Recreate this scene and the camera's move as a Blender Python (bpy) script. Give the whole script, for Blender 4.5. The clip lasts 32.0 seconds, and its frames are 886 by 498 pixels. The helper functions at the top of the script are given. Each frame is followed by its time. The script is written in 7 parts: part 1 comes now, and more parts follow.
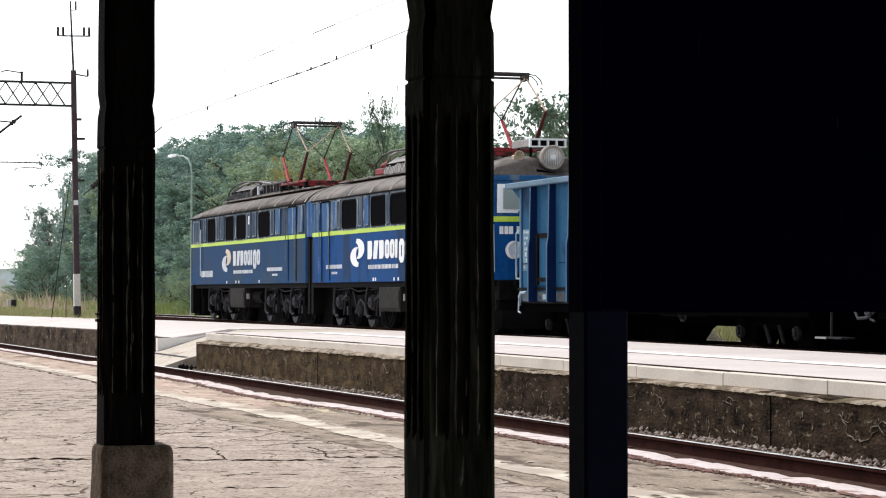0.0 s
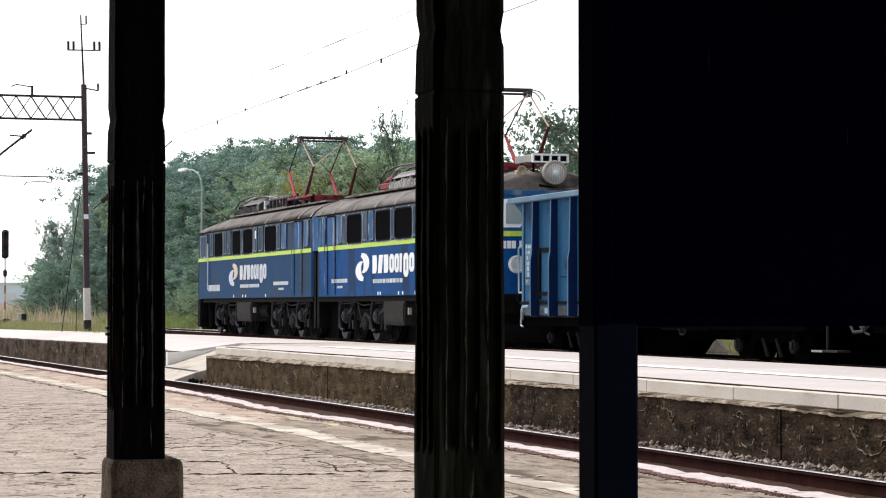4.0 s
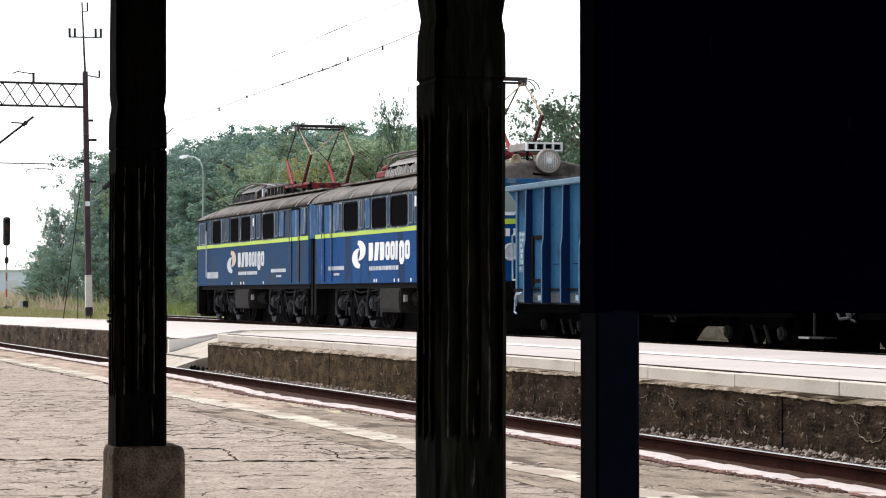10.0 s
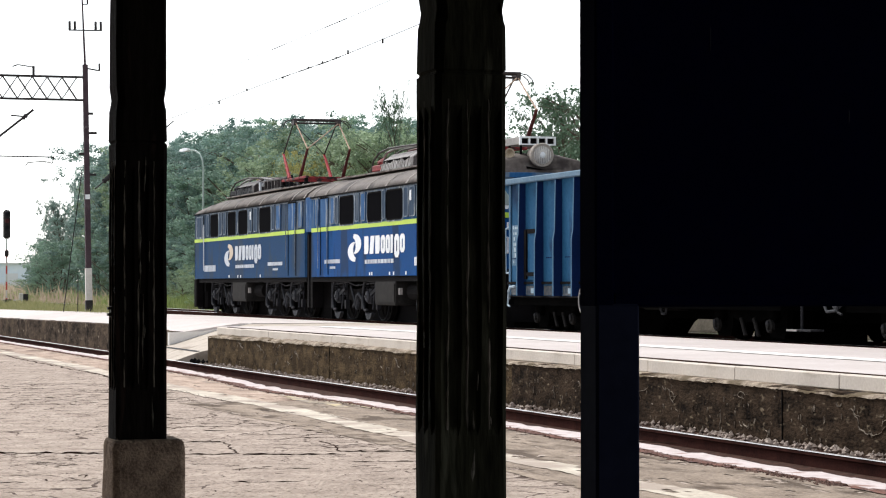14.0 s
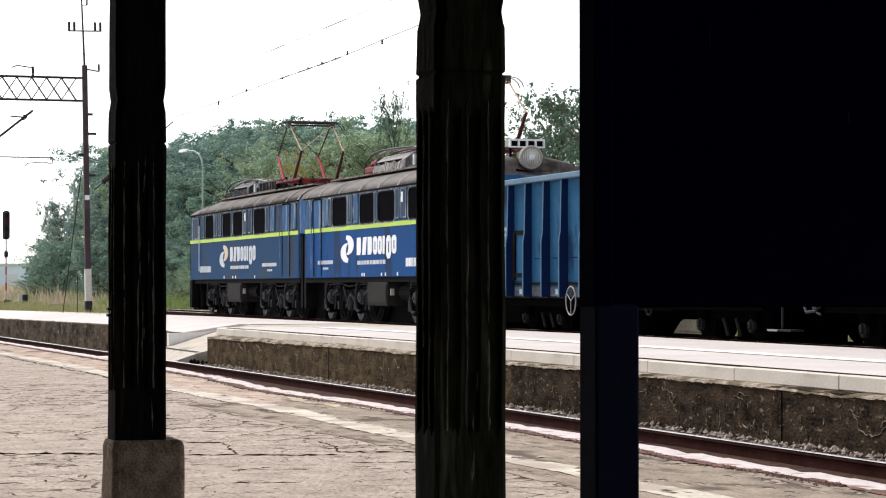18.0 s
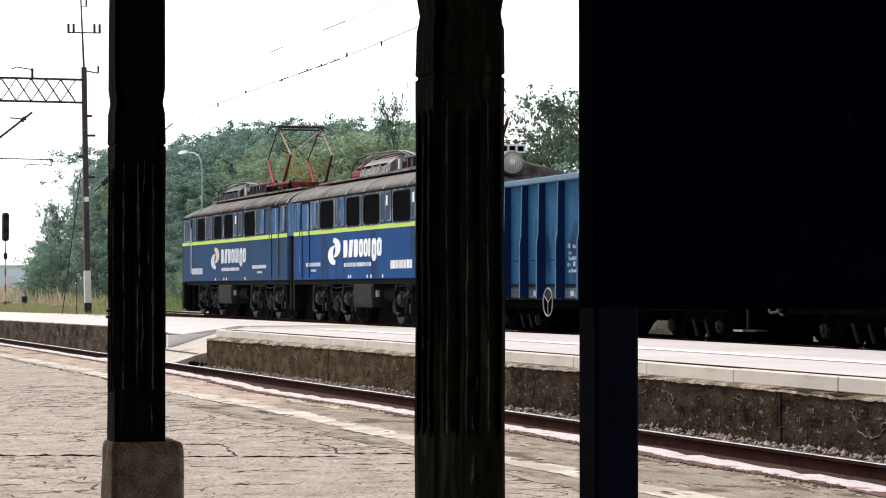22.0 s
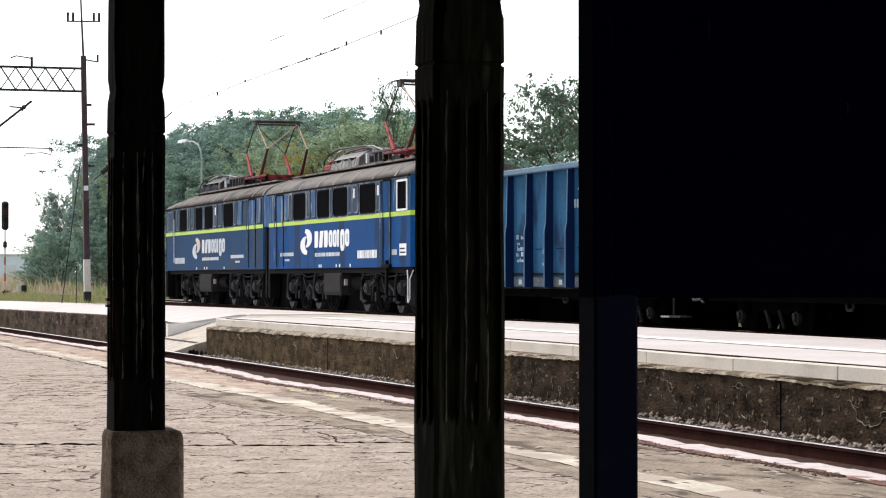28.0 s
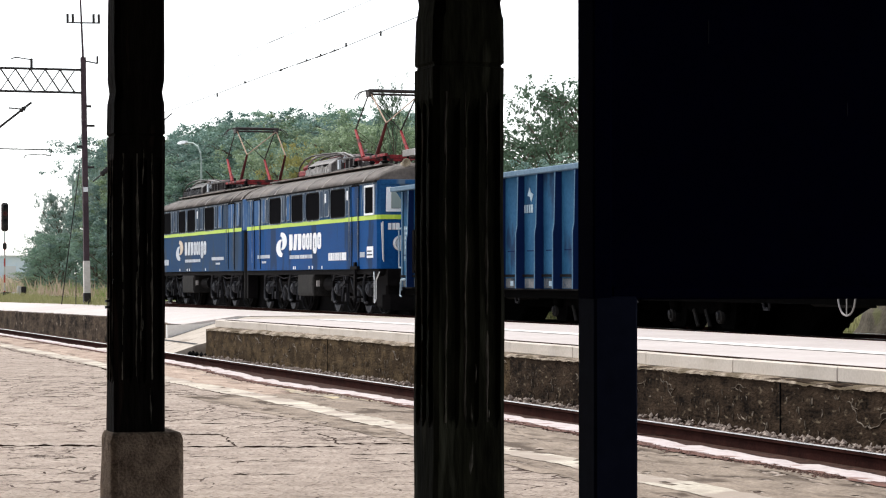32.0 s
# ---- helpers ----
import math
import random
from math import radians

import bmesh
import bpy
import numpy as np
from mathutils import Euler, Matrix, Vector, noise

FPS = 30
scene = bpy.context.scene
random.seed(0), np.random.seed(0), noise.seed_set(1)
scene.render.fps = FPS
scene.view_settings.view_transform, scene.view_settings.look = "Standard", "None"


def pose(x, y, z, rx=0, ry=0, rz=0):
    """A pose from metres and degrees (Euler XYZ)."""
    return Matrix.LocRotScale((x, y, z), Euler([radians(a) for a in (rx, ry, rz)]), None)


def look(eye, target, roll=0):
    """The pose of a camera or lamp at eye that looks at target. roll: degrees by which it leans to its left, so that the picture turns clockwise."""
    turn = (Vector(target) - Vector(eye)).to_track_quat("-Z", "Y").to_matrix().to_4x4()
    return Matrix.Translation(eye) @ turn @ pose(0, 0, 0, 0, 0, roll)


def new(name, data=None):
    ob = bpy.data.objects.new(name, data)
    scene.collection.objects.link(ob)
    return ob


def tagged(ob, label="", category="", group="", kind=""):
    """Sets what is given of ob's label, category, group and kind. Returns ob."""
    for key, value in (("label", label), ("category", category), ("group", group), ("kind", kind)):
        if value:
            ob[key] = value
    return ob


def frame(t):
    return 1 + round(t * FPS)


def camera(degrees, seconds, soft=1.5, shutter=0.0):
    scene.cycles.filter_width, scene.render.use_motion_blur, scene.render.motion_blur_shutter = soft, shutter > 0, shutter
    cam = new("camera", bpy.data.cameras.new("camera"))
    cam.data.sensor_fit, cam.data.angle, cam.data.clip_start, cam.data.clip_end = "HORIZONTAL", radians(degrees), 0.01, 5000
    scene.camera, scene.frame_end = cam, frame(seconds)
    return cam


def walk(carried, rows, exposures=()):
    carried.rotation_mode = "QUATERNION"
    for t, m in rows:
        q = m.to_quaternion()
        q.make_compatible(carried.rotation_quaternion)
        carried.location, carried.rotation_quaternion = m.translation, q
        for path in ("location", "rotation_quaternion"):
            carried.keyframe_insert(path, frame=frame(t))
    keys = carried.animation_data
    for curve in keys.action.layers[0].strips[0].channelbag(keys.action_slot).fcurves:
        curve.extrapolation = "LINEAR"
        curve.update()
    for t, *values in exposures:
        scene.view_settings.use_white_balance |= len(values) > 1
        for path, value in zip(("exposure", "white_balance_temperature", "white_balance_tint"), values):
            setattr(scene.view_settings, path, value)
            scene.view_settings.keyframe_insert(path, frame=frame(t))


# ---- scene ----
EYE, RAIL_FAR, TRACK_FAR = 1.243, 0.369, 17.17
cam = camera(20.96, 32.0, soft=1.15)
walk(cam, [
    (0, pose(0, 0, EYE, 91.038, 0, 72.609)),
    (0.5, pose(0, 0, EYE, 91.102, 0, 72.609)),
    (1, pose(0, 0, EYE, 90.976, 0, 72.611)),
    (1.5, pose(0, 0, EYE, 90.714, 0, 72.676)),
    (2, pose(0, 0, EYE, 90.585, 0, 72.939)),
    (2.5, pose(0, 0, EYE, 91.081, 0, 72.877)),
    (3, pose(0, 0, EYE, 91.272, 0, 72.843)),
    (3.5, pose(0, 0, EYE, 91.374, 0, 72.843)),
    (5.5, pose(0, 0, EYE, 91.354, 0, 72.864)),
    (6, pose(0, 0, EYE, 91.354, 0, 72.864)),
    (6.5, pose(0, 0, EYE, 91.269, 0, 72.874)),
    (7, pose(0, 0, EYE, 91.095, 0, 72.884)),
    (7.5, pose(0, 0, EYE, 91.000, 0, 72.908)),
    (8, pose(0, 0, EYE, 91.103, 0, 72.895)),
    (8.5, pose(0, 0, EYE, 91.039, 0, 72.897)),
    (9, pose(0, 0, EYE, 91.039, 0, 72.898)),
    (9.5, pose(0, 0, EYE, 91.085, 0, 72.884)),
    (10, pose(0, 0, EYE, 91.063, 0, 72.882)),
    (10.5, pose(0, 0, EYE, 90.960, 0, 72.884)),
    (11, pose(0, 0, EYE, 90.960, 0, 72.884)),
    (11.5, pose(0, 0, EYE, 91.061, 0, 72.881)),
    (12, pose(0, 0, EYE, 91.164, 0, 72.877)),
    (12.5, pose(0, 0, EYE, 91.147, 0, 72.884)),
    (13, pose(0, 0, EYE, 91.158, 0, 72.884)),
    (13.5, pose(0, 0, EYE, 90.997, 0, 72.884)),
    (14, pose(0, 0, EYE, 90.898, 0, 72.884)),
    (14.5, pose(0, 0, EYE, 90.942, 0, 72.884)),
    (16.5, pose(0, 0, EYE, 90.995, 0, 72.884)),
    (17, pose(0, 0, EYE, 90.937, 0, 72.881)),
    (17.5, pose(0, 0, EYE, 90.938, 0, 72.870)),
    (18, pose(0, 0, EYE, 90.916, 0, 72.871)),
    (18.5, pose(0, 0, EYE, 90.961, 0, 72.876)),
    (19, pose(0, 0, EYE, 90.937, 0, 72.881)),
    (19.5, pose(0, 0, EYE, 90.809, 0, 72.880)),
    (20, pose(0, 0, EYE, 90.730, 0, 72.862)),
    (20.5, pose(0, 0, EYE, 90.834, 0, 72.860)),
    (21, pose(0, 0, EYE, 90.945, 0, 72.860)),
    (21.5, pose(0, 0, EYE, 90.916, 0, 72.858)),
    (22, pose(0, 0, EYE, 90.957, 0, 72.856)),
    (22.5, pose(0, 0, EYE, 90.874, 0, 72.856)),
    (23, pose(0, 0, EYE, 90.731, 0, 72.860)),
    (23.5, pose(0, 0, EYE, 90.812, 0, 72.854)),
    (24, pose(0, 0, EYE, 90.763, 0, 72.853)),
    (24.5, pose(0, 0, EYE, 90.761, 0, 72.856)),
    (25, pose(0, 0, EYE, 90.753, 0, 72.860)),
    (25.5, pose(0, 0, EYE, 90.665, 0, 72.861)),
    (27.5, pose(0, 0, EYE, 90.765, 0, 72.849)),
    (28, pose(0, 0, EYE, 90.690, 0, 72.846)),
    (28.5, pose(0, 0, EYE, 90.599, 0, 72.848)),
    (29, pose(0, 0, EYE, 90.671, 0, 72.846)),
    (29.5, pose(0, 0, EYE, 90.795, 0, 72.843)),
    (30, pose(0, 0, EYE, 90.836, 0, 72.843)),
    (30.5, pose(0, 0, EYE, 90.835, 0, 72.846)),
    (31, pose(0, 0, EYE, 90.917, 0, 72.850)),
    (31.5, pose(0, 0, EYE, 90.730, 0, 72.856)),
    (32, pose(0, 0, EYE, 90.723, 0, 72.839)),
], exposures=[(0.0, 1.08, 6400, 10), (32.0, 1.08, 6400, 10)])


# ---- light: an overcast day ----
world = bpy.data.worlds.new("overcast_sky")
scene.world = world
world.use_nodes = True
wn, wl = world.node_tree.nodes, world.node_tree.links
sky = wn.new("ShaderNodeTexSky")
sky.sky_type, sky.sun_disc = "NISHITA", False
sky.sun_elevation, sky.sun_rotation = radians(49), radians(-112)
sky.air_density, sky.dust_density = 1.0, 0.6
grey = wn.new("ShaderNodeHueSaturation")
grey.inputs["Saturation"].default_value = 0.22
wl.new(sky.outputs[0], grey.inputs["Color"])
wl.new(grey.outputs[0], wn["Background"].inputs[0])
wn["Background"].inputs[1].default_value = 0.11
sun_data = bpy.data.lights.new("sun", "SUN")
sun_data.energy, sun_data.angle, sun_data.color = 1.9, radians(20), (1.0, 0.96, 0.9)
sun = new("sun", sun_data)
sun.matrix_world = look((0, 0, 50), Vector((0, 0, 50)) - Vector((-0.6, -0.24, 0.76)))


# ---- materials ----
def mat(name, a, b=None, rough=0.7, metal=0.0, scale=4.0, fine=40.0, bump=0.25, spread=0.5, stretch=(1, 1, 1),
        spots=None, spot_scale=1.5, spot_at=0.62, vary=0.0, depth=0.02, spot_stretch=(1, 1, 1), spec=0.25):
    """Two colours mixed by noise at two scales, grain as bump, and stains of a third colour."""
    m = bpy.data.materials.new(name)
    m.use_nodes = True
    n, l = m.node_tree.nodes, m.node_tree.links
    bsdf = n["Principled BSDF"]
    bsdf.inputs["Metallic"].default_value, bsdf.inputs["Specular IOR Level"].default_value = metal, spec
    co = n.new("ShaderNodeTexCoord")

    def mapped(stretched):
        mp = n.new("ShaderNodeMapping")
        mp.inputs["Scale"].default_value = stretched
        l.new(co.outputs["Object"], mp.inputs[0])
        return mp

    mp = mapped(stretch)

    def noise_at(s, detail=5.0, by=mp):
        t = n.new("ShaderNodeTexNoise")
        t.inputs["Scale"].default_value, t.inputs["Detail"].default_value = s, detail
        l.new(by.outputs[0], t.inputs["Vector"])
        return t

    big, small = noise_at(scale), noise_at(fine, 3.0)
    both = n.new("ShaderNodeMath")
    both.operation = "MULTIPLY_ADD"
    both.inputs[1].default_value = 0.45
    l.new(small.outputs[0], both.inputs[0])
    half = n.new("ShaderNodeMath")
    half.operation = "MULTIPLY"
    half.inputs[1].default_value = 0.6
    l.new(big.outputs[0], half.inputs[0])
    l.new(half.outputs[0], both.inputs[2])
    ramp = n.new("ShaderNodeMapRange")
    ramp.inputs[1].default_value, ramp.inputs[2].default_value = 0.525 - 0.3 * spread, 0.525 + 0.3 * spread
    l.new(both.outputs[0], ramp.inputs[0])
    mix = n.new("ShaderNodeMix")
    mix.data_type = "RGBA"
    l.new(ramp.outputs[0], mix.inputs[0])
    b = b or tuple(min(1, c * 1.35) for c in a)
    mix.inputs[6].default_value, mix.inputs[7].default_value = (*a, 1), (*b, 1)
    out = mix.outputs[2]
    if spots:
        sp = noise_at(spot_scale, 6.0, mapped(spot_stretch))
        sr = n.new("ShaderNodeMapRange")
        sr.inputs[1].default_value, sr.inputs[2].default_value = spot_at - 0.04, spot_at + 0.05
        l.new(sp.outputs[0], sr.inputs[0])
        mix2 = n.new("ShaderNodeMix")
        mix2.data_type = "RGBA"
        l.new(sr.outputs[0], mix2.inputs[0])
        l.new(out, mix2.inputs[6])
        mix2.inputs[7].default_value = (*spots, 1)
        out = mix2.outputs[2]
    if vary:
        info = n.new("ShaderNodeObjectInfo")
        hsv = n.new("ShaderNodeHueSaturation")
        vr = n.new("ShaderNodeMapRange")
        vr.inputs[3].default_value, vr.inputs[4].default_value = 1 - vary, 1 + vary
        l.new(info.outputs["Random"], vr.inputs[0])
        l.new(vr.outputs[0], hsv.inputs["Value"])
        l.new(out, hsv.inputs["Color"])
        out = hsv.outputs[0]
    l.new(out, bsdf.inputs["Base Color"])
    rr = n.new("ShaderNodeMapRange")
    rr.inputs[3].default_value, rr.inputs[4].default_value = max(0.02, rough - 0.1), min(1, rough + 0.1)
    l.new(big.outputs[0], rr.inputs[0])
    l.new(rr.outputs[0], bsdf.inputs["Roughness"])
    if bump:
        bp = n.new("ShaderNodeBump")
        bp.inputs["Strength"].default_value, bp.inputs["Distance"].default_value = bump, depth
        l.new(both.outputs[0], bp.inputs["Height"])
        l.new(bp.outputs[0], bsdf.inputs["Normal"])
    return m


def cracked(m, scale, width, colour, stretch):
    """Adds a net of dark cracks to a material made by mat()."""
    n, l = m.node_tree.nodes, m.node_tree.links
    bsdf = n["Principled BSDF"]
    old = bsdf.inputs["Base Color"].links[0].from_socket
    co = n.new("ShaderNodeTexCoord")
    mp = n.new("ShaderNodeMapping")
    mp.inputs["Scale"].default_value = stretch
    mp.inputs["Rotation"].default_value = (0, 0, radians(17))
    l.new(co.outputs["Object"], mp.inputs[0])
    wob = n.new("ShaderNodeTexNoise")
    wob.inputs["Scale"].default_value = 2.5
    l.new(mp.outputs[0], wob.inputs["Vector"])
    add = n.new("ShaderNodeMix")
    add.data_type = "VECTOR"
    add.inputs[0].default_value = 0.25
    l.new(mp.outputs[0], add.inputs[4])
    l.new(wob.outputs["Color"], add.inputs[5])
    v = n.new("ShaderNodeTexVoronoi")
    v.feature = "DISTANCE_TO_EDGE"
    v.inputs["Scale"].default_value = scale
    l.new(add.outputs[1], v.inputs["Vector"])
    patch = n.new("ShaderNodeTexNoise")
    patch.inputs["Scale"].default_value = 0.7
    l.new(co.outputs["Object"], patch.inputs["Vector"])
    wide = n.new("ShaderNodeMapRange")
    wide.inputs[1].default_value, wide.inputs[2].default_value = 0.42, 0.7
    wide.inputs[3].default_value, wide.inputs[4].default_value = 0.0001, width
    l.new(patch.outputs[0], wide.inputs[0])
    less = n.new("ShaderNodeMath")
    less.operation = "LESS_THAN"
    l.new(v.outputs["Distance"], less.inputs[0])
    l.new(wide.outputs[0], less.inputs[1])
    mix = n.new("ShaderNodeMix")
    mix.data_type = "RGBA"
    l.new(less.outputs[0], mix.inputs[0])
    l.new(old, mix.inputs[6])
    mix.inputs[7].default_value = (*colour, 1)
    l.new(mix.outputs[2], bsdf.inputs["Base Color"])
    return m


def glass(name, colour, rough=0.08):
    m = bpy.data.materials.new(name)
    m.use_nodes = True
    b = m.node_tree.nodes["Principled BSDF"]
    b.inputs["Base Color"].default_value = (*colour, 1)
    b.inputs["Roughness"].default_value = rough
    b.inputs["Specular IOR Level"].default_value = 0.06
    return m


def leafy(name, a, b):
    """Leaves let part of the light through."""
    m = mat(name, a, b, rough=0.65, scale=0.6, fine=6, bump=0, spread=0.7, vary=0.15, spec=0.15)
    n, l = m.node_tree.nodes, m.node_tree.links
    bsdf = n["Principled BSDF"]
    thin = n.new("ShaderNodeBsdfTranslucent")
    l.new(bsdf.inputs["Base Color"].links[0].from_socket, thin.inputs[0])
    mix = n.new("ShaderNodeMixShader")
    mix.inputs[0].default_value = 0.27
    l.new(bsdf.outputs[0], mix.inputs[1])
    l.new(thin.outputs[0], mix.inputs[2])
    l.new(mix.outputs[0], n["Material Output"].inputs[0])
    return m


ASPHALT = cracked(mat("old_asphalt", (0.245, 0.192, 0.157), (0.52, 0.43, 0.364), rough=0.95, scale=3.2, fine=30, bump=1.0, depth=0.05, spread=0.62, spec=0.1, spots=(0.15, 0.115, 0.092), spot_scale=22, spot_at=0.61), 3.2, 0.03, (0.09, 0.062, 0.05), (0.8, 0.7, 1))
CLOD = mat("red_brown_clods", (0.05, 0.025, 0.02), (0.22, 0.13, 0.1), rough=0.95, scale=12, fine=60, bump=0.4, spread=0.5)
KERB = mat("worn_white_kerb_paint", (0.42, 0.345, 0.33), (0.68, 0.6, 0.585), rough=0.85, scale=3, fine=25, spots=(0.3, 0.195, 0.165), spot_scale=3, spot_at=0.63, spread=0.8)
KERB_SIDE = mat("rust_brown_kerb_joint", (0.045, 0.015, 0.011), (0.19, 0.085, 0.06), rough=0.95, scale=5, fine=24, spread=0.5)
LINE = mat("worn_cream_line_paint", (0.42, 0.365, 0.295), (0.66, 0.59, 0.485), rough=0.85, scale=3, fine=40, spots=(0.38, 0.31, 0.255), spot_scale=1.4, spot_at=0.5)
TANWAY = mat("pinkish_patched_asphalt", (0.25, 0.178, 0.135), (0.57, 0.445, 0.36), rough=0.95, scale=4, fine=45, bump=0.8, depth=0.03, spread=0.6, spec=0.1, stretch=(0.5, 1, 1), spots=(0.19, 0.134, 0.104), spot_scale=1.6, spot_at=0.6, spot_stretch=(0.35, 1, 1))
NEARWAY = mat("grey_brown_shaded_asphalt", (0.15, 0.115, 0.088), (0.39, 0.315, 0.25), rough=0.95, scale=4, fine=45, bump=0.8, depth=0.03, spread=0.6, spec=0.1, stretch=(0.5, 1, 1), spots=(0.11, 0.082, 0.062), spot_scale=3, spot_at=0.58, spot_stretch=(0.4, 1, 1))
YELLOW = mat("faded_yellow_paint_trace", (0.36, 0.285, 0.21), (0.56, 0.46, 0.28), rough=0.9, scale=3, fine=30, spots=(0.3, 0.25, 0.2), spot_scale=4, spot_at=0.5)
SLAB = mat("new_concrete", (0.52, 0.455, 0.39), (0.66, 0.59, 0.52), rough=0.85, scale=1.2, fine=30, bump=0.15, vary=0.02, spots=(0.42, 0.36, 0.295), spot_scale=1.3, spot_at=0.62, spot_stretch=(0.6, 1, 2))
PAVER = mat("pale_concrete_paving", (0.5, 0.44, 0.415), (0.6, 0.54, 0.515), rough=0.85, scale=0.6, fine=12, bump=0.2, vary=0.06)
RAMP = mat("beige_concrete_ramp", (0.38, 0.325, 0.27), (0.52, 0.455, 0.39), rough=0.9, scale=1.4, fine=20, bump=0.3, spots=(0.3, 0.25, 0.2), spot_scale=1.6, spot_at=0.6)
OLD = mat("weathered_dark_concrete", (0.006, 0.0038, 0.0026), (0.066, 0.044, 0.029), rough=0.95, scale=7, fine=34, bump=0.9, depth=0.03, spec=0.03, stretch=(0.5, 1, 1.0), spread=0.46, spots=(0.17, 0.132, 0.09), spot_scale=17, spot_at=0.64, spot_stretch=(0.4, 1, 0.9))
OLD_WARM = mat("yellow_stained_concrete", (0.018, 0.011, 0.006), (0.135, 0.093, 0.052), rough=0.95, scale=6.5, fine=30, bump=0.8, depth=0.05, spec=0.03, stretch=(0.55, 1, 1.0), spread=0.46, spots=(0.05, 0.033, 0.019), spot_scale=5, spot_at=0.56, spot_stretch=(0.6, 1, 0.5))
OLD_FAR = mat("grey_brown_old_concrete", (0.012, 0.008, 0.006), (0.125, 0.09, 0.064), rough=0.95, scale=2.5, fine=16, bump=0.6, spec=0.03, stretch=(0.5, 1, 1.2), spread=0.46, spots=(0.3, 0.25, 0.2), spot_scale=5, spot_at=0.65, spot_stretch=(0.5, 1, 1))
SCAR = mat("pale_lime_scar", (0.06, 0.045, 0.032), (0.34, 0.28, 0.22), rough=0.95, scale=6, fine=40, bump=0.3)
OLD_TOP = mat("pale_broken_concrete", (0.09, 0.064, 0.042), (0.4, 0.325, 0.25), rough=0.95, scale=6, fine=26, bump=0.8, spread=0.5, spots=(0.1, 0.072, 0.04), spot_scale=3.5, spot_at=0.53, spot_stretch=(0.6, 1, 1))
RUST = mat("rusty_rail_web", (0.022, 0.0075, 0.006), (0.058, 0.0215, 0.0165), rough=0.9, scale=5, fine=60, spec=0.03)
STEEL = mat("polished_rail_head", (0.5, 0.47, 0.45), (0.7, 0.67, 0.64), rough=0.3, metal=0.9, scale=5, fine=60, bump=0.05)
BALLAST = mat("brown_grey_ballast", (0.12, 0.09, 0.075), (0.34, 0.29, 0.25), rough=0.95, scale=9, fine=40, bump=0.8)
DARKBED = mat("dark_red_brown_ballast", (0.022, 0.012, 0.009), (0.085, 0.045, 0.034), rough=0.95, scale=9, fine=40, bump=0.8, spec=0.05)
# Shade under the train is put into this dark brown.
TRACKSHADE = mat("train_shade_brown", (0.012, 0.01, 0.009), (0.05, 0.042, 0.036), rough=0.95, scale=9, fine=40, bump=0.8, spec=0.05)
STONE = mat("ballast_stone", (0.2, 0.15, 0.125), (0.42, 0.35, 0.3), rough=0.95, scale=7, fine=30, bump=0.4)
SLEEPER = mat("grey_concrete_sleeper", (0.24, 0.21, 0.19), (0.38, 0.34, 0.3), rough=0.9, scale=3, fine=30)
EARTH = mat("dry_grassy_ground", (0.1, 0.12, 0.04), (0.26, 0.24, 0.11), rough=1.0, scale=0.35, fine=6, bump=0.5, spread=0.8, spots=(0.34, 0.24, 0.17), spot_scale=0.25, spot_at=0.6)
GRASS = leafy("green_dry_grass", (0.2, 0.22, 0.09), (0.44, 0.41, 0.22))
STRAW = leafy("straw_grass", (0.36, 0.28, 0.205), (0.58, 0.48, 0.37))
WEED = leafy("fresh_green_weeds", (0.17, 0.25, 0.07), (0.42, 0.48, 0.2))
LEAF_A = leafy("robinia_leaf", (0.068, 0.138, 0.112), (0.36, 0.51, 0.385))
LEAF_B = leafy("dull_green_leaf", (0.066, 0.13, 0.118), (0.3, 0.43, 0.37))
LEAF_F = leafy("yellow_green_leaf", (0.09, 0.155, 0.095), (0.44, 0.54, 0.345))
# Haze over the farthest trees is mixed into this leaf colour.
LEAF_D = leafy("hazed_grey_green_leaf", (0.17, 0.265, 0.24), (0.4, 0.49, 0.44))
LEAF_E = leafy("dark_airy_leaf", (0.055, 0.1, 0.066), (0.17, 0.25, 0.16))
LEAF_C = leafy("yellowing_leaf", (0.2, 0.22, 0.08), (0.52, 0.47, 0.18))
BARK = mat("bark", (0.06, 0.045, 0.035), (0.16, 0.13, 0.1), rough=0.95, scale=3, fine=20, stretch=(1, 1, 0.25), bump=0.6)
BLUE = mat("cobalt_blue_paint", (0.004, 0.045, 0.17), (0.007, 0.07, 0.235), rough=0.6, scale=0.7, fine=18, bump=0.05, spec=0.03, spots=(0.01, 0.034, 0.095), spot_scale=1.6, spot_at=0.56, spot_stretch=(1, 1, 0.3))
BLUE_DULL = mat("dirty_blue_paint", (0.009, 0.05, 0.145), (0.026, 0.1, 0.235), rough=0.7, scale=0.9, fine=18, bump=0.08, spec=0.04, spots=(0.11, 0.155, 0.215), spot_scale=3.2, spot_at=0.555, spot_stretch=(1.6, 1, 0.22))
BLUE_WORN = mat("worn_dull_blue_paint", (0.01, 0.04, 0.105), (0.021, 0.064, 0.147), rough=0.7, scale=0.7, fine=18, bump=0.06, spec=0.04, spots=(0.03, 0.052, 0.092), spot_scale=1.0, spot_at=0.56, spot_stretch=(1, 1, 0.5))
BLUE_PALE = mat("streaked_pale_blue_paint", (0.02, 0.075, 0.2), (0.055, 0.125, 0.26), rough=0.7, scale=1.2, fine=16, bump=0.05, spec=0.05, stretch=(1.5, 1, 0.25), spots=(0.22, 0.27, 0.33), spot_scale=3, spot_at=0.6, spot_stretch=(2, 1, 0.25))
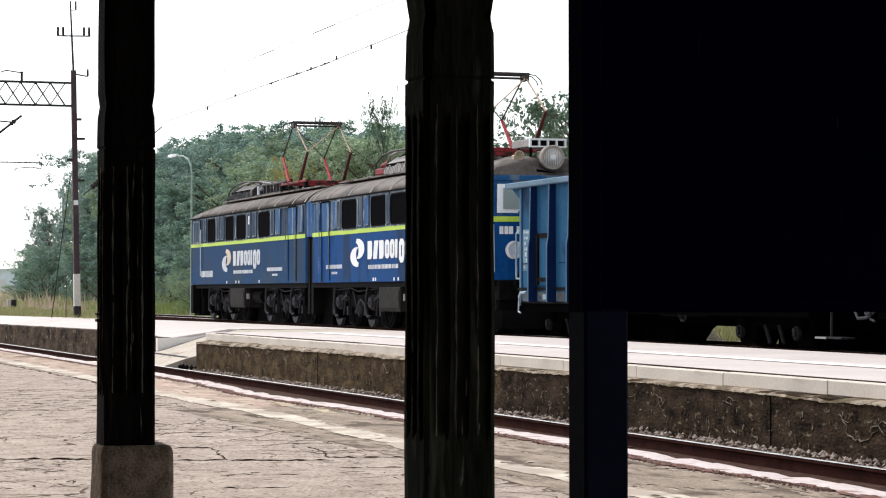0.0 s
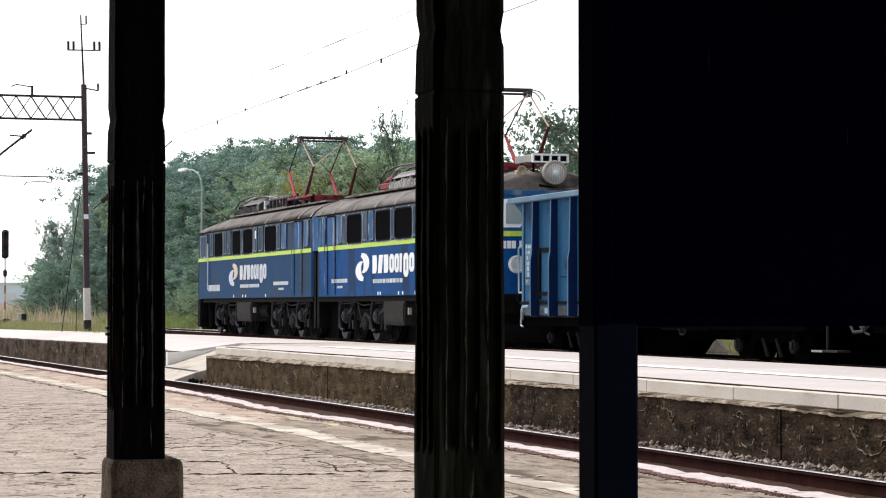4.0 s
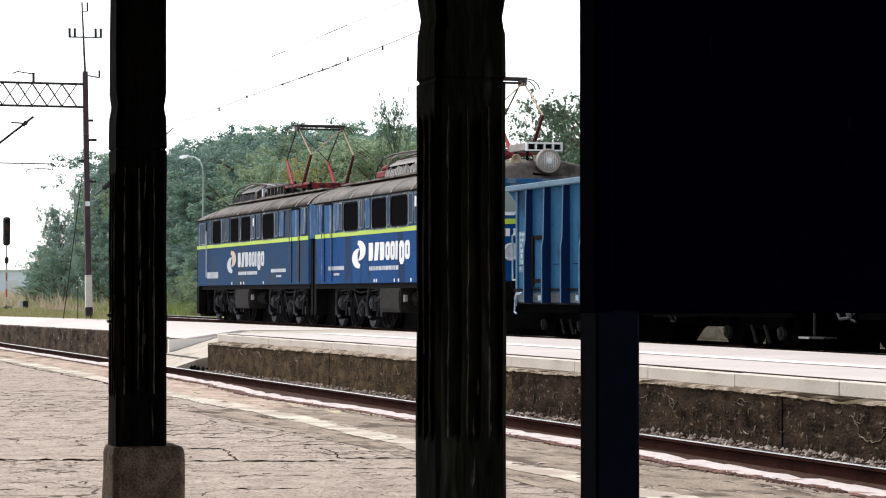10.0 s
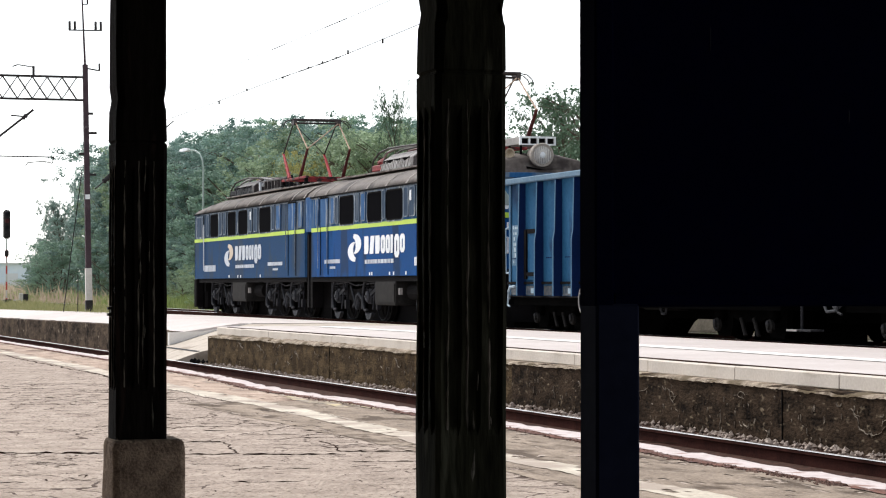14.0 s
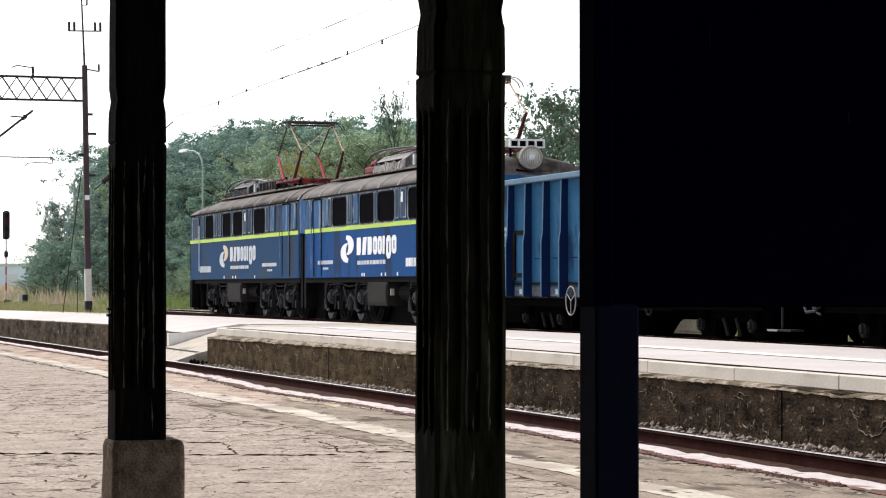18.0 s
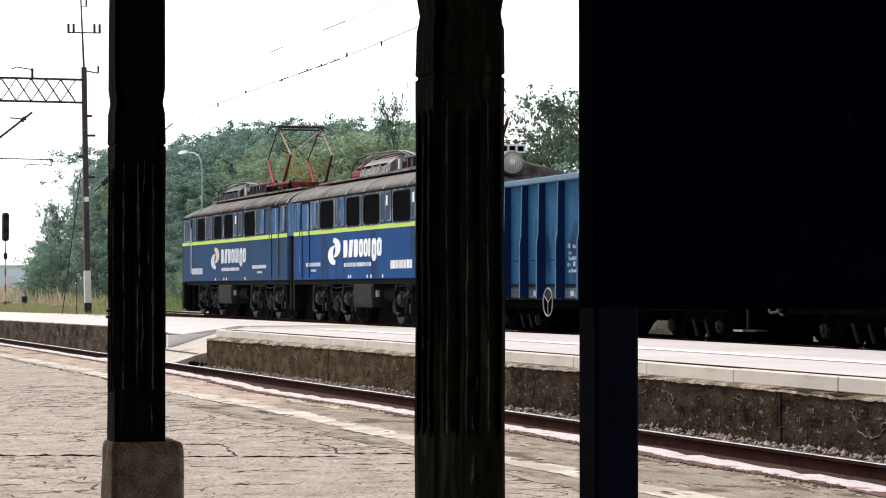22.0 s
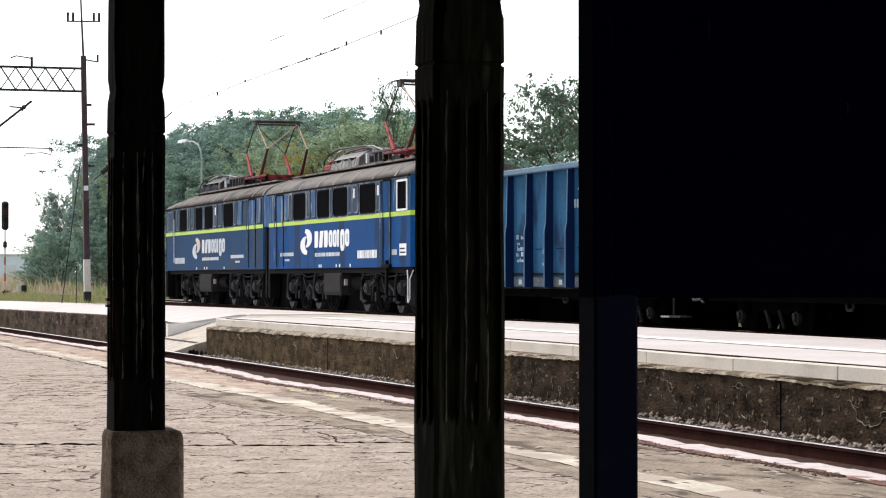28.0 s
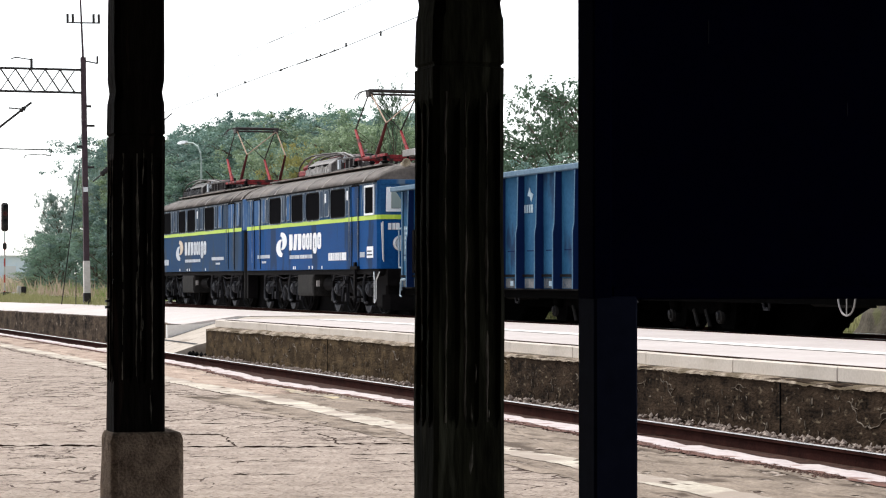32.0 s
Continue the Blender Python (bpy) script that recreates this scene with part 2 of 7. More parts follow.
BLUE_GREY = mat("grey_blue_fade_and_reflection", (0.022, 0.038, 0.07), (0.06, 0.09, 0.135), rough=0.75, scale=1.8, fine=18, bump=0.05, spec=0.04, stretch=(1.8, 1, 0.25), spots=(0.13, 0.15, 0.175), spot_scale=3.4, spot_at=0.61, spot_stretch=(2, 1, 0.2))
ROOF = mat("sooty_roof", (0.055, 0.045, 0.041), (0.17, 0.143, 0.128), rough=0.75, scale=1.6, fine=12, bump=0.2, spread=0.7, spots=(0.036, 0.028, 0.026), spot_scale=1.1, spot_at=0.57, spot_stretch=(0.8, 1, 1))
LIME = mat("lime_stripe_paint", (0.4, 0.58, 0.04), (0.5, 0.66, 0.08), rough=0.5, scale=1, fine=18, bump=0.03)
WHITE = mat("white_lettering_paint", (0.72, 0.74, 0.78), (0.85, 0.86, 0.88), rough=0.55, scale=3, fine=30, bump=0.02)
WHITE_WARM = mat("worn_white_line_and_lit_kerb", (0.76, 0.72, 0.68), (0.88, 0.85, 0.81), rough=0.8, scale=2, fine=20, bump=0.05, spots=(0.65, 0.6, 0.55), spot_scale=1.2, spot_at=0.62)
WHITE_DULL = mat("dirty_white_lettering", (0.42, 0.46, 0.52), (0.6, 0.63, 0.68), rough=0.6, scale=3, fine=30, bump=0.02)
GOLD = mat("beige_emblem_paint", (0.5, 0.4, 0.3), (0.6, 0.5, 0.4), rough=0.55, scale=3, fine=30, bump=0.02)
WINDOW = mat("black_window_grille", (0.0008, 0.0008, 0.0016), (0.0022, 0.0022, 0.0036), rough=0.8, scale=3, fine=40, bump=0.05, spec=0.008)
MOUND = mat("grey_brown_soil", (0.06, 0.051, 0.037), (0.144, 0.123, 0.093), rough=1.0, scale=3, fine=18, bump=0.8, spots=(0.12, 0.12, 0.055), spot_scale=1.5, spot_at=0.62)
SCREEN = glass("pale_windscreen", (0.24, 0.29, 0.28), 0.3)
FRAME = mat("aluminium_window_frame", (0.6, 0.62, 0.65), (0.75, 0.76, 0.78), rough=0.5, metal=0.2, scale=4, fine=30, bump=0.03)
SOOT = mat("sooty_underframe_and_shade", (0.003, 0.0027, 0.003), (0.009, 0.008, 0.0085), rough=0.9, scale=4, fine=30, bump=0.3, spec=0.04)
# Shade under the wagons is put into this near-black.
UNDERSHADE = mat("underside_shade_black", (0.0008, 0.0008, 0.0008), (0.0028, 0.0026, 0.0026), rough=0.95, scale=4, fine=30, bump=0.2, spec=0.005)
OUTLINE = mat("worn_pale_blue_edge", (0.045, 0.07, 0.11), (0.2, 0.24, 0.285), rough=0.7, scale=3, fine=20, bump=0.05, spec=0.05, spread=0.6, stretch=(1.5, 1, 0.4), spots=(0.42, 0.44, 0.46), spot_scale=4, spot_at=0.6, spot_stretch=(1.5, 1, 0.35))
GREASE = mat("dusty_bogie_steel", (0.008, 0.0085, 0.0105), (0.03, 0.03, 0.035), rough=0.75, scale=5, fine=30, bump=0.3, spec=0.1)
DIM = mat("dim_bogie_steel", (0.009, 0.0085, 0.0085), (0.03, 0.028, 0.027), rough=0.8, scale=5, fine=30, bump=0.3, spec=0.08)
# Highlights on the bogie fittings are put into this lighter grey.
FITTING = mat("lit_grey_bogie_fittings", (0.0144, 0.0158, 0.0202), (0.0576, 0.059, 0.0662), rough=0.75, scale=5, fine=30, bump=0.3, spec=0.12)
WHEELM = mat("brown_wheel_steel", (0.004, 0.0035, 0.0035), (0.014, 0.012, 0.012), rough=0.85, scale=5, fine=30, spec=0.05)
RED = mat("red_lead_paint", (0.26, 0.014, 0.02), (0.46, 0.04, 0.045), rough=0.6, scale=3, fine=25, bump=0.05, spots=(0.1, 0.02, 0.02), spot_scale=3, spot_at=0.6)
MAROON = mat("maroon_and_arm_shade", (0.06, 0.012, 0.014), (0.11, 0.022, 0.022), rough=0.6, scale=3, fine=25, bump=0.05)
TAN = mat("worn_copper_tube", (0.32, 0.2, 0.13), (0.48, 0.33, 0.24), rough=0.5, scale=4, fine=25, bump=0.05)
HORN = mat("tan_horn_paint", (0.3, 0.24, 0.16), (0.5, 0.42, 0.32), rough=0.6, scale=5, fine=30)
ROOFBAND = mat("worn_roof_strap", (0.1, 0.085, 0.08), (0.3, 0.265, 0.245), rough=0.75, scale=2.5, fine=14, bump=0.1, spread=0.6, spots=(0.07, 0.055, 0.05), spot_scale=2.2, spot_at=0.56)
RED_DIRTY = mat("sooty_red_paint", (0.1, 0.01, 0.013), (0.34, 0.03, 0.036), rough=0.65, scale=5, fine=25, bump=0.1, spots=(0.03, 0.012, 0.012), spot_scale=4, spot_at=0.54)
DARKBAR = mat("dark_carbon_bar", (0.025, 0.02, 0.022), (0.06, 0.05, 0.05), rough=0.6, scale=4, fine=25)
WAGON = mat("azure_wagon_paint", (0.012, 0.065, 0.142), (0.028, 0.102, 0.2), rough=0.7, scale=0.9, fine=16, bump=0.08, spec=0.05, spots=(0.012, 0.034, 0.08), spot_scale=1.6, spot_at=0.58, spot_stretch=(1, 1, 0.5))
# Shade on the rib sides is put into this navy.
WAGON_DARK = mat("navy_rib_shade_and_crease", (0.004, 0.012, 0.05), (0.006, 0.018, 0.07), rough=0.8, scale=0.9, fine=16, bump=0.08, spec=0.03)
WAGON_FLAP = mat("weathered_grey_blue_flap", (0.03, 0.05, 0.075), (0.15, 0.15, 0.15), rough=0.8, scale=2.5, fine=20, bump=0.2, spec=0.05, vary=0.3)
WAGON_TEXT = mat("faded_wagon_lettering", (0.17, 0.26, 0.34), (0.42, 0.5, 0.56), rough=0.7, scale=3, fine=30, bump=0.02)
# Light on the worn flanges is put into this paler blue.
WAGON_EDGE = mat("lit_worn_blue_edge", (0.03, 0.09, 0.165), (0.075, 0.15, 0.24), rough=0.6, scale=1, fine=20, bump=0.1, spec=0.1)
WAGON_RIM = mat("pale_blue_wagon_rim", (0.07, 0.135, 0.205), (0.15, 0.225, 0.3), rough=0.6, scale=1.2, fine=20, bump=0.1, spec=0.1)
IRON = mat("mossy_black_pillar_paint", (0.0025, 0.0022, 0.0016), (0.036, 0.0355, 0.023), rough=0.85, scale=3.2, fine=30, bump=0.8, spec=0.025, spread=0.6, stretch=(1.6, 1.6, 0.3), spots=(0.06, 0.06, 0.042), spot_scale=9, spot_at=0.61, spot_stretch=(1.8, 1.8, 0.22))
IRON_RED = mat("red_black_pillar_paint", (0.0015, 0.0011, 0.001), (0.011, 0.0088, 0.0076), rough=0.85, scale=3.2, fine=30, bump=0.8, spec=0.025, spread=0.6, stretch=(1.6, 1.6, 0.3), spots=(0.024, 0.015, 0.012), spot_scale=9, spot_at=0.64, spot_stretch=(1.8, 1.8, 0.22))
FLUTE_STREAK = mat("pale_flute_streak", (0.007, 0.006, 0.005), (0.23, 0.2, 0.165), rough=0.85, scale=7, fine=45, bump=0.5, spec=0.04, spread=0.5, stretch=(2.0, 2.0, 0.3))
CHIP = mat("bare_chipped_patch", (0.02, 0.019, 0.015), (0.2, 0.18, 0.15), rough=0.85, scale=9, fine=45, bump=0.5, spec=0.04, spread=0.5)
PLINTH = mat("brown_rough_concrete", (0.078, 0.053, 0.038), (0.315, 0.235, 0.175), rough=0.95, scale=14, fine=80, bump=1.0, spread=0.62, spots=(0.04, 0.027, 0.02), spot_scale=11, spot_at=0.64, spec=0.08)
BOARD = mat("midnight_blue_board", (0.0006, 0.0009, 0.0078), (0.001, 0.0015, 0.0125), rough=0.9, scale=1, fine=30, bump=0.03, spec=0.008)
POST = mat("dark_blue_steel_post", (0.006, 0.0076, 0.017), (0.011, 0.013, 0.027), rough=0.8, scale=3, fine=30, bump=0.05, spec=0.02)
MAST = mat("dark_purple_brown_mast", (0.035, 0.02, 0.028), (0.075, 0.05, 0.06), rough=0.7, scale=2, fine=20)
MASTW = mat("white_mast_paint", (0.5, 0.47, 0.44), (0.66, 0.63, 0.6), rough=0.7, scale=2, fine=20)
BLACK = mat("black_paint", (0.015, 0.013, 0.014), (0.035, 0.03, 0.03), rough=0.6, scale=3, fine=20)
LAMPG = mat("grey_green_lamp_pole", (0.3, 0.38, 0.355), (0.42, 0.5, 0.47), rough=0.6, scale=2, fine=20)
REDW = mat("signal_red_paint", (0.4, 0.06, 0.05), (0.52, 0.1, 0.08), rough=0.6, scale=2, fine=20)
TIMBER = mat("dark_canopy_boards", (0.012, 0.01, 0.009), (0.03, 0.025, 0.022), rough=0.9, scale=1.5, fine=20, stretch=(0.3, 3, 1), spec=0.1)
BLOCKWALL = mat("dark_light_block_wall", (0.03, 0.027, 0.024), (0.055, 0.05, 0.045), rough=0.95, scale=0.8, fine=30, spec=0.1)
# Distance haze is put into this pale blue wall colour.
HALL = mat("hazed_blue_hall_wall", (0.58, 0.71, 0.84), (0.72, 0.8, 0.87), rough=0.8, scale=0.1, fine=1)
DULLTIN = mat("dull_grey_sheet", (0.2, 0.19, 0.185), (0.36, 0.34, 0.33), rough=0.6, scale=2, fine=20, bump=0.05)
TINTOP = mat("pale_sheet_top", (0.075, 0.068, 0.067), (0.27, 0.245, 0.24), rough=0.6, scale=2, fine=20, bump=0.05, spots=(0.1, 0.09, 0.09), spot_scale=3, spot_at=0.58)
HALLW = mat("pale_grey_hall_wall", (0.62, 0.64, 0.66), (0.7, 0.72, 0.74), rough=0.8, scale=0.1, fine=1)


# ---- mesh helpers ----
class Geo:
    def __init__(self):
        self.v, self.f = [], []

    def add(self, verts, faces):
        k = len(self.v)
        self.v += [tuple(p) for p in verts]
        self.f += [tuple(i + k for i in q) for q in faces]
        return self

    def box(self, x0, x1, y0, y1, z0, z1):
        return self.add([(x, y, z) for z in (z0, z1) for y in (y0, y1) for x in (x0, x1)],
                        [(0, 2, 3, 1), (4, 5, 7, 6), (0, 1, 5, 4), (2, 6, 7, 3), (0, 4, 6, 2), (1, 3, 7, 5)])

    def tube(self, p, q, r, n=8, r2=None, caps=True):
        p, q = Vector(p), Vector(q)
        d = (q - p).normalized()
        u = d.orthogonal().normalized()
        w = d.cross(u)
        r2 = r if r2 is None else r2
        vs = [c + s * (u * math.cos(a) + w * math.sin(a)) for c, s in ((p, r), (q, r2)) for a in (2 * math.pi * i / n for i in range(n))]
        fs = [(i, (i + 1) % n, n + (i + 1) % n, n + i) for i in range(n)]
        if caps:
            fs += [tuple(range(n))[::-1], tuple(range(n, 2 * n))]
        return self.add(vs, fs)

    def path(self, pts, r, n=6):
        for a, b in zip(pts, pts[1:]):
            self.tube(a, b, r, n)
        return self

    def loft(self, rings, caps=True, closed=True):
        n = len(rings[0])
        vs = [p for r in rings for p in r]
        fs = []
        for k in range(len(rings) - 1):
            for i in range(n if closed else n - 1):
                j = (i + 1) % n
                fs.append((k * n + i, k * n + j, (k + 1) * n + j, (k + 1) * n + i))
        if caps:
            fs += [tuple(range(n))[::-1], tuple(range((len(rings) - 1) * n, len(rings) * n))]
        return self.add(vs, fs)

    def disc(self, c, axis, profile, n=20):
        """A turned shape: profile rows of (distance along axis, radius)."""
        c, d = Vector(c), Vector(axis).normalized()
        u = d.orthogonal().normalized()
        w = d.cross(u)
        rings = [[c + d * h + r * (u * math.cos(2 * math.pi * i / n) + w * math.sin(2 * math.pi * i / n)) for i in range(n)] for h, r in profile]
        return self.loft(rings)

    def mesh(self, name, bevel=0.0, smooth=False, segments=1):
        me = bpy.data.meshes.new(name)
        me.from_pydata(self.v, [], self.f)
        bm = bmesh.new()
        bm.from_mesh(me)
        bmesh.ops.recalc_face_normals(bm, faces=bm.faces)
        if bevel:
            bmesh.ops.bevel(bm, geom=[e for e in bm.edges if e.calc_face_angle(0) > 0.5], offset=bevel, segments=segments, affect="EDGES", clamp_overlap=True)
        bm.to_mesh(me)
        bm.free()
        if smooth:
            for p in me.polygons:
                p.use_smooth = True
        return me


def part(name, geo, material, parent=None, label="", bevel=0.0, smooth=False):
    me = geo if isinstance(geo, bpy.types.Mesh) else geo.mesh(name, bevel, smooth)
    if not me.materials:
        me.materials.append(material)
    ob = new(name, me)
    if parent:
        ob.parent = parent
    if label:
        tagged(ob, label)
    return ob


def thing(name, at, label, category, group="", kind=""):
    ob = new(name)
    ob.matrix_basis = at if isinstance(at, Matrix) else Matrix.Translation(at)
    ob.empty_display_size = 0.1
    return tagged(ob, label, category, group, kind)


def box(x0, x1, y0, y1, z0, z1):
    return Geo().box(x0, x1, y0, y1, z0, z1)


# ---- ground, platforms and tracks ----
def near_z(x):
    """The height of the near platform, which falls slowly along the line."""
    return 0.0032 * (x + 14)


def rail_z(x):
    return -0.262 + 0.0029 * (x + 18)


def far_z(x):
    """The height of the far platform."""
    return 0.393 + min(0.0, 0.0022 * (x + 40))


def sheet(xs, ys, height):
    g = Geo()
    vs = [(x, y, height(x, y)) for x in xs for y in ys]
    n = len(ys)
    return g.add(vs, [(i * n + j, (i + 1) * n + j, (i + 1) * n + j + 1, i * n + j + 1) for i in range(len(xs) - 1) for j in range(n - 1)])


def ground_z(x, y):
    if y < 10.7:
        return rail_z(max(x, -150)) - 0.19
    if y < 19.3:
        return -0.6 if x > -84 else -0.3 + 0.46 * max(0.0, min(1.0, (y - 11) / 3.5))
    rough = 0.05 * noise.noise((x * 0.3, y * 0.3, 0)) if abs(x) < 300 and y < 80 else 0
    return (0.17 if y > 21.5 else 0.08) + rough + 0.25 * max(0.0, min(1.0, (y - 22) / 10))


ground_xs = [-4500, -2000, -900, -500, -320] + list(range(-260, 41, 4)) + [80, 200, 600, 2000, 4500]
ground_ys = [-4500, -900, -100, -10, 7.2, 8, 9, 10, 10.69, 10.71, 13, 15, 19.29, 19.31, 20, 22, 24, 26, 29, 32, 36, 42, 50, 80, 160, 500, 1500, 4500]
ground = tagged(part("ground", sheet(ground_xs, ground_ys, ground_z), EARTH), "dry grassy ground beside railway tracks", "ground", kind="structure")

# near platform of old cracked asphalt
near_platform = thing("pavement", (0, 0, 0), "old cracked grey asphalt platform surface", "platform", kind="structure")


def lumpy(x, y):
    """Heaved asphalt with soft swells."""
    if not (-48 < x < -9 and 0 < y < 7.0):
        return near_z(x)
    edge = min(1.0, (x + 48) / 2, (-9 - x) / 1, y / 0.5, (7.0 - y) / 0.4)
    swell = 0.012 * noise.noise((x * 0.7, y * 0.5, 1)) + 0.006 * noise.noise((x * 1.9, y * 1.3, 6))
    grain = 0.0065 * noise.noise((x * 7, y * 17, 2)) + 0.0065 * noise.noise((x * 17, y * 33, 5))
    return near_z(x) + edge * (swell + grain * (0.6 + 0.6 * noise.noise((x * 0.8, y * 0.8, 3))))


for x0, x1, y0, y1 in ((-170, -48, -9, 7.03), (-9, 26, -9, 7.03), (-48, -9, -9, 0)):
    rings = [[(x, y0, near_z(x) - 0.8), (x, y0, near_z(x)), (x, y1, near_z(x)), (x, y1, near_z(x) - 0.8)] for x in (x0, (x0 + x1) / 2, x1)]
    part("asphalt", Geo().loft(rings), ASPHALT, near_platform)


def eased(x, knots):
    """A value read off a row of (x, value) knots."""
    if x <= knots[0][0]:
        return knots[0][1]
    for (a, u), (b, v) in zip(knots, knots[1:]):
        if x <= b:
            s = (x - a) / (b - a)
            return u + (v - u) * s * s * (3 - 2 * s)
    return knots[-1][1]


def kerb_shift(x):
    """Sideways kerb offset along x, fitted to the kerb's line in the camera's view."""
    return eased(x, ((-42, 0.0), (-35, -0.1), (-29, -0.38), (-24, -0.27), (-20, -0.18), (-14, -0.22)))


def line_shift(x):
    return eased(x, ((-40, 0.0), (-31, -0.14), (-24, -0.11), (-20.5, -0.2), (-18, -0.33), (-15, -0.28), (-13, -0.28)))


def worn_top(x, y):
    """The asphalt ends in a drop under the kerb."""
    return lumpy(x, y) if y < 7.08 + kerb_shift(x) else near_z(x) - 0.6


part("asphalt", sheet([-48 + 0.1 * i for i in range(180)] + [-30 + 0.045 * i for i in range(467)], [0.027 * i for i in range(260)] + [7.03], worn_top), ASPHALT, near_platform, "heaved and cracked worn asphalt")


def strip(x0, x1, y0, y1, rise, step=0.2, wave=0.02, seed=0, worn=0.0, bend=None):
    g = Geo()
    k = int((x1 - x0) / step)
    n = max(3, int((y1 - y0) / 0.06))
    rows = []
    if worn:
        step, k, n = 0.1, int((x1 - x0) / 0.1), max(5, int((y1 - y0) / 0.045))
    for i in range(k + 1):
        x = x0 + (x1 - x0) * i / k
        a, b = (wave * noise.noise((x * 0.6, seed + s, 3.1)) for s in (0, 9))
        ys = [y0 + a + (y1 + b - y0 - a) * j / n for j in range(n + 1)]
        if bend:
            ys = [y + bend(x) for y in ys]
        if worn:
            ys = [y + 0.012 * noise.noise((x * 5, y * 9, seed + 2)) for y in ys]
        rows.append([(x, y, lumpy(x, y) + rise) for y in ys])
    if worn:
        # worn paint: cells are missing where it has flaked off, most of all along the edges
        faces = []
        for i in range(k):
            for j in range(n):
                edge = abs(2 * (j + 0.5) / n - 1)
                if 0.5 + 0.5 * noise.noise((rows[i][j][0] * 1.3, rows[i][j][1] * 7, seed)) + 0.35 * noise.noise((rows[i][j][0] * 7, rows[i][j][1] * 21, seed)) > worn * (0.55 + 0.6 * edge * edge):
                    faces.append((i * (n + 1) + j, (i + 1) * (n + 1) + j, (i + 1) * (n + 1) + j + 1, i * (n + 1) + j + 1))
        return g.add([p for r in rows for p in r], faces)
    return g.loft(rows, caps=False, closed=False)


part("patched_strip", strip(-110, -26, 6.02, 6.94, 0.004, wave=0.05, seed=21, worn=0.4, bend=kerb_shift), TANWAY, near_platform, "pinkish patched asphalt along the kerb")
# Greyer near strip, part of its darkness put in for the canopy's shade.
part("patched_strip", strip(-26, -9, 5.3, 6.94, 0.004, wave=0.1, seed=23, worn=0.34, bend=kerb_shift), NEARWAY, near_platform, "grey-brown asphalt along the kerb, darkened for canopy shade")
part("painted_line", strip(-26, -9, 5.72, 6.04, 0.008, wave=0.05, seed=3, worn=0.36, bend=line_shift), LINE, near_platform, "faint remains of the cream line")
part("painted_line", strip(-110, -26, 5.7, 6.05, 0.007, wave=0.04, worn=0.3, bend=line_shift), LINE, near_platform, "worn cream painted safety line")
part("paint_trace", strip(-27.2, -24.4, 6.35, 6.5, 0.008, wave=0.12, seed=8, worn=0.5), YELLOW, near_platform, "faded yellow paint traces beside the kerb")
part("paint_trace", strip(-25.9, -23.6, 6.6, 6.74, 0.008, wave=0.14, seed=12, worn=0.5), YELLOW, near_platform)
part("joint_strip", strip(-110, -9, 6.92, 7.06, 0.011, wave=0.07, seed=4, worn=0.44, bend=kerb_shift), KERB_SIDE, near_platform, "rust-brown broken joint behind the kerb")

# white-painted kerb stones along the near platform
rng = random.Random(5)
kerb_meshes = []
for k in range(8):
    g = Geo()
    rows = []
    for i in range(5):
        x = 0.001 + 0.998 * i / 4
        k = 0 if i in (0, 4) else 1
        w, h = k * rng.uniform(-0.02, 0.02), k * rng.uniform(-0.012, 0.006)
        rows.append([(x, -0.16 + k * rng.uniform(-0.04, 0.02), 0.012 + h), (x, 0.125 + w, 0.01 + h), (x, 0.16 + w, -0.03 + h), (x, 0.15, -0.35), (x, -0.14, -0.35)])
    kerb_meshes.append(g.loft(rows).mesh("kerb_stone"))
for i in range(108):
    x = -118 + i
    ob = part("kerb_stone", kerb_meshes[rng.randrange(8)], KERB, near_platform)
    ob.matrix_basis = pose(x, 7.2 + 0.06 * noise.noise((x * 0.17, 1.7, 0)) + kerb_shift(x), near_z(x) + rng.uniform(-0.003, 0.003), 0, 0, math.degrees(math.atan(kerb_shift(x + 1) - kerb_shift(x))) + rng.uniform(-0.3, 0.3))


def crack(face, wedge, x, y, length, heading, height, seed, rough=0.045, gap=0.008):
    """A broken edge in the asphalt: a dark gap and a low step, with the raised plate sloping back behind it."""
    r = random.Random(seed)
    k = max(3, int(length / 0.05))
    ca, sa = math.cos(radians(heading)), math.sin(radians(heading))
    off, low, high, slit = 0.0, [], [], []
    for i in range(k + 1):
        s = length * i / k
        off = off * 0.92 + r.uniform(-rough, rough)
        fade = min(1, 14 * min(i, k - i) / k + 0.2)
        h = height * r.uniform(0.15, 1.0) ** 1.5 * fade
        px, py = x + ca * s - sa * off, y + sa * s + ca * off
        z = lumpy(px, py)
        w = gap * r.uniform(0.3, 1.3) * fade
        low.append([(px, py, z - 0.004), (px, py, z + h)])
        slit.append([(px + sa * w, py - ca * w, z + 0.0022), (px - sa * w, py + ca * w, z + 0.0022)])
        bx, by = px - 0.9555 * 0.55, py + 0.2951 * 0.55
        high.append([(px, py, z + h + 0.0005), (bx, by, lumpy(bx, by) - 0.004)])
    face.loft(low, caps=False, closed=False)
    face.loft(slit, caps=False, closed=False)
    if abs(math.sin(radians(heading - 72.8))) < 0.6:
        wedge.loft(high, caps=False, closed=False)


CRACK = mat("dark_crack", (0.02, 0.012, 0.009), (0.06, 0.036, 0.028), rough=1.0, bump=0, spec=0.02)


def crack_at(face, wedge, dep, a, length, lean, height, seed, rough=0.045, gap=0.008):
    """Cracks run across the platform at a slant, placed by distance and offset from the camera."""
    crack(face, wedge, -0.9555 * dep + 0.2951 * a, 0.2951 * dep + 0.9555 * a, length, 72.8 + lean, height, seed, rough, gap)


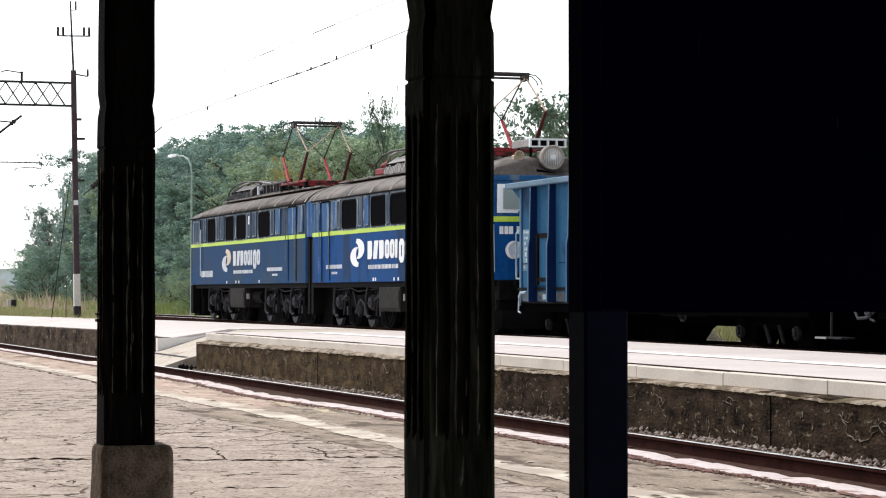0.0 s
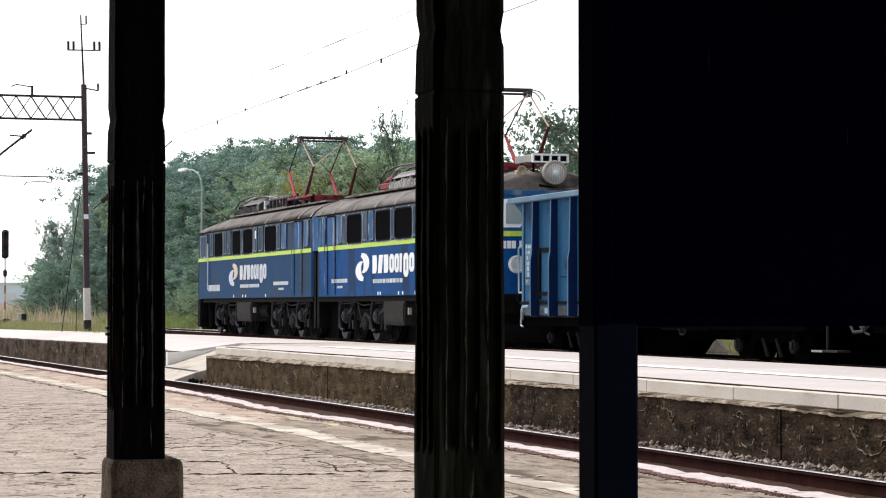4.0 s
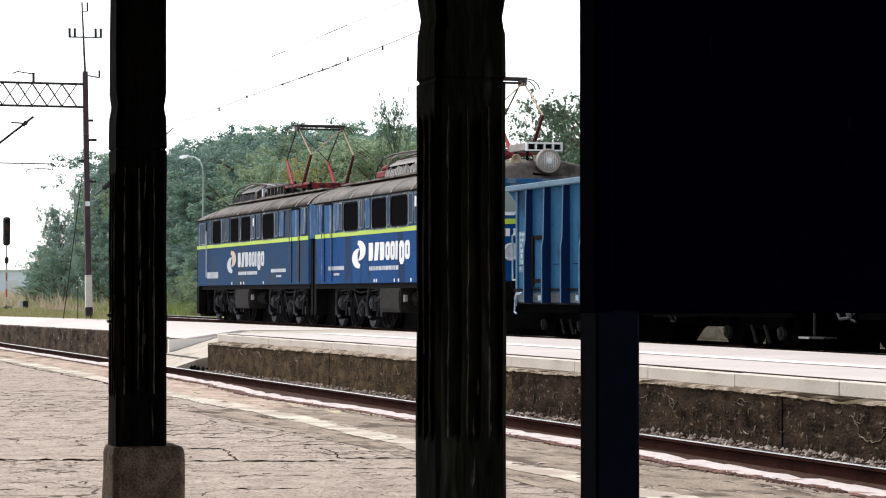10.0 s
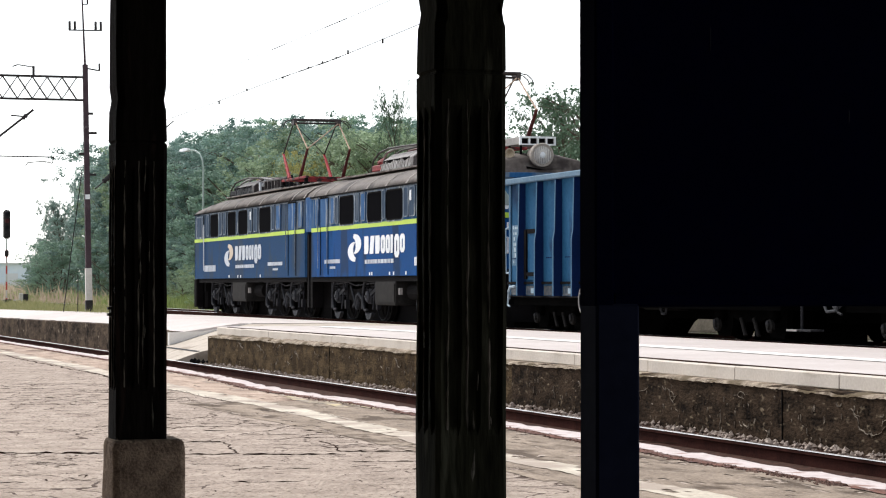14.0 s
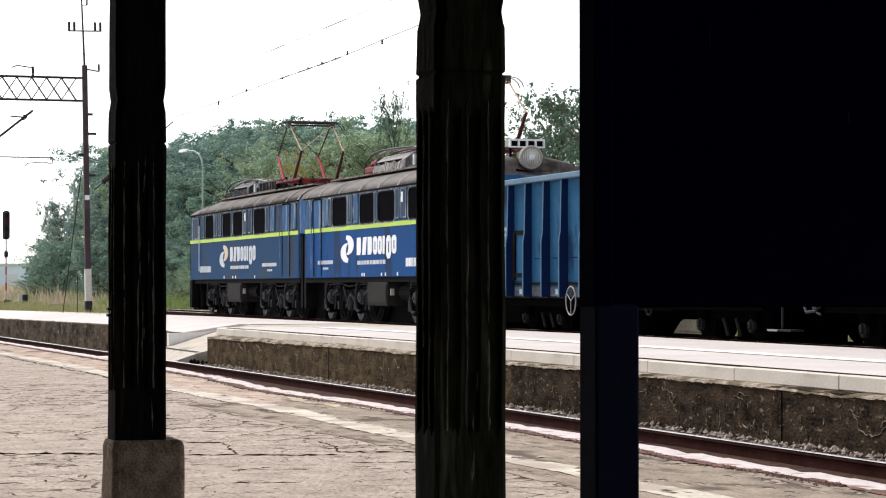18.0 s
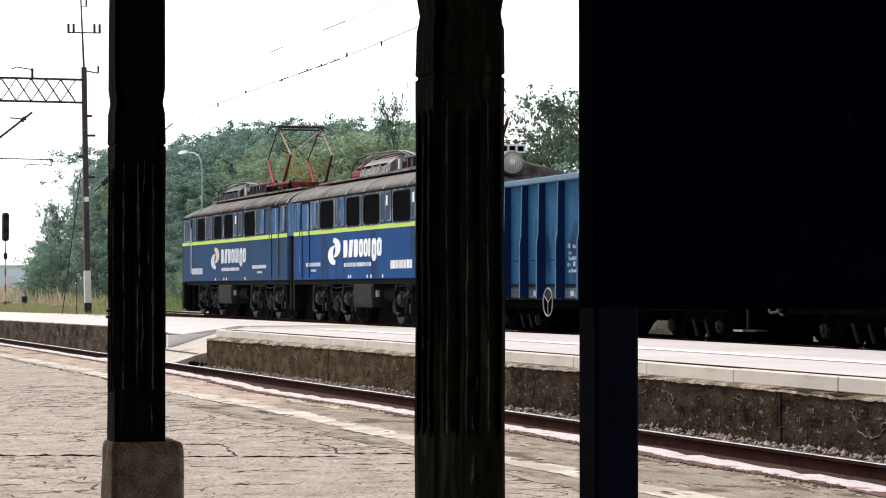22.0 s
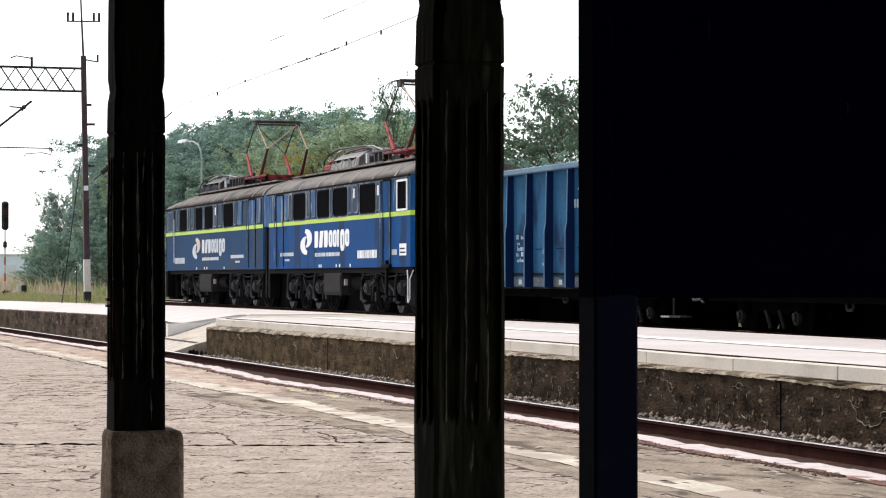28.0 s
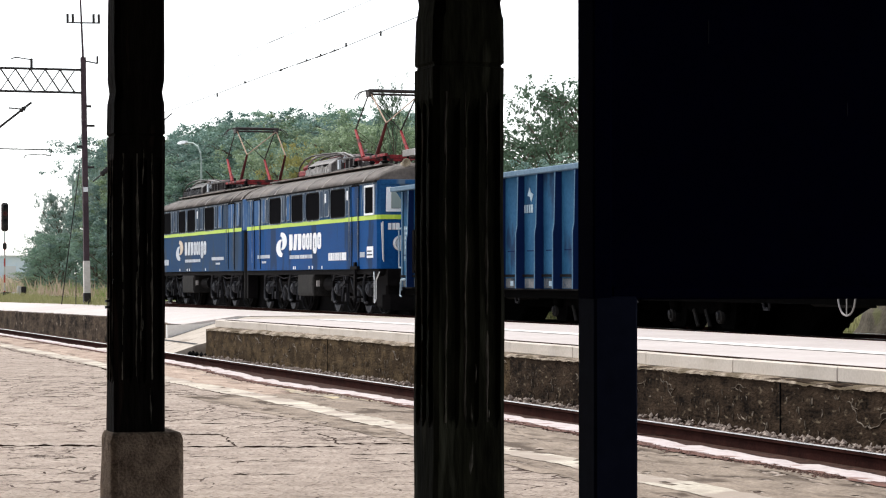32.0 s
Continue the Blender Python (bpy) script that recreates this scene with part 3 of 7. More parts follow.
# distance, offset, length, slant in degrees, height in millimetres, set to fit the camera's view
BROKEN_EDGES = ((19.42, -2.2, 0.42, -1, 9), (19.34, -1.77, 1.45, -80, 6), (17.92, -2.25, 0.68, -3, 14), (17.85, -1.52, 0.78, 5, 14), (19.56, -1.01, 1.35, -81, 7), (18.22, -0.80, 0.62, -1, 12),
                (17.24, -0.67, 0.5, -4, 8), (16.52, -1.47, 0.36, 55, 8), (16.52, -1.16, 0.27, 8, 6), (16.62, -0.69, 0.24, 20, 9), (15.24, -1.34, 0.42, -1, 11), (18.1, -3.6, 1.1, -3, 16),
                (15.21, -2.9, 0.3, 10, 8), (15.58, -2.61, 0.21, -65, 9), (16.98, -2.98, 0.24, 12, 7), (17.52, 0.45, 0.62, 4, 12), (20.31, 0.56, 0.32, -15, 8), (19.5, 1.5, 0.5, -40, 7))
for i, (dep, a, length, lean, h) in enumerate(BROKEN_EDGES):
    face, wedge = Geo(), Geo()
    crack_at(face, wedge, dep, a, length, lean, h / 1000, i, 0.02, 0.011)
    part("crack", face, CRACK, near_platform, "dark broken edge in the asphalt")
    if wedge.f:
        part("heaved_plate", wedge, ASPHALT, near_platform)
face, wedge = Geo(), Geo()
crack(face, wedge, -52, 5.6, 27, 0, 0.012, 70, 0.02, 0.02)
part("crack", face, CRACK, near_platform, "long dark crack along the painted line")
# a net of plates, a hand or two wide, broken apart in patches
face, wedge = Geo(), Geo()


def corner(i, j):
    """Corner j of row i in the net, as distance and offset."""
    r = random.Random(i * 1009 + j)
    dep = 19.6 + 0.46 * i + 0.006 * i * i + r.uniform(-0.17, 0.17)
    return dep, (j + 0.5 * (i % 2)) * 0.29 + r.uniform(-0.1, 0.1)


net_rng = random.Random(17)
for i in range(22):
    for j in range(-20, 21):
        d0, a0 = corner(i, j)
        x0, y0 = -0.9555 * d0 + 0.2951 * a0, 0.2951 * d0 + 0.9555 * a0
        if not 0.4 < y0 < 5.4 or abs(a0) > 0.19 * d0 or noise.noise((x0 * 0.35, y0 * 0.5, 8)) < net_rng.uniform(-0.4, 0.3):
            continue
        for di, dj, tall in ((0, 1, 0.0065), (1, i % 2, 0.004)):
            if net_rng.random() < 0.3:
                continue
            d1, a1 = corner(i + di, j + dj)
            crack_at(face, wedge, d0, a0, math.hypot(d1 - d0, a1 - a0), math.degrees(math.atan2(d1 - d0, a1 - a0)), tall * net_rng.uniform(0.5, 1.3), 9000 + i * 97 + j * 3 + di, 0.014, 0.0075)
for i in range(900):
    dep = 13.8 + 6 * rng.random()
    a = rng.uniform(-0.19, 0.19) * dep
    x0, y0 = -0.9555 * dep + 0.2951 * a, 0.2951 * dep + 0.9555 * a
    if not 0.4 < y0 < 5.4 or noise.noise((x0 * 0.6, y0 * 0.8, 8)) < rng.uniform(-0.1, 0.6):
        continue
    crack_at(face, wedge, dep, a, rng.uniform(0.06, 0.26), rng.choice((0, 0, 20, -25, 45, -50, 70, -75)) + rng.uniform(-12, 12), rng.choice((0.002, 0.003, 0.004, 0.006)) * rng.uniform(0.7, 1.2), 100 + i, 0.02, 0.005)
tagged(part("small_cracks", face, CRACK, near_platform, "net of fine dark cracks"), kind="stuff")
tagged(part("small_plates", wedge, ASPHALT, near_platform), kind="stuff")

# near track
RAILP = [(-0.072, 0), (0.072, 0), (0.072, 0.012), (0.012, 0.028), (0.009, 0.125), (0.036, 0.138), (0.036, 0.158), (-0.036, 0.158), (-0.036, 0.138), (-0.009, 0.125), (-0.012, 0.028), (-0.072, 0.012)]


def rail(parent, y, height, x0, x1, head=STEEL):
    g, h = Geo(), Geo()
    stations = [x0 + (x1 - x0) * i / 12 for i in range(13)]
    g.loft([[(x, y + a, height(x) - 0.172 + b) for a, b in RAILP] for x in stations])
    h.loft([[(x, y + a, height(x) + b) for a, b in ((-0.034, -0.004), (0.034, -0.004), (0.024, 0), (-0.024, 0))] for x in stations])
    part("rail_web", g, RUST, parent)
    part("rail_head", h, head, parent, "worn shiny rail head" if head is STEEL else "brown rail head")


near_track = thing("railway_track", (0, 0, 0), "rusty steel rails on ballast beside the platform", "railway track", kind="structure")
for y in (8.25, 9.72):
    rail(near_track, y, rail_z, -170, 16, RUST if y < 9 else STEEL)
bed = Geo()
bed.loft([[(x, 7.38, rail_z(x) - 0.17), (x, 8.5, rail_z(x) - 0.15), (x, 9.6, rail_z(x) - 0.15), (x, 10.62, rail_z(x) - 0.09)] for x in range(-170, 17, 6)], caps=False, closed=False)
part("ballast_bed", bed, DARKBED, near_track)
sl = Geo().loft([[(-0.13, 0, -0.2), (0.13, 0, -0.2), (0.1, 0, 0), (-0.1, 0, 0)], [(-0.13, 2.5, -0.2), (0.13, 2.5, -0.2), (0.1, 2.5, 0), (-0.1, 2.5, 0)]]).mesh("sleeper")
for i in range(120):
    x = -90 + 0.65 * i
    ob = part("sleeper", sl, DARKBED, near_track)
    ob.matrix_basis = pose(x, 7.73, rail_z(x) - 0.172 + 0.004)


def rocks(count, where, size, seed):
    r = random.Random(seed)
    g = Geo()
    for _ in range(count):
        x, y, z = where(r)
        s = size * r.uniform(0.6, 1.5)
        a = [r.uniform(0.6, 1.1) * s for _ in range(6)]
        t = r.uniform(0, 3)
        c, q = math.cos(t), math.sin(t)
        vs = [(x + c * a[0], y + q * a[0], z), (x - q * a[1], y + c * a[1], z + r.uniform(-0.2, 0.2) * s), (x - c * a[2], y - q * a[2], z), (x + q * a[3], y - c * a[3], z),
              (x + r.uniform(-0.3, 0.3) * s, y + r.uniform(-0.3, 0.3) * s, z + 0.8 * a[4]), (x, y, z - a[5])]
        g.add(vs, [(0, 1, 4), (1, 2, 4), (2, 3, 4), (3, 0, 4), (1, 0, 5), (2, 1, 5), (3, 2, 5), (0, 3, 5)])
    return g


def beside_wall(r):
    x = -14 - 50 * r.random() ** 1.4
    y = r.uniform(9.85, 10.55)
    return x, y, rail_z(x) - 0.14 + 0.05 * (y - 9.8) + (0.03 if y > 10.3 else 0) + r.uniform(-0.02, 0.03)


def along_kerb(r):
    x = -13.5 - 45 * r.random() ** 1.5
    y = 6.96 + kerb_shift(x) + r.gauss(0, 0.04)
    return x, y, lumpy(x, min(y, 7.0)) + 0.004


tagged(part("kerb_clods", rocks(2600, along_kerb, 0.015, 28), CLOD), "red-brown clods in the joint behind the kerb", "clods", kind="stuff")
tagged(part("ballast_stones", rocks(4200, beside_wall, 0.034, 8), STONE), "loose brown ballast stones along the platform wall", "ballast", kind="stuff")

# far platform: old wall, new slab edge, pale paving, a crossing that runs down to the rails
far_platform = thing("platform", (0, 0, 0), "island platform with pale paving on an old wall", "platform", kind="structure")


def rough_wall(x0, x1, y, top, bottom, seed, step=0.22, rows=5):
    g = Geo()
    k = int((x1 - x0) / step)
    rings = []
    for i in range(k + 1):
        x = x0 + (x1 - x0) * i / k
        t = top(x) + 0.025 * noise.noise((x * 1.1, seed, 0)) + 0.015 * noise.noise((x * 4, seed, 5))
        b = bottom(x)
        col = [(x, y + 0.004 * noise.noise((x * 2.2, j * 0.9, seed)) - 0.004 * noise.noise((x * 0.4, j * 0.4, seed + 3)), b + (t - b) * j / rows) for j in range(rows + 1)]
        col += [(x, y + 0.03, t + 0.012), (x, y + 0.32, t + 0.014)]
        rings.append(col)
    g.loft(rings, caps=False, closed=False)
    n = len(rings[0])
    return g.add(rings[0] + [(x0, y + 0.32, bottom(x0))], [tuple(range(n + 1))]).add(rings[-1] + [(x1, y + 0.32, bottom(x1))], [tuple(range(n + 1))])


def left_top(x):
    return 0.20 + (0.0062 if x < -65.6 else -0.0062) * (x + 65.6)


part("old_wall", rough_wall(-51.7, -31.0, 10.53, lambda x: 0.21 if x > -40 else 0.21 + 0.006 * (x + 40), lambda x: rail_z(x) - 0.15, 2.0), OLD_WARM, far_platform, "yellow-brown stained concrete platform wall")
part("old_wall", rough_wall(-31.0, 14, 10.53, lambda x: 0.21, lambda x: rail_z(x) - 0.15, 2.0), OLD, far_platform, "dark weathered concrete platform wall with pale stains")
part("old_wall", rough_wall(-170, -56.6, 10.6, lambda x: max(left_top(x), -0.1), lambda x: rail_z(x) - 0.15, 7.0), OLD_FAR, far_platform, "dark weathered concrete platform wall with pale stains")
def cap_z(x, y):
    """Earth and crumbled concrete on the old wall, heaped against the slabs towards the ramp."""
    sink = 0.006 * (x + 40) if x < -40 else 0.0
    heap = max(0.0, min(1.0, (-34 - x) / 8)) * max(0.0, min(1.0, (y - 10.54) / 0.1))
    lip = 0.19 + 0.016 * noise.noise((x * 1.3, 0, 5)) + 0.012 * noise.noise((x * 6.3, 0, 5)) + 0.014 * noise.noise((x * 15, 0, 5))
    base = lip if y < 10.516 else 0.206 + 0.02 * noise.noise((x * 4.1, 2, 5)) if y < 10.53 else 0.222 if y < 10.55 else 0.229
    return base + sink + 0.012 * noise.noise((x * 3, y, 2)) + 0.012 * noise.noise((x * 0.8, y, 7)) + heap * (0.03 + 0.02 * noise.noise((x * 1.1, 3, 3)) + 0.02 * noise.noise((x * 5, 3, 3)))


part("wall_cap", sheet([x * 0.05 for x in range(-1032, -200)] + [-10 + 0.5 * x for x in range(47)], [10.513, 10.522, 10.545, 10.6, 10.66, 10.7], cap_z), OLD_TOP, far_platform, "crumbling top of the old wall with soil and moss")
# lime scars and hairline cracks on the old wall
scar_rng = random.Random(44)
def scribble(g, x, z, head, steps, w, branch):
    rows = []
    for k in range(steps):
        s = w * scar_rng.uniform(0.3, 1.0) * min(1, (steps - k) / 4)
        rows.append([(x - 0.4 * s, 10.5215, z - s), (x + 0.4 * s, 10.5215, z + s), (x + 0.4 * s, 10.56, z + s), (x - 0.4 * s, 10.56, z - s)])
        if branch and scar_rng.random() < 0.13:
            scribble(g, x, z, head + scar_rng.choice((-1.2, 1.2)), 5, 0.7 * w, False)
        head = head * 0.72 - 0.05 + scar_rng.uniform(-0.8, 0.8)
        x, z = x + 0.045 * math.cos(head), max(-0.3, min(0.15, z + 0.03 * math.sin(head)))
    g.loft(rows)


for x, z, steps in ((-20.9, 0.06, 22), (-20.2, -0.02, 14), (-26.6, 0.07, 16), (-25.6, 0.1, 12), (-28.4, 0.05, 12), (-17.6, -0.06, 20), (-16.8, -0.02, 22), (-16.2, -0.1, 16), (-15.7, 0.0, 18), (-31.5, 0.05, 10), (-35, 0.0, 10), (-23.6, 0.08, 10), (-48.5, 0.08, 12), (-46.8, 0.1, 14), (-45.0, 0.06, 12), (-43.6, 0.02, 10), (-36.8, 0.1, 14), (-33.4, 0.1, 16), (-32.4, 0.04, 14)):
    g = Geo()
    scribble(g, x, z, -0.3, steps, 0.0055 if x > -30 else 0.011, True)
    part("lime_scar", g, SCAR, far_platform, "long pale lime scar on the wall")
for x0, x1, z0, z1, count in ((-18.6, -15.0, -0.14, 0.0, 44), (-24, -18.6, -0.25, 0.12, 14), (-30, -24, -0.3, 0.15, 10), (-38, -30, -0.3, 0.15, 16), (-51, -38, -0.3, 0.15, 20)):
    g = Geo()
    for _ in range(count):
        x, z = scar_rng.uniform(x0, x1), scar_rng.uniform(z0, z1)
        head, rows = scar_rng.uniform(-2.6, 0.6), []
        for k in range(scar_rng.randrange(3, 8)):
            w = scar_rng.uniform(0.0015, 0.007)
            rows.append([(x - w * math.sin(head), 10.5215, z - w), (x + w * math.sin(head), 10.5215, z + w), (x + w * math.sin(head), 10.56, z + w), (x - w * math.sin(head), 10.56, z - w)])
            head += scar_rng.uniform(-0.9, 0.9)
            x, z = x + 0.03 * math.cos(head), max(z0 - 0.1, min(z1, z + 0.026 * math.sin(head)))
        g.loft(rows)
    tagged(part("lime_scars", g, SCAR, far_platform, "pale scribbled lime scars on the wall"), kind="stuff")
g = Geo()
for _ in range(650):
    x = -14.5 - 37 * scar_rng.random() ** 1.5
    z = rail_z(x) - 0.1 + 0.52 * scar_rng.random()
    if z > 0.16 or noise.noise((x * 0.9, z * 2.5, 0)) < -0.12:
        continue
    k = 1 + 0.6 * (-14.5 - x) / 20
    w, h, lean = scar_rng.uniform(0.0015, 0.005) * k, scar_rng.uniform(0.006, 0.035), scar_rng.uniform(-0.02, 0.02)
    g.loft([[(x - w, 10.522, z), (x, 10.521, z - h), (x + w, 10.522, z + 0.3 * h), (x + lean, 10.521, z + h)], [(x - w, 10.56, z), (x, 10.56, z - h), (x + w, 10.56, z + 0.3 * h), (x + lean, 10.56, z + h)]])
tagged(part("wall_flecks", g, SCAR, far_platform, "pale flecks on the old wall"), kind="stuff")
for x in (-18.15, -22.4, -27.9, -34.0, -41.0):
    part("wall_joint", box(x - 0.005, x + 0.005, 10.52, 10.56, rail_z(x) - 0.15, 0.19), SOOT, far_platform, "dark upright joint in the wall")
edge_mesh = box(0.0025, 2.4975, 0, 0.135, -0.165, -0.014).mesh("edge_slab", bevel=0.01)
for i in range(27):
    x = -51.4 + 2.5 * i
    ob = part("edge_slab", edge_mesh, SLAB, far_platform)
    ob.matrix_basis = pose(x, 10.67 + rng.uniform(-0.004, 0.004), far_z(x) + rng.uniform(-0.004, 0.004), 0, rng.uniform(-0.06, 0.06), 0)
pave = Geo()
pave.loft([[(x, 10.81, far_z(x) - 0.5), (x, 10.81, far_z(x) - 0.006), (x, 15.5, far_z(x) - 0.002), (x, 15.5, far_z(x) - 0.5)] for x in (-52.0, -46, -40, -30, 14)])
part("paving", pave, PAVER, far_platform)
part("painted_line", Geo().loft([[(x, 12.7, far_z(x) + 0.004), (x, 13.12, far_z(x) + 0.004)] for x in (-51, -46, -40, 14)], caps=False, closed=False), WHITE_WARM, far_platform, "white painted safety line")
part("tactile_strip", Geo().loft([[(x, 10.8075, far_z(x) - 0.03), (x, 10.8075, far_z(x) - 0.0065), (x, 10.825, far_z(x) + 0.0005)] for x in (-51, -46, -40, 14)], caps=False, closed=False), CRACK, far_platform, "dark joint behind the edge slabs")
# paving that tapers away towards the platform end
far_edge = lambda x: 15.5 if x > -80 else max(11.5, 15.2 + 0.115 * (x + 80))
old_pave = Geo()
old_pave.loft([[(x, 10.9, left_top(max(x, -115)) - 0.5), (x, 10.9, left_top(max(x, -115)) + 0.012), (x, 12.3, far_z(x)), (x, far_edge(x), far_z(x)), (x, far_edge(x) + 0.02, far_z(x) - 0.5)] for x in (-112, -105, -98, -92, -86, -80, -74, -68, -62, -56.6)])
part("paving", old_pave, PAVER, far_platform)
# the crossing
ramp = Geo()
ramp.loft([[(x, 9.86, rail_z(x) - 0.02), (x, 10.4, -0.2), (x, 10.65, -0.145), (x, 11.75, 0.19), (x, 12.5, far_z(x) - 0.02), (x, 15.5, far_z(x) - 0.004), (x, 15.5, -0.7), (x, 9.86, -0.7)] for x in (-56.6, -54.0, -52.0)])
part("crossing_ramp", ramp, RAMP, far_platform, "pale ramp down to the track crossing")
# White stands for light on this face; the concrete itself is grey.
part("ramp_kerb", Geo().loft([[(-56.75, y, -0.4), (-56.55, y, -0.4), (-56.55, y, z), (-56.75, y, z)] for y, z in ((10.58, 0.15), (11.4, 0.17), (12.6, far_z(-56.6) + 0.01))]), WHITE_WARM, far_platform, "side kerb of the ramp, whitened to look lit")
part("ramp_joint", Geo().loft([[(-56.54, y, z), (-56.50, y, z)] for y, z in ((10.4, -0.195), (10.65, -0.14), (11.75, 0.195), (12.5, far_z(-56) - 0.014))], caps=False, closed=False), GREASE, far_platform, "dark joint along the ramp")
part("ramp_joint", Geo().loft([[(x, 10.38, -0.196), (x, 10.46, -0.18)] for x in (-56.4, -52.2)], caps=False, closed=False), GREASE, far_platform)
part("debris", rocks(9, lambda r: (-50.4 + r.uniform(-0.6, 0.5), 10.1 + r.uniform(-0.12, 0.12), rail_z(-50.4)), 0.065, 4), SOOT, far_platform, "dark rubble beside the rail")
part("crossing_deck", box(-56.4, -52.2, 8.33, 9.66, rail_z(-54) - 0.16, rail_z(-54) - 0.012), SLAB, near_track, "pale concrete crossing deck between the rails", bevel=0.01)

# far track
far_track = thing("railway_track", (0, 0, 0), "rusty steel rails on dark ballast behind the island platform", "railway track", kind="structure")
fr = lambda x: RAIL_FAR
for y in (TRACK_FAR - 0.75, TRACK_FAR + 0.75):
    rail(far_track, y, fr, -400, 40)
part("ballast_bed", Geo().loft([[(x, 15.55, 0.1), (x, 15.8, RAIL_FAR - 0.16), (x, 18.6, RAIL_FAR - 0.16), (x, 19.5, 0.2), (x, 20.9, 0.12)] for x in (-400, -200, -100, -50, 0, 40)], caps=False, closed=False), BALLAST, far_track)
sl_far = Geo().loft([[(-0.13, 0, -0.2), (0.13, 0, -0.2), (0.1, 0, 0), (-0.1, 0, 0)], [(-0.13, 2.5, -0.2), (0.13, 2.5, -0.2), (0.1, 2.5, 0), (-0.1, 2.5, 0)]]).mesh("sleeper")
for i in range(150):
    ob = part("sleeper", sl_far, TRACKSHADE, far_track)
    ob.matrix_basis = pose(-120 + 0.7 * i, TRACK_FAR - 1.25, RAIL_FAR - 0.172 + 0.004)

# unseen canopy reaching out to shade the platform, and added walls that block light
canopy = tagged(part("ceiling", box(-13.6, 26, -7.8, 5.2, 3.35, 3.5), TIMBER), "dark boarded platform canopy overhead", "canopy", kind="structure")
for x in (-13.4, -10.83, -7.15, -3.2, 1.0, 5.0, 9.0):
    tagged(part("trim", box(x - 0.08, x + 0.08, -7.6, 5.15, 3.16, 3.345), TIMBER), "dark timber canopy beam", "beam", kind="structure")
tagged(part("wall_south", box(-12, 22, -8.1, -7.8, -0.2, 5.2), BLOCKWALL), "unseen dark wall added beside the canopy to block light", "wall", kind="structure")
tagged(part("wall_east", box(22, 22.3, -8.1, 3.0, -0.2, 5.2), BLOCKWALL), "unseen dark wall added at the canopy's end to block light", "wall", kind="structure")


# ---- under the canopy ----
def ring(cx, cy, z, half, chamfer, groove):
    """One cross-section of a square pillar with bevelled corners and three flutes a side."""
    pts = []
    run = [(-half + chamfer, 0)]
    for c in (-0.056, 0.008, 0.076):
        run += [(c - 0.022, 0), (c - 0.012, groove), (c + 0.012, groove), (c + 0.022, 0)]
    run += [(half - chamfer, 0)]
    for k in range(4):
        ca, sa = math.cos(math.pi / 2 * k), math.sin(math.pi / 2 * k)
        for u, inward in run:
            px, py = half - inward, u
            pts.append((cx + ca * px - sa * py, cy + sa * px + ca * py, z))
    return pts


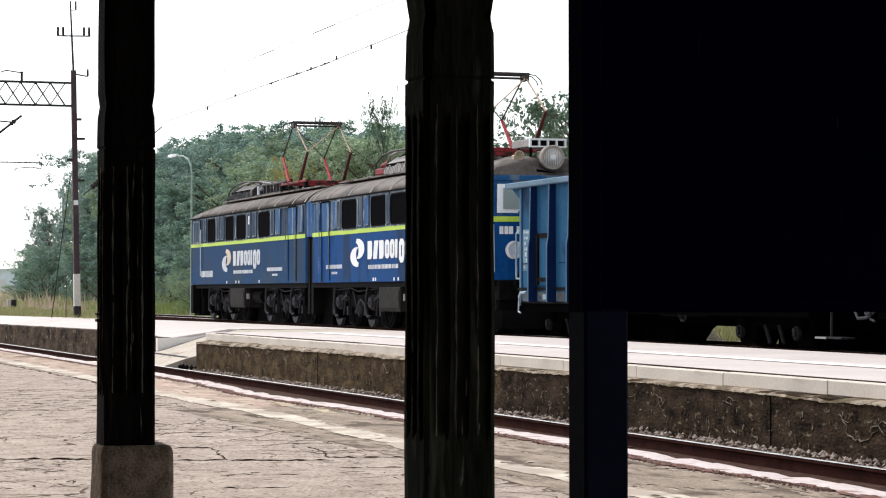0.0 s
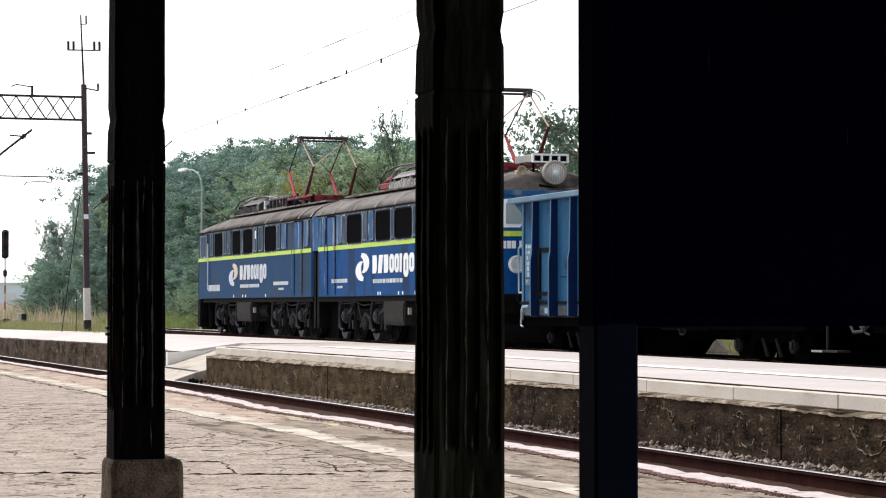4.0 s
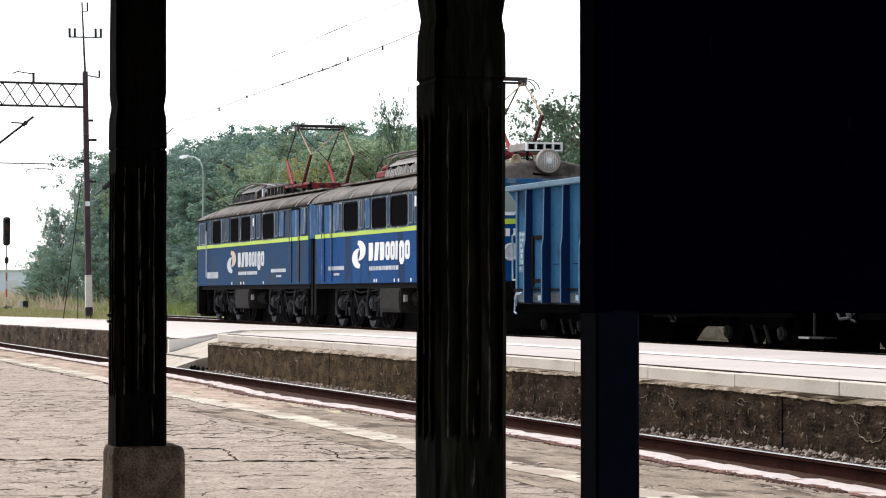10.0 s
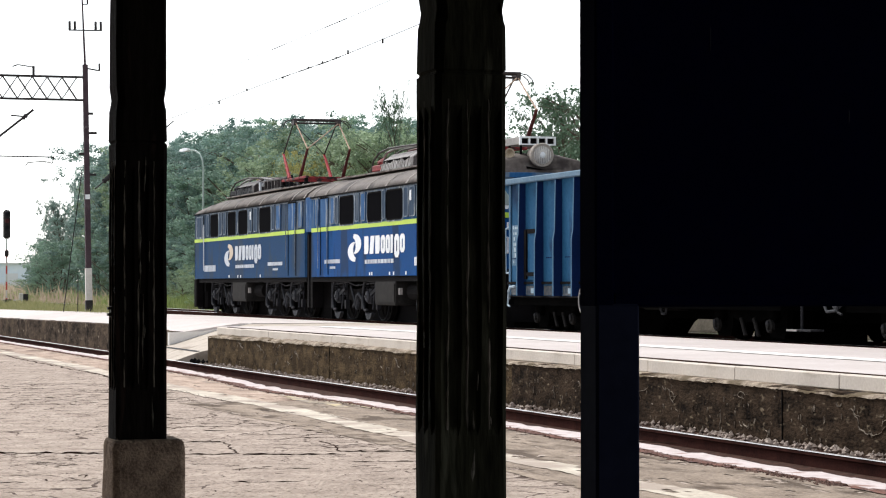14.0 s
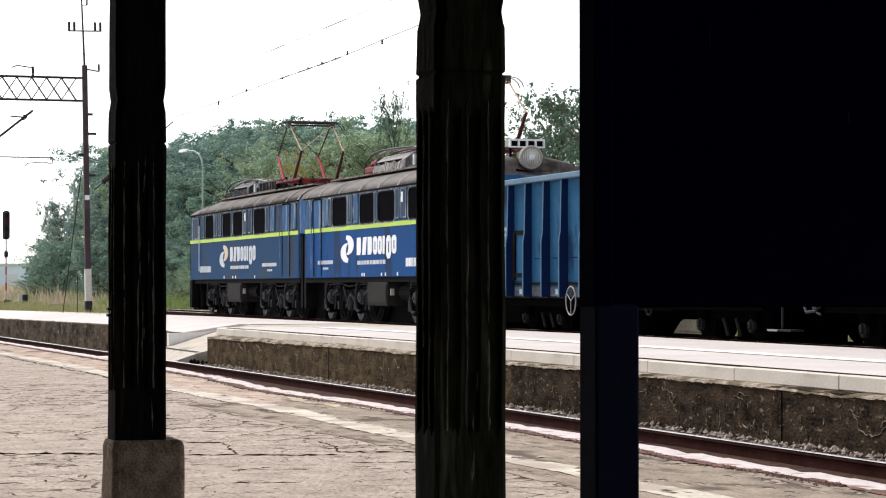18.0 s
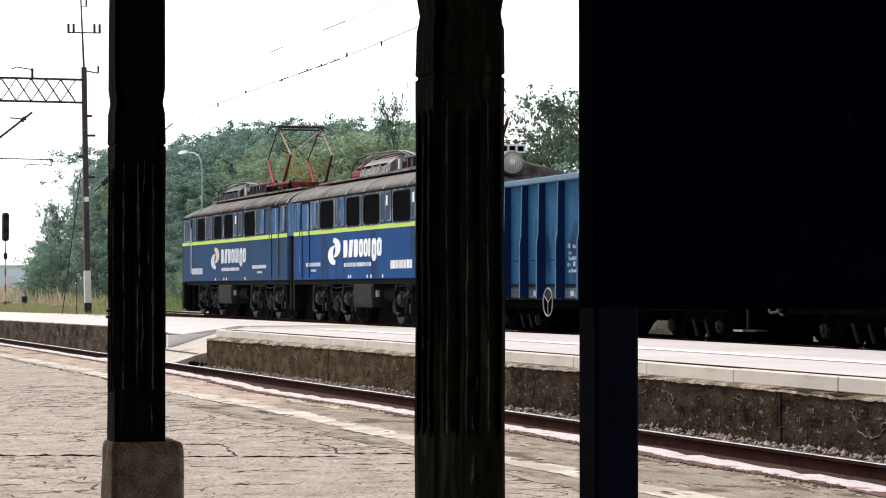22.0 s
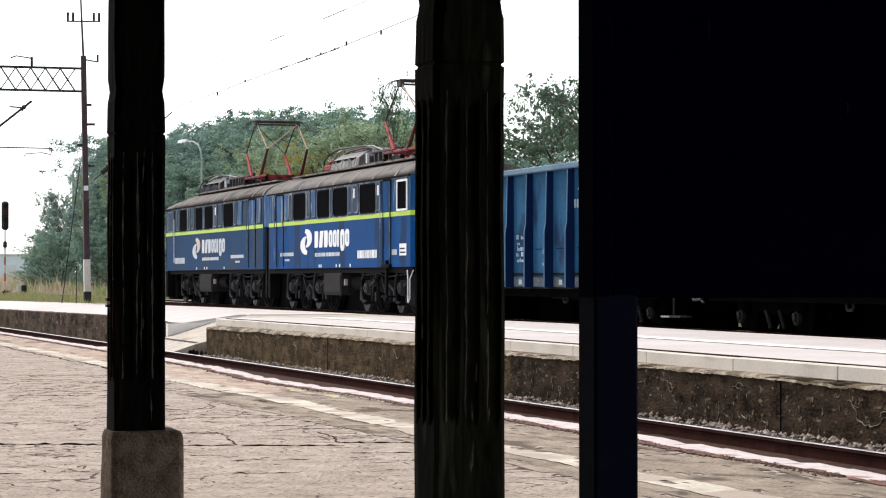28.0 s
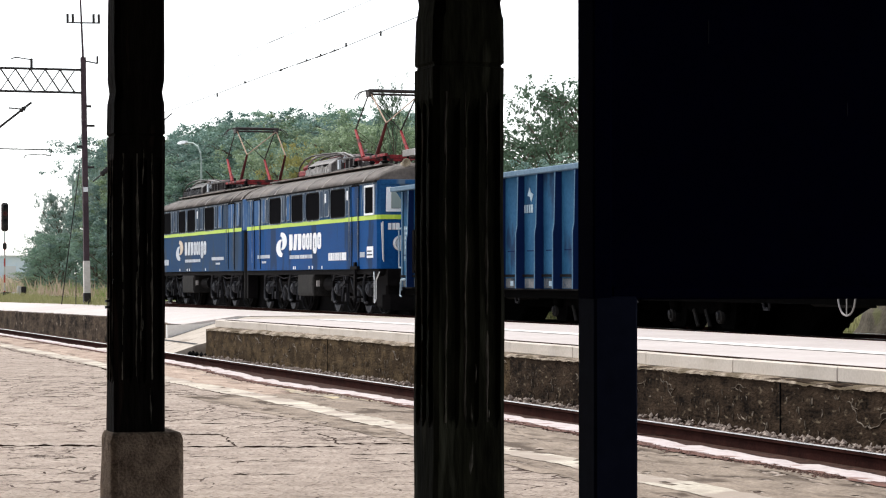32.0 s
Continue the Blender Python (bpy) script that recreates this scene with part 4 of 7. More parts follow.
def pillar(cx, cy, ped, label, paint, chips):
    t = thing("canopy_pillar", (cx, cy, near_z(cx)), label, "pillar", group="canopy pillars")
    g = Geo()
    levels = [(0.50, 0.116, 0.012, 0.0), (0.76, 0.1155, 0.014, 0.0), (0.80, 0.1155, 0.014, 0.016), (1.74, 0.1145, 0.018, 0.016), (1.78, 0.115, 0.018, 0.0), (1.877, 0.1155, 0.018, 0.0), (1.88, 0.110, 0.02, 0.0),
              (1.886, 0.109, 0.022, 0.0), (1.893, 0.117, 0.024, 0.0), (2.03, 0.116, 0.03, 0.0), (2.08, 0.108, 0.046, 0.0), (2.14, 0.116, 0.03, 0.0), (3.15, 0.112, 0.02, 0.0)]
    fine = []
    for (z0, h0, c0, g0), (z1, h1, c1, g1) in zip(levels, levels[1:]):
        k = max(1, int((z1 - z0) / 0.045))
        for i in range(k):
            f = i / k
            fine.append((z0 + f * (z1 - z0), h0 + f * (h1 - h0), c0 + f * (c1 - c0), g0 + f * (g1 - g0)))
    fine.append(levels[-1])
    rings = []
    for z, h, c, gr in fine:
        rings.append([(x + 0.0035 * noise.noise((x * 9 + cx, y * 9, z * 3.1)), y + 0.0035 * noise.noise((y * 9, x * 9 + cx, z * 3.1 + 7)), zz) for x, y, zz in ring(0, 0, z, h, c, gr)])
    part("shaft", g.loft(rings), paint, t, "black painted fluted shaft with pale streaks")
    # pale streaks along the flute edges, broken into uneven runs
    for face in range(4):
        for u in (-0.079, -0.0145, 0.0535):
            f = Geo()
            turn = Matrix.Rotation(math.pi / 2 * face, 3, "Z")
            rows = []
            for i in range(66):
                z = 0.78 + 1.02 * i / 65
                w = 0.0028 + 0.0045 * noise.noise((z * 9, u * 50, cx + face)) + 0.0025 * noise.noise((z * 31, u * 50, cx + face))
                off = 0.004 * noise.noise((z * 6, u * 30, 5 + face)) + 0.002 * noise.noise((z * 25, u * 30, 5 + face))
                h = 0.1154 - 0.002 * (z - 0.8)
                if w > 0.0006:
                    rows.append([turn @ Vector((h + 0.001, u + off - w, z)), turn @ Vector((h + 0.003, u + off, z)), turn @ Vector((h + 0.001, u + off + w, z)), turn @ Vector((h - 0.006, u + off, z))])
                if (w <= 0.0006 or i == 65) and rows:
                    if len(rows) > 1:
                        f.loft(rows)
                    rows = []
            part("flaking_edge", f, FLUTE_STREAK, t)
    for u, z0, z1, w in chips:
        c = Geo()
        rows = []
        k = max(3, int((z1 - z0) / 0.012))
        for i in range(k + 1):
            z = z0 + (z1 - z0) * i / k
            s = max(0.0004, w * (0.55 + 0.9 * noise.noise((z * 21, u * 40, cx))) * min(1, 3 * min(i, k - i) / k + 0.1))
            o = u + 0.006 * noise.noise((z * 9, u * 40, cx + 3))
            rows.append([(0.1165, o - s, z), (0.1185, o, z), (0.1165, o + s, z), (0.108, o, z)])
        part("chipped_patch", c.loft(rows), CHIP, t, "pale chipped patch in the paint")
    if ped:
        p = Geo()
        w = 0.165
        rows = []
        for z, s in ((0.0, 1.02), (0.15, 1.01), (0.3, 1.0), (0.42, 0.995), (0.51, 0.985), (0.535, 0.95), (0.545, 0.88)):
            c = 0.02
            base = [(w - c, -w), (w, -w + c), (w, w - c), (w - c, w), (-w + c, w), (-w, w - c), (-w, -w + c), (-w + c, -w)]
            rows.append([(x * s + ped[0] + 0.006 * noise.noise((x * 20, z * 9, y * 20)), y * s + ped[1] + 0.006 * noise.noise((y * 20, z * 9, x * 20)), z) for x, y in base])
        part("pedestal", p.loft(rows), PLINTH, t, "rough brown concrete pedestal", bevel=0.006)
    else:
        part("pedestal", box(-0.16, 0.16, -0.16, 0.16, 0, 0.5), PLINTH, t, "rough brown concrete pedestal", bevel=0.02)
    return t


p1 = pillar(-10.83, 1.88, (0.0, 0.03), "black fluted canopy pillar on a concrete pedestal", IRON_RED,
            ((0.012, 1.66, 1.82, 0.006), (-0.006, 1.2, 1.56, 0.006), (0.004, 0.86, 1.2, 0.004), (0.034, 1.3, 1.44, 0.004), (0.05, 0.58, 0.74, 0.005), (0.01, 1.0, 1.06, 0.009)))
part("bracket", box(-0.02, 0.02, -0.137, -0.108, 1.1, 1.112).box(-0.02, 0.02, -0.137, -0.108, 1.128, 1.14).box(-0.012, 0.012, -0.122, -0.108, 1.095, 1.145), BLACK, p1, "small black bracket")
pillar(-7.15, 2.26, None, "black fluted canopy pillar with a ring joint and mossy streaks", IRON,
       ((0.016, 0.9, 0.96, 0.004), (0.006, 0.78, 0.84, 0.005), (0.004, 0.62, 0.72, 0.007), (0.064, 0.79, 0.82, 0.008), (0.092, 2.06, 2.1, 0.009)))

board = thing("information_board", (-5.14, 1.98, near_z(-5)), "large dark blue information board on steel posts seen from behind", "sign board")
part("post", box(-0.055, 0.055, -0.05, 0.056, 0, 1.175), POST, board, bevel=0.006)
part("post", box(-0.055, 0.055, 1.5, 1.6, 0, 1.175), POST, board, bevel=0.006)
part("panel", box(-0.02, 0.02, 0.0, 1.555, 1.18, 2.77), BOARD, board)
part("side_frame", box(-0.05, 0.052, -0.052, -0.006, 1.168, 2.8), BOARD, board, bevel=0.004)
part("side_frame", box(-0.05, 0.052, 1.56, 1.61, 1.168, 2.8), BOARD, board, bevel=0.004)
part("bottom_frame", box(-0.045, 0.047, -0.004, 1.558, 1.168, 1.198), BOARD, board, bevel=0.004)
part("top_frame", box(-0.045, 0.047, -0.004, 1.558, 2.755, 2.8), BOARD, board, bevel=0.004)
for y, z, h in ((0.245, 1.76, 0.055), (0.6, 1.6, 0.03)):
    part("scratch", box(0.0205, 0.0215, y, y + 0.0015, z, z + h), GREASE, board)


# ---- the train ----
TRAVEL = [(0, 61.984), (1, 62.067), (2, 62.203), (3, 62.335), (4, 62.445), (5, 62.532), (6, 62.607), (7, 62.678), (8, 62.753), (9, 62.835), (10, 62.925), (11, 63.022), (12, 63.126), (13, 63.236), (14, 63.355), (15, 63.487), (16, 63.636), (17, 63.811), (18, 64.019), (19, 64.264), (20, 64.553), (21, 64.887), (22, 65.266), (23, 65.685), (24, 66.140), (25, 66.627), (26, 67.143), (27, 67.687), (28, 68.265), (29, 68.888), (30, 69.569), (31, 70.320), (32, 71.140)]
HALF = 1.5
side = -HALF


def cross(x, w, z_low, z_top, back):
    """Half-round body section at x; back leans the upper part towards the middle of the vehicle."""
    pts = [(-w, z_low), (-w, 2.44), (-w + 0.01, 3.28), (-w + 0.11, 3.42), (-w + 0.3, 3.56), (-w + 0.62, 3.68), (-0.4, z_top), (0.4, z_top), (w - 0.62, 3.68), (w - 0.3, 3.56), (w - 0.11, 3.42), (w - 0.01, 3.28), (w, 2.44), (w, z_low)]
    return [(x - back * max(0, z - 2.4), y, z) for y, z in pts]


def bars(g, x0, x1, z0, z1):
    return g.box(x0, x1, side - 0.012, side - 0.003, z0, z1)


def lettering(parent, x0, width, z0, z1, material, count, label, seed):
    """A row of small plain blocks the size of the writing."""
    r = random.Random(seed)
    g = Geo()
    w = width / count
    for i in range(count):
        a = x0 + i * w
        k = r.uniform(0.72, 0.84)
        if r.random() < 0.5:
            bars(g, a, a + k * w, z0, z1)
        else:
            bars(g, a, a + 0.34 * w, z0, z1)
            bars(g, a + 0.5 * w, a + k * w, z0, z1)
    tagged(part("lettering", g, material, parent, label), kind="stuff")


def plate(outline):
    """A thin raised plate on the body side, from points of its outline."""
    return Geo().loft([[(a, side - 0.003, b) for a, b in outline], [(a, side - 0.012, b) for a, b in outline]])


def wordmark(parent, x0, width, z0, z1, material, label):
    """The operator's name as plain slabs and loops of its size and colour."""
    h = z1 - z0
    x = x0
    for shape, share in (("block", 0.13), ("lean", 0.14), ("block", 0.13), ("loop", 0.115), ("loop", 0.115), ("slab", 0.085), ("drop", 0.125), ("loop", 0.125)):
        w = share * width * 0.86
        low = z0 - (0.26 * h if shape == "drop" else 0)
        if shape == "block":
            g = plate([(x, z0), (x + 0.7 * w, z0), (x + 0.92 * w, z0 + 0.2 * h), (x + 0.92 * w, z1 - 0.12 * h), (x + 0.8 * w, z1), (x, z1)])
        elif shape == "slab":
            g = plate([(x, z0), (x + 0.55 * w, z0), (x + 0.62 * w, z0 + 0.1 * h), (x + 0.72 * w, z1 - 0.1 * h), (x + 0.62 * w, z1), (x, z1)])
        elif shape == "lean":
            g = plate([(x, z0), (x + 0.72 * w, z0), (x + w, z1), (x + 0.22 * w, z1)])
        else:
            c, q = 0.26 * w, 0.38 * w
            outer = [(c, 0), (w - c, 0), (w, 0.16), (w, 0.84), (w - c, 1), (c, 1), (0, 0.84), (0, 0.16)]
            inner = [(q + 0.01, 0.26), (w - q - 0.01, 0.26), (w - q, 0.3), (w - q, 0.7), (w - q - 0.01, 0.74), (q + 0.01, 0.74), (q, 0.7), (q, 0.3)]
            g = Geo().loft([[(x + a, y, low + b * (z1 - low)) for a, b in loop] for loop, y in ((outer, side - 0.003), (outer, side - 0.012), (inner, side - 0.012), (inner, side - 0.003), (outer, side - 0.003))], caps=False)
        part("name_shape", g, material, parent, label)
        x += share * width


def swoosh(x, z, w, h, flip):
    """One of the emblem's two interlocking crescent blades, as a raised plate."""
    outer = [(0.5 + 0.5 * math.cos(a), 0.36 + 0.36 * math.sin(a)) for a in [radians(95 + 180 * i / 9) for i in range(10)]]
    inner = [(0.6 + 0.2 * math.cos(a), 0.42 + 0.27 * math.sin(a)) for a in [radians(270 - 170 * i / 9) for i in range(10)]]
    out = [(x + (1 - a if flip else a) * w, z + (1 - b if flip else b) * h) for a, b in outer + inner]
    return Geo().loft([[(a, side - 0.012, b) for a, b in out], [(a, side - 0.003, b) for a, b in out]])


def wheelset(parent, x, r, gauge=0.75, material=WHEELM):
    g = Geo()
    g.tube((0, -gauge, 0), (0, gauge, 0), 0.09, 10)
    for s in (-1, 1):
        g.disc((0, s * gauge, 0), (0, s, 0), [(-0.07, r * 0.3), (-0.07, r + 0.028), (-0.035, r + 0.025), (-0.03, r), (0.065, r - 0.005), (0.065, r - 0.07), (0.03, r - 0.09), (0.02, r * 0.4), (0.08, r * 0.34), (0.08, 0.04)], 24)
        for k in range(8):
            a = math.pi / 4 * k
            g.tube((math.cos(a) * r * 0.3, s * (gauge + 0.04), math.sin(a) * r * 0.3), (math.cos(a) * (r - 0.07), s * (gauge + 0.035), math.sin(a) * (r - 0.07)), 0.035, 5)
    ob = part("wheelset", g, material, parent, smooth=False)
    ob.location = (x, 0, r)
    return ob


def rounded(x0, x1, z0, z1, r):
    """Outline of an upright rectangle with rounded corners."""
    return [(cx + r * math.cos(a), cz + r * math.sin(a)) for cx, cz, q in ((x1 - r, z1 - r, 0), (x0 + r, z1 - r, 1), (x0 + r, z0 + r, 2), (x1 - r, z0 + r, 3)) for a in [math.pi / 2 * (q + i / 3) for i in range(4)]]


def window(parent, x0, x1, z0, z1, frame_material, glass_material=WINDOW, rim=0.035):
    y = side
    outer, hole = rounded(x0, x1, z0, z1, 0.13), rounded(x0 + rim, x1 - rim, z0 + rim, z1 - rim, 0.1)
    w = part("window", Geo().loft([[(a, q, b) for a, b in loop] for loop, q in ((outer, y - 0.002), (outer, y - 0.022), (hole, y - 0.022), (hole, y - 0.002))], caps=False), frame_material, parent)
    edge = rounded(x0 - 0.085, x1 + 0.085, z0 - 0.03, z1 + 0.045, 0.17)
    part("surround", Geo().loft([[(a, q, b) for a, b in loop] for loop, q in ((edge, y - 0.002), (edge, y - 0.016), (outer, y - 0.016), (outer, y - 0.002))], caps=False), OUTLINE, w, "worn pale window surround")
    part("pane", Geo().loft([[(a, q, b) for a, b in hole] for q in (y - 0.012, y - 0.004)]), glass_material, w)


def vent(parent, x0, x1, z0, z1, material):
    """A tall rounded panel with slats."""
    g = Geo()
    r = 0.07
    m = (x1 - x0) / 2 - r
    loop = [((x0 + x1) / 2 + (m if i < 5 else -m) + r * math.cos(math.pi * i / 8), z1 - r + r * math.sin(math.pi * i / 8)) for i in range(9)] + [((x0 + x1) / 2 - (m if i < 5 else -m) - r * math.cos(math.pi * i / 8), z0 + r - r * math.sin(math.pi * i / 8)) for i in range(9)]
    g.loft([[(a, side - 0.03, b) for a, b in loop], [(a, side - 0.001, b) for a, b in loop]])
    p = part("side_panel", g, material, parent)
    cx, cz = (x0 + x1) / 2, (z0 + z1) / 2
    inner = [(cx + (a - cx) * (1 - 0.1 / (x1 - x0)), cz + (b - cz) * (1 - 0.06 / (z1 - z0))) for a, b in loop]
    part("panel_edge", Geo().loft([[(a, y, b) for a, b in ring_] for ring_, y in ((loop, side - 0.0305), (loop, side - 0.036), (inner, side - 0.036), (inner, side - 0.0305), (loop, side - 0.0305))], caps=False), OUTLINE, p)
    return p


def pantograph(parent, x, label):
    p = part("pantograph", Geo().box(x - 1.55, x + 1.55, -0.68, -0.6, 4.0, 4.07).box(x - 1.55, x + 1.55, 0.6, 0.68, 4.0, 4.07).box(x - 0.72, x - 0.6, -0.68, 0.68, 3.98, 4.08).box(x + 0.6, x + 0.72, -0.68, 0.68, 3.98, 4.08), RED_DIRTY, parent, label, bevel=0.01)
    ins = Geo()
    for a in (-1.4, 1.4):
        for b in (-0.64, 0.64):
            ins.disc((x + a, b, 3.70), (0, 0, 1), [(0, 0.05), (0.03, 0.11), (0.06, 0.06), (0.1, 0.11), (0.13, 0.06), (0.17, 0.11), (0.2, 0.06), (0.3, 0.05)], 10)
    tagged(part("insulators", ins, SOOT, p), kind="stuff")
    for sy in (-0.64, 0.64):
        for sx in (-1, 1):
            foot, knee = (x + sx * 0.66, sy, 4.07), (x + sx * 1.5, sy * 0.98, 4.84)
            # Arms that lean right are maroon: their shade is put into the colour.
            part("lower_arm", Geo().tube(foot, knee, 0.055, 8, 0.036), RED if sx < 0 else MAROON, p, "red-painted lower arm" if sx < 0 else "red lower arm, darkened to maroon for its shaded side")
            part("upper_arm", Geo().tube(knee, (x + sx * 0.12, sy * 1.02, 5.68), 0.022, 6, 0.018), TAN if sx > 0 else DARKBAR, p)
    part("brace", Geo().tube((x + 1.5, -0.63, 4.84), (x + 0.12, 0.65, 5.68), 0.016, 5), TAN, p)
    part("brace", Geo().tube((x - 1.5, 0.63, 4.84), (x - 0.12, -0.65, 5.68), 0.014, 5), DARKBAR, p)
    head = Geo()
    for dx in (-0.14, 0.14):
        head.tube((x + dx, -0.72, 5.77), (x + dx, 0.72, 5.77), 0.035, 8)
        for s in (-1, 1):
            head.path([(x + dx, s * 0.72, 5.77), (x + dx, s * 0.88, 5.74), (x + dx, s * 0.99, 5.64), (x + dx, s * 1.03, 5.54)], 0.014, 5)
    head.tube((x, -0.66, 5.68), (x, 0.66, 5.68), 0.03, 6)
    for s in (-1, 1):
        head.box(x - 0.17, x + 0.17, s * 0.66 - 0.05, s * 0.66 + 0.05, 5.62, 5.76)
    part("collector_head", head, DARKBAR, p, "dark collector head under the wire")
    return p


def bogie(parent, xc, base):
    """Bogie frame with axle boxes, springs, hangers and brake shoes on either side."""
    b = Geo()
    for s in (-1, 1):
        lo, hi = sorted((s * 1.18, s * 1.06))
        rows = [(xc - base / 2 - 0.75, 0.78, 0.92), (xc - base / 2, 0.74, 0.98), (xc - base / 2 + 0.7, 0.55, 0.85), (xc, 0.46, 0.8), (xc + base / 2 - 0.7, 0.55, 0.85), (xc + base / 2, 0.74, 0.98), (xc + base / 2 + 0.75, 0.78, 0.92)]
        b.loft([[(x, lo, z0), (x, hi, z0), (x, hi, z1), (x, lo, z1)] for x, z0, z1 in rows])
    bg = part("bogie_frame", b, SOOT, parent)
    for s in (-1, 1):
        y = s * 1.2
        for k in (-1, 1):
            x = xc + k * base / 2

            def at(a, rr, out=0.05):
                return (x + rr * math.cos(a), y + out * s, 0.625 + rr * math.sin(a))

            g = Geo().loft([[(x - w, y + q, z0), (x + w, y + q, z0), (x + w + 0.05, y + q, 0.6), (x + w, y + q, z1), (x - w, y + q, z1), (x - w - 0.05, y + q, 0.6)] for q, w, z0, z1 in ((-0.06, 0.17, 0.44, 0.82), (0.05, 0.17, 0.44, 0.82), (0.09, 0.12, 0.5, 0.76))] if s > 0 else
                           [[(x - w, y - q, z0), (x + w, y - q, z0), (x + w + 0.05, y - q, 0.6), (x + w, y - q, z1), (x - w, y - q, z1), (x - w - 0.05, y - q, 0.6)] for q, w, z0, z1 in ((-0.06, 0.17, 0.44, 0.82), (0.05, 0.17, 0.44, 0.82), (0.09, 0.12, 0.5, 0.76))])
            ax = part("axle_box", g, GREASE, bg)
            part("axle_cap", Geo().disc((x, y + s * 0.08, 0.625), (0, s, 0), [(0, 0.15), (0.04, 0.15), (0.07, 0.11), (0.075, 0.05), (0.1, 0.04)], 14), FITTING, ax)
            # pale worn shoe hugging the bottom of the wheel, and the bent strap beside it
            low = Geo().loft([[at(a, 0.5 - t, 0.0), at(a, 0.52 + t, 0.0), at(a, 0.52 + t, 0.09), at(a, 0.5 - t, 0.09)] for a, t in [(-2.2 + 1.25 * j / 8, 0.07 * math.sin(math.pi * (j + 0.4) / 8.8)) for j in range(9)]])
            part("lower_shoe", low, FITTING, bg, "worn pale brake shoe under the wheel")
            strap = Geo().path([at(2.0 + 2.0 * j / 9, 0.47, 0.1) for j in range(10)], 0.034, 6)
            strap.path([at(4.0, 0.47, 0.1), at(4.5, 0.34, 0.1)], 0.03, 6)
            part("brake_strap", strap, FITTING, bg)
            part("tyre_edge", Geo().path([(x + 0.6 * math.cos(a), y - 0.3 * s, 0.625 + 0.6 * math.sin(a)) for a in [3.5 + 2.5 * j / 10 for j in range(11)]], 0.02, 5), GREASE, bg)
            for q, lean in ((-0.5, 0.06), (0.48, -0.1)):
                part("hanger", Geo().path([(x + q, y + 0.03 * s, 1.04), (x + q, y + 0.06 * s, 0.7), (x + q + lean, y + 0.07 * s, 0.3)], 0.03, 6).box(x + q - 0.07, x + q + 0.07, y - 0.05, y + 0.05, 0.66, 0.76), FITTING if q > 0 else GREASE, bg)
            # inverted U of the spring yoke below the sole bar
            part("spring_yoke", Geo().box(x - 0.62, x + 0.62, y - 0.05, y + 0.05, 0.985, 1.03).box(x - 0.62, x - 0.56, y - 0.04, y + 0.04, 0.8, 0.985).box(x + 0.56, x + 0.62, y - 0.04, y + 0.04, 0.8, 0.985), FITTING, bg, bevel=0.01)
            sp = Geo()
            for q in (-0.3, 0.3):
                for i in range(5):
                    sp.disc((x + q, y, 0.6 + 0.065 * i), (0, 0, 1), [(0, 0.075), (0.015, 0.1), (0.03, 0.075)], 10)
                sp.tube((x + q, y, 0.5), (x + q, y, 0.98), 0.03, 6)
            tagged(part("spring", sp, GREASE, bg), kind="stuff")
            part("link_arm", Geo().loft([[(x + 0.1, y + q, 0.6), (x + 0.16, y + q, 0.72), (x + 0.72, y + q, 0.86), (x + 0.74, y + q, 0.78)] for q in (0.03 * s, 0.09 * s)]), GREASE, bg)
            part("brake_rigging", Geo().path([(x - 0.72, y, 0.95), (x - 0.76, y, 0.5), (x - 0.62, y, 0.28)], 0.035, 6).box(x - 0.8, x - 0.66, y - 0.06, y + 0.04, 0.3, 0.56), GREASE, bg)
            part("brake_block", Geo().box(x + 0.6, x + 0.74, y - 0.06, y + 0.04, 0.3, 0.52).tube((x + 0.66, y, 0.5), (x + 0.7, y, 0.98), 0.028, 6), GREASE, bg)
        part("sand_pipe", Geo().path([(xc - base / 2 - 0.9, y, 1.05), (xc - base / 2 - 0.92, y, 0.4), (xc - base / 2 - 0.75, y * 0.9, 0.12)], 0.03, 6), FITTING, bg)
        part("brake_rod", Geo().path([(xc - 0.3, y - s * 0.02, 0.36), (xc + 0.25, y, 0.7), (xc + 0.8, y, 0.5)], 0.04, 6).path([(xc - 0.5, y, 0.9), (xc - 0.1, y, 0.5), (xc + 0.1, y, 0.28)], 0.035, 6), FITTING, bg)
        part("motor_nose", Geo().disc((xc, y - s * 0.12, 0.5), (0, s, 0), [(0, 0.22), (0.08, 0.22), (0.12, 0.16), (0.12, 0.02)], 14), GREASE, bg)
        part("cable_run", Geo().path([(xc - base / 2 - 0.6, y + 0.05 * s, 0.93), (xc - 0.6, y + 0.05 * s, 0.99), (xc + 0.2, y + 0.06 * s, 0.9), (xc + base / 2 + 0.5, y + 0.05 * s, 0.97)], 0.018, 5), FITTING, bg)


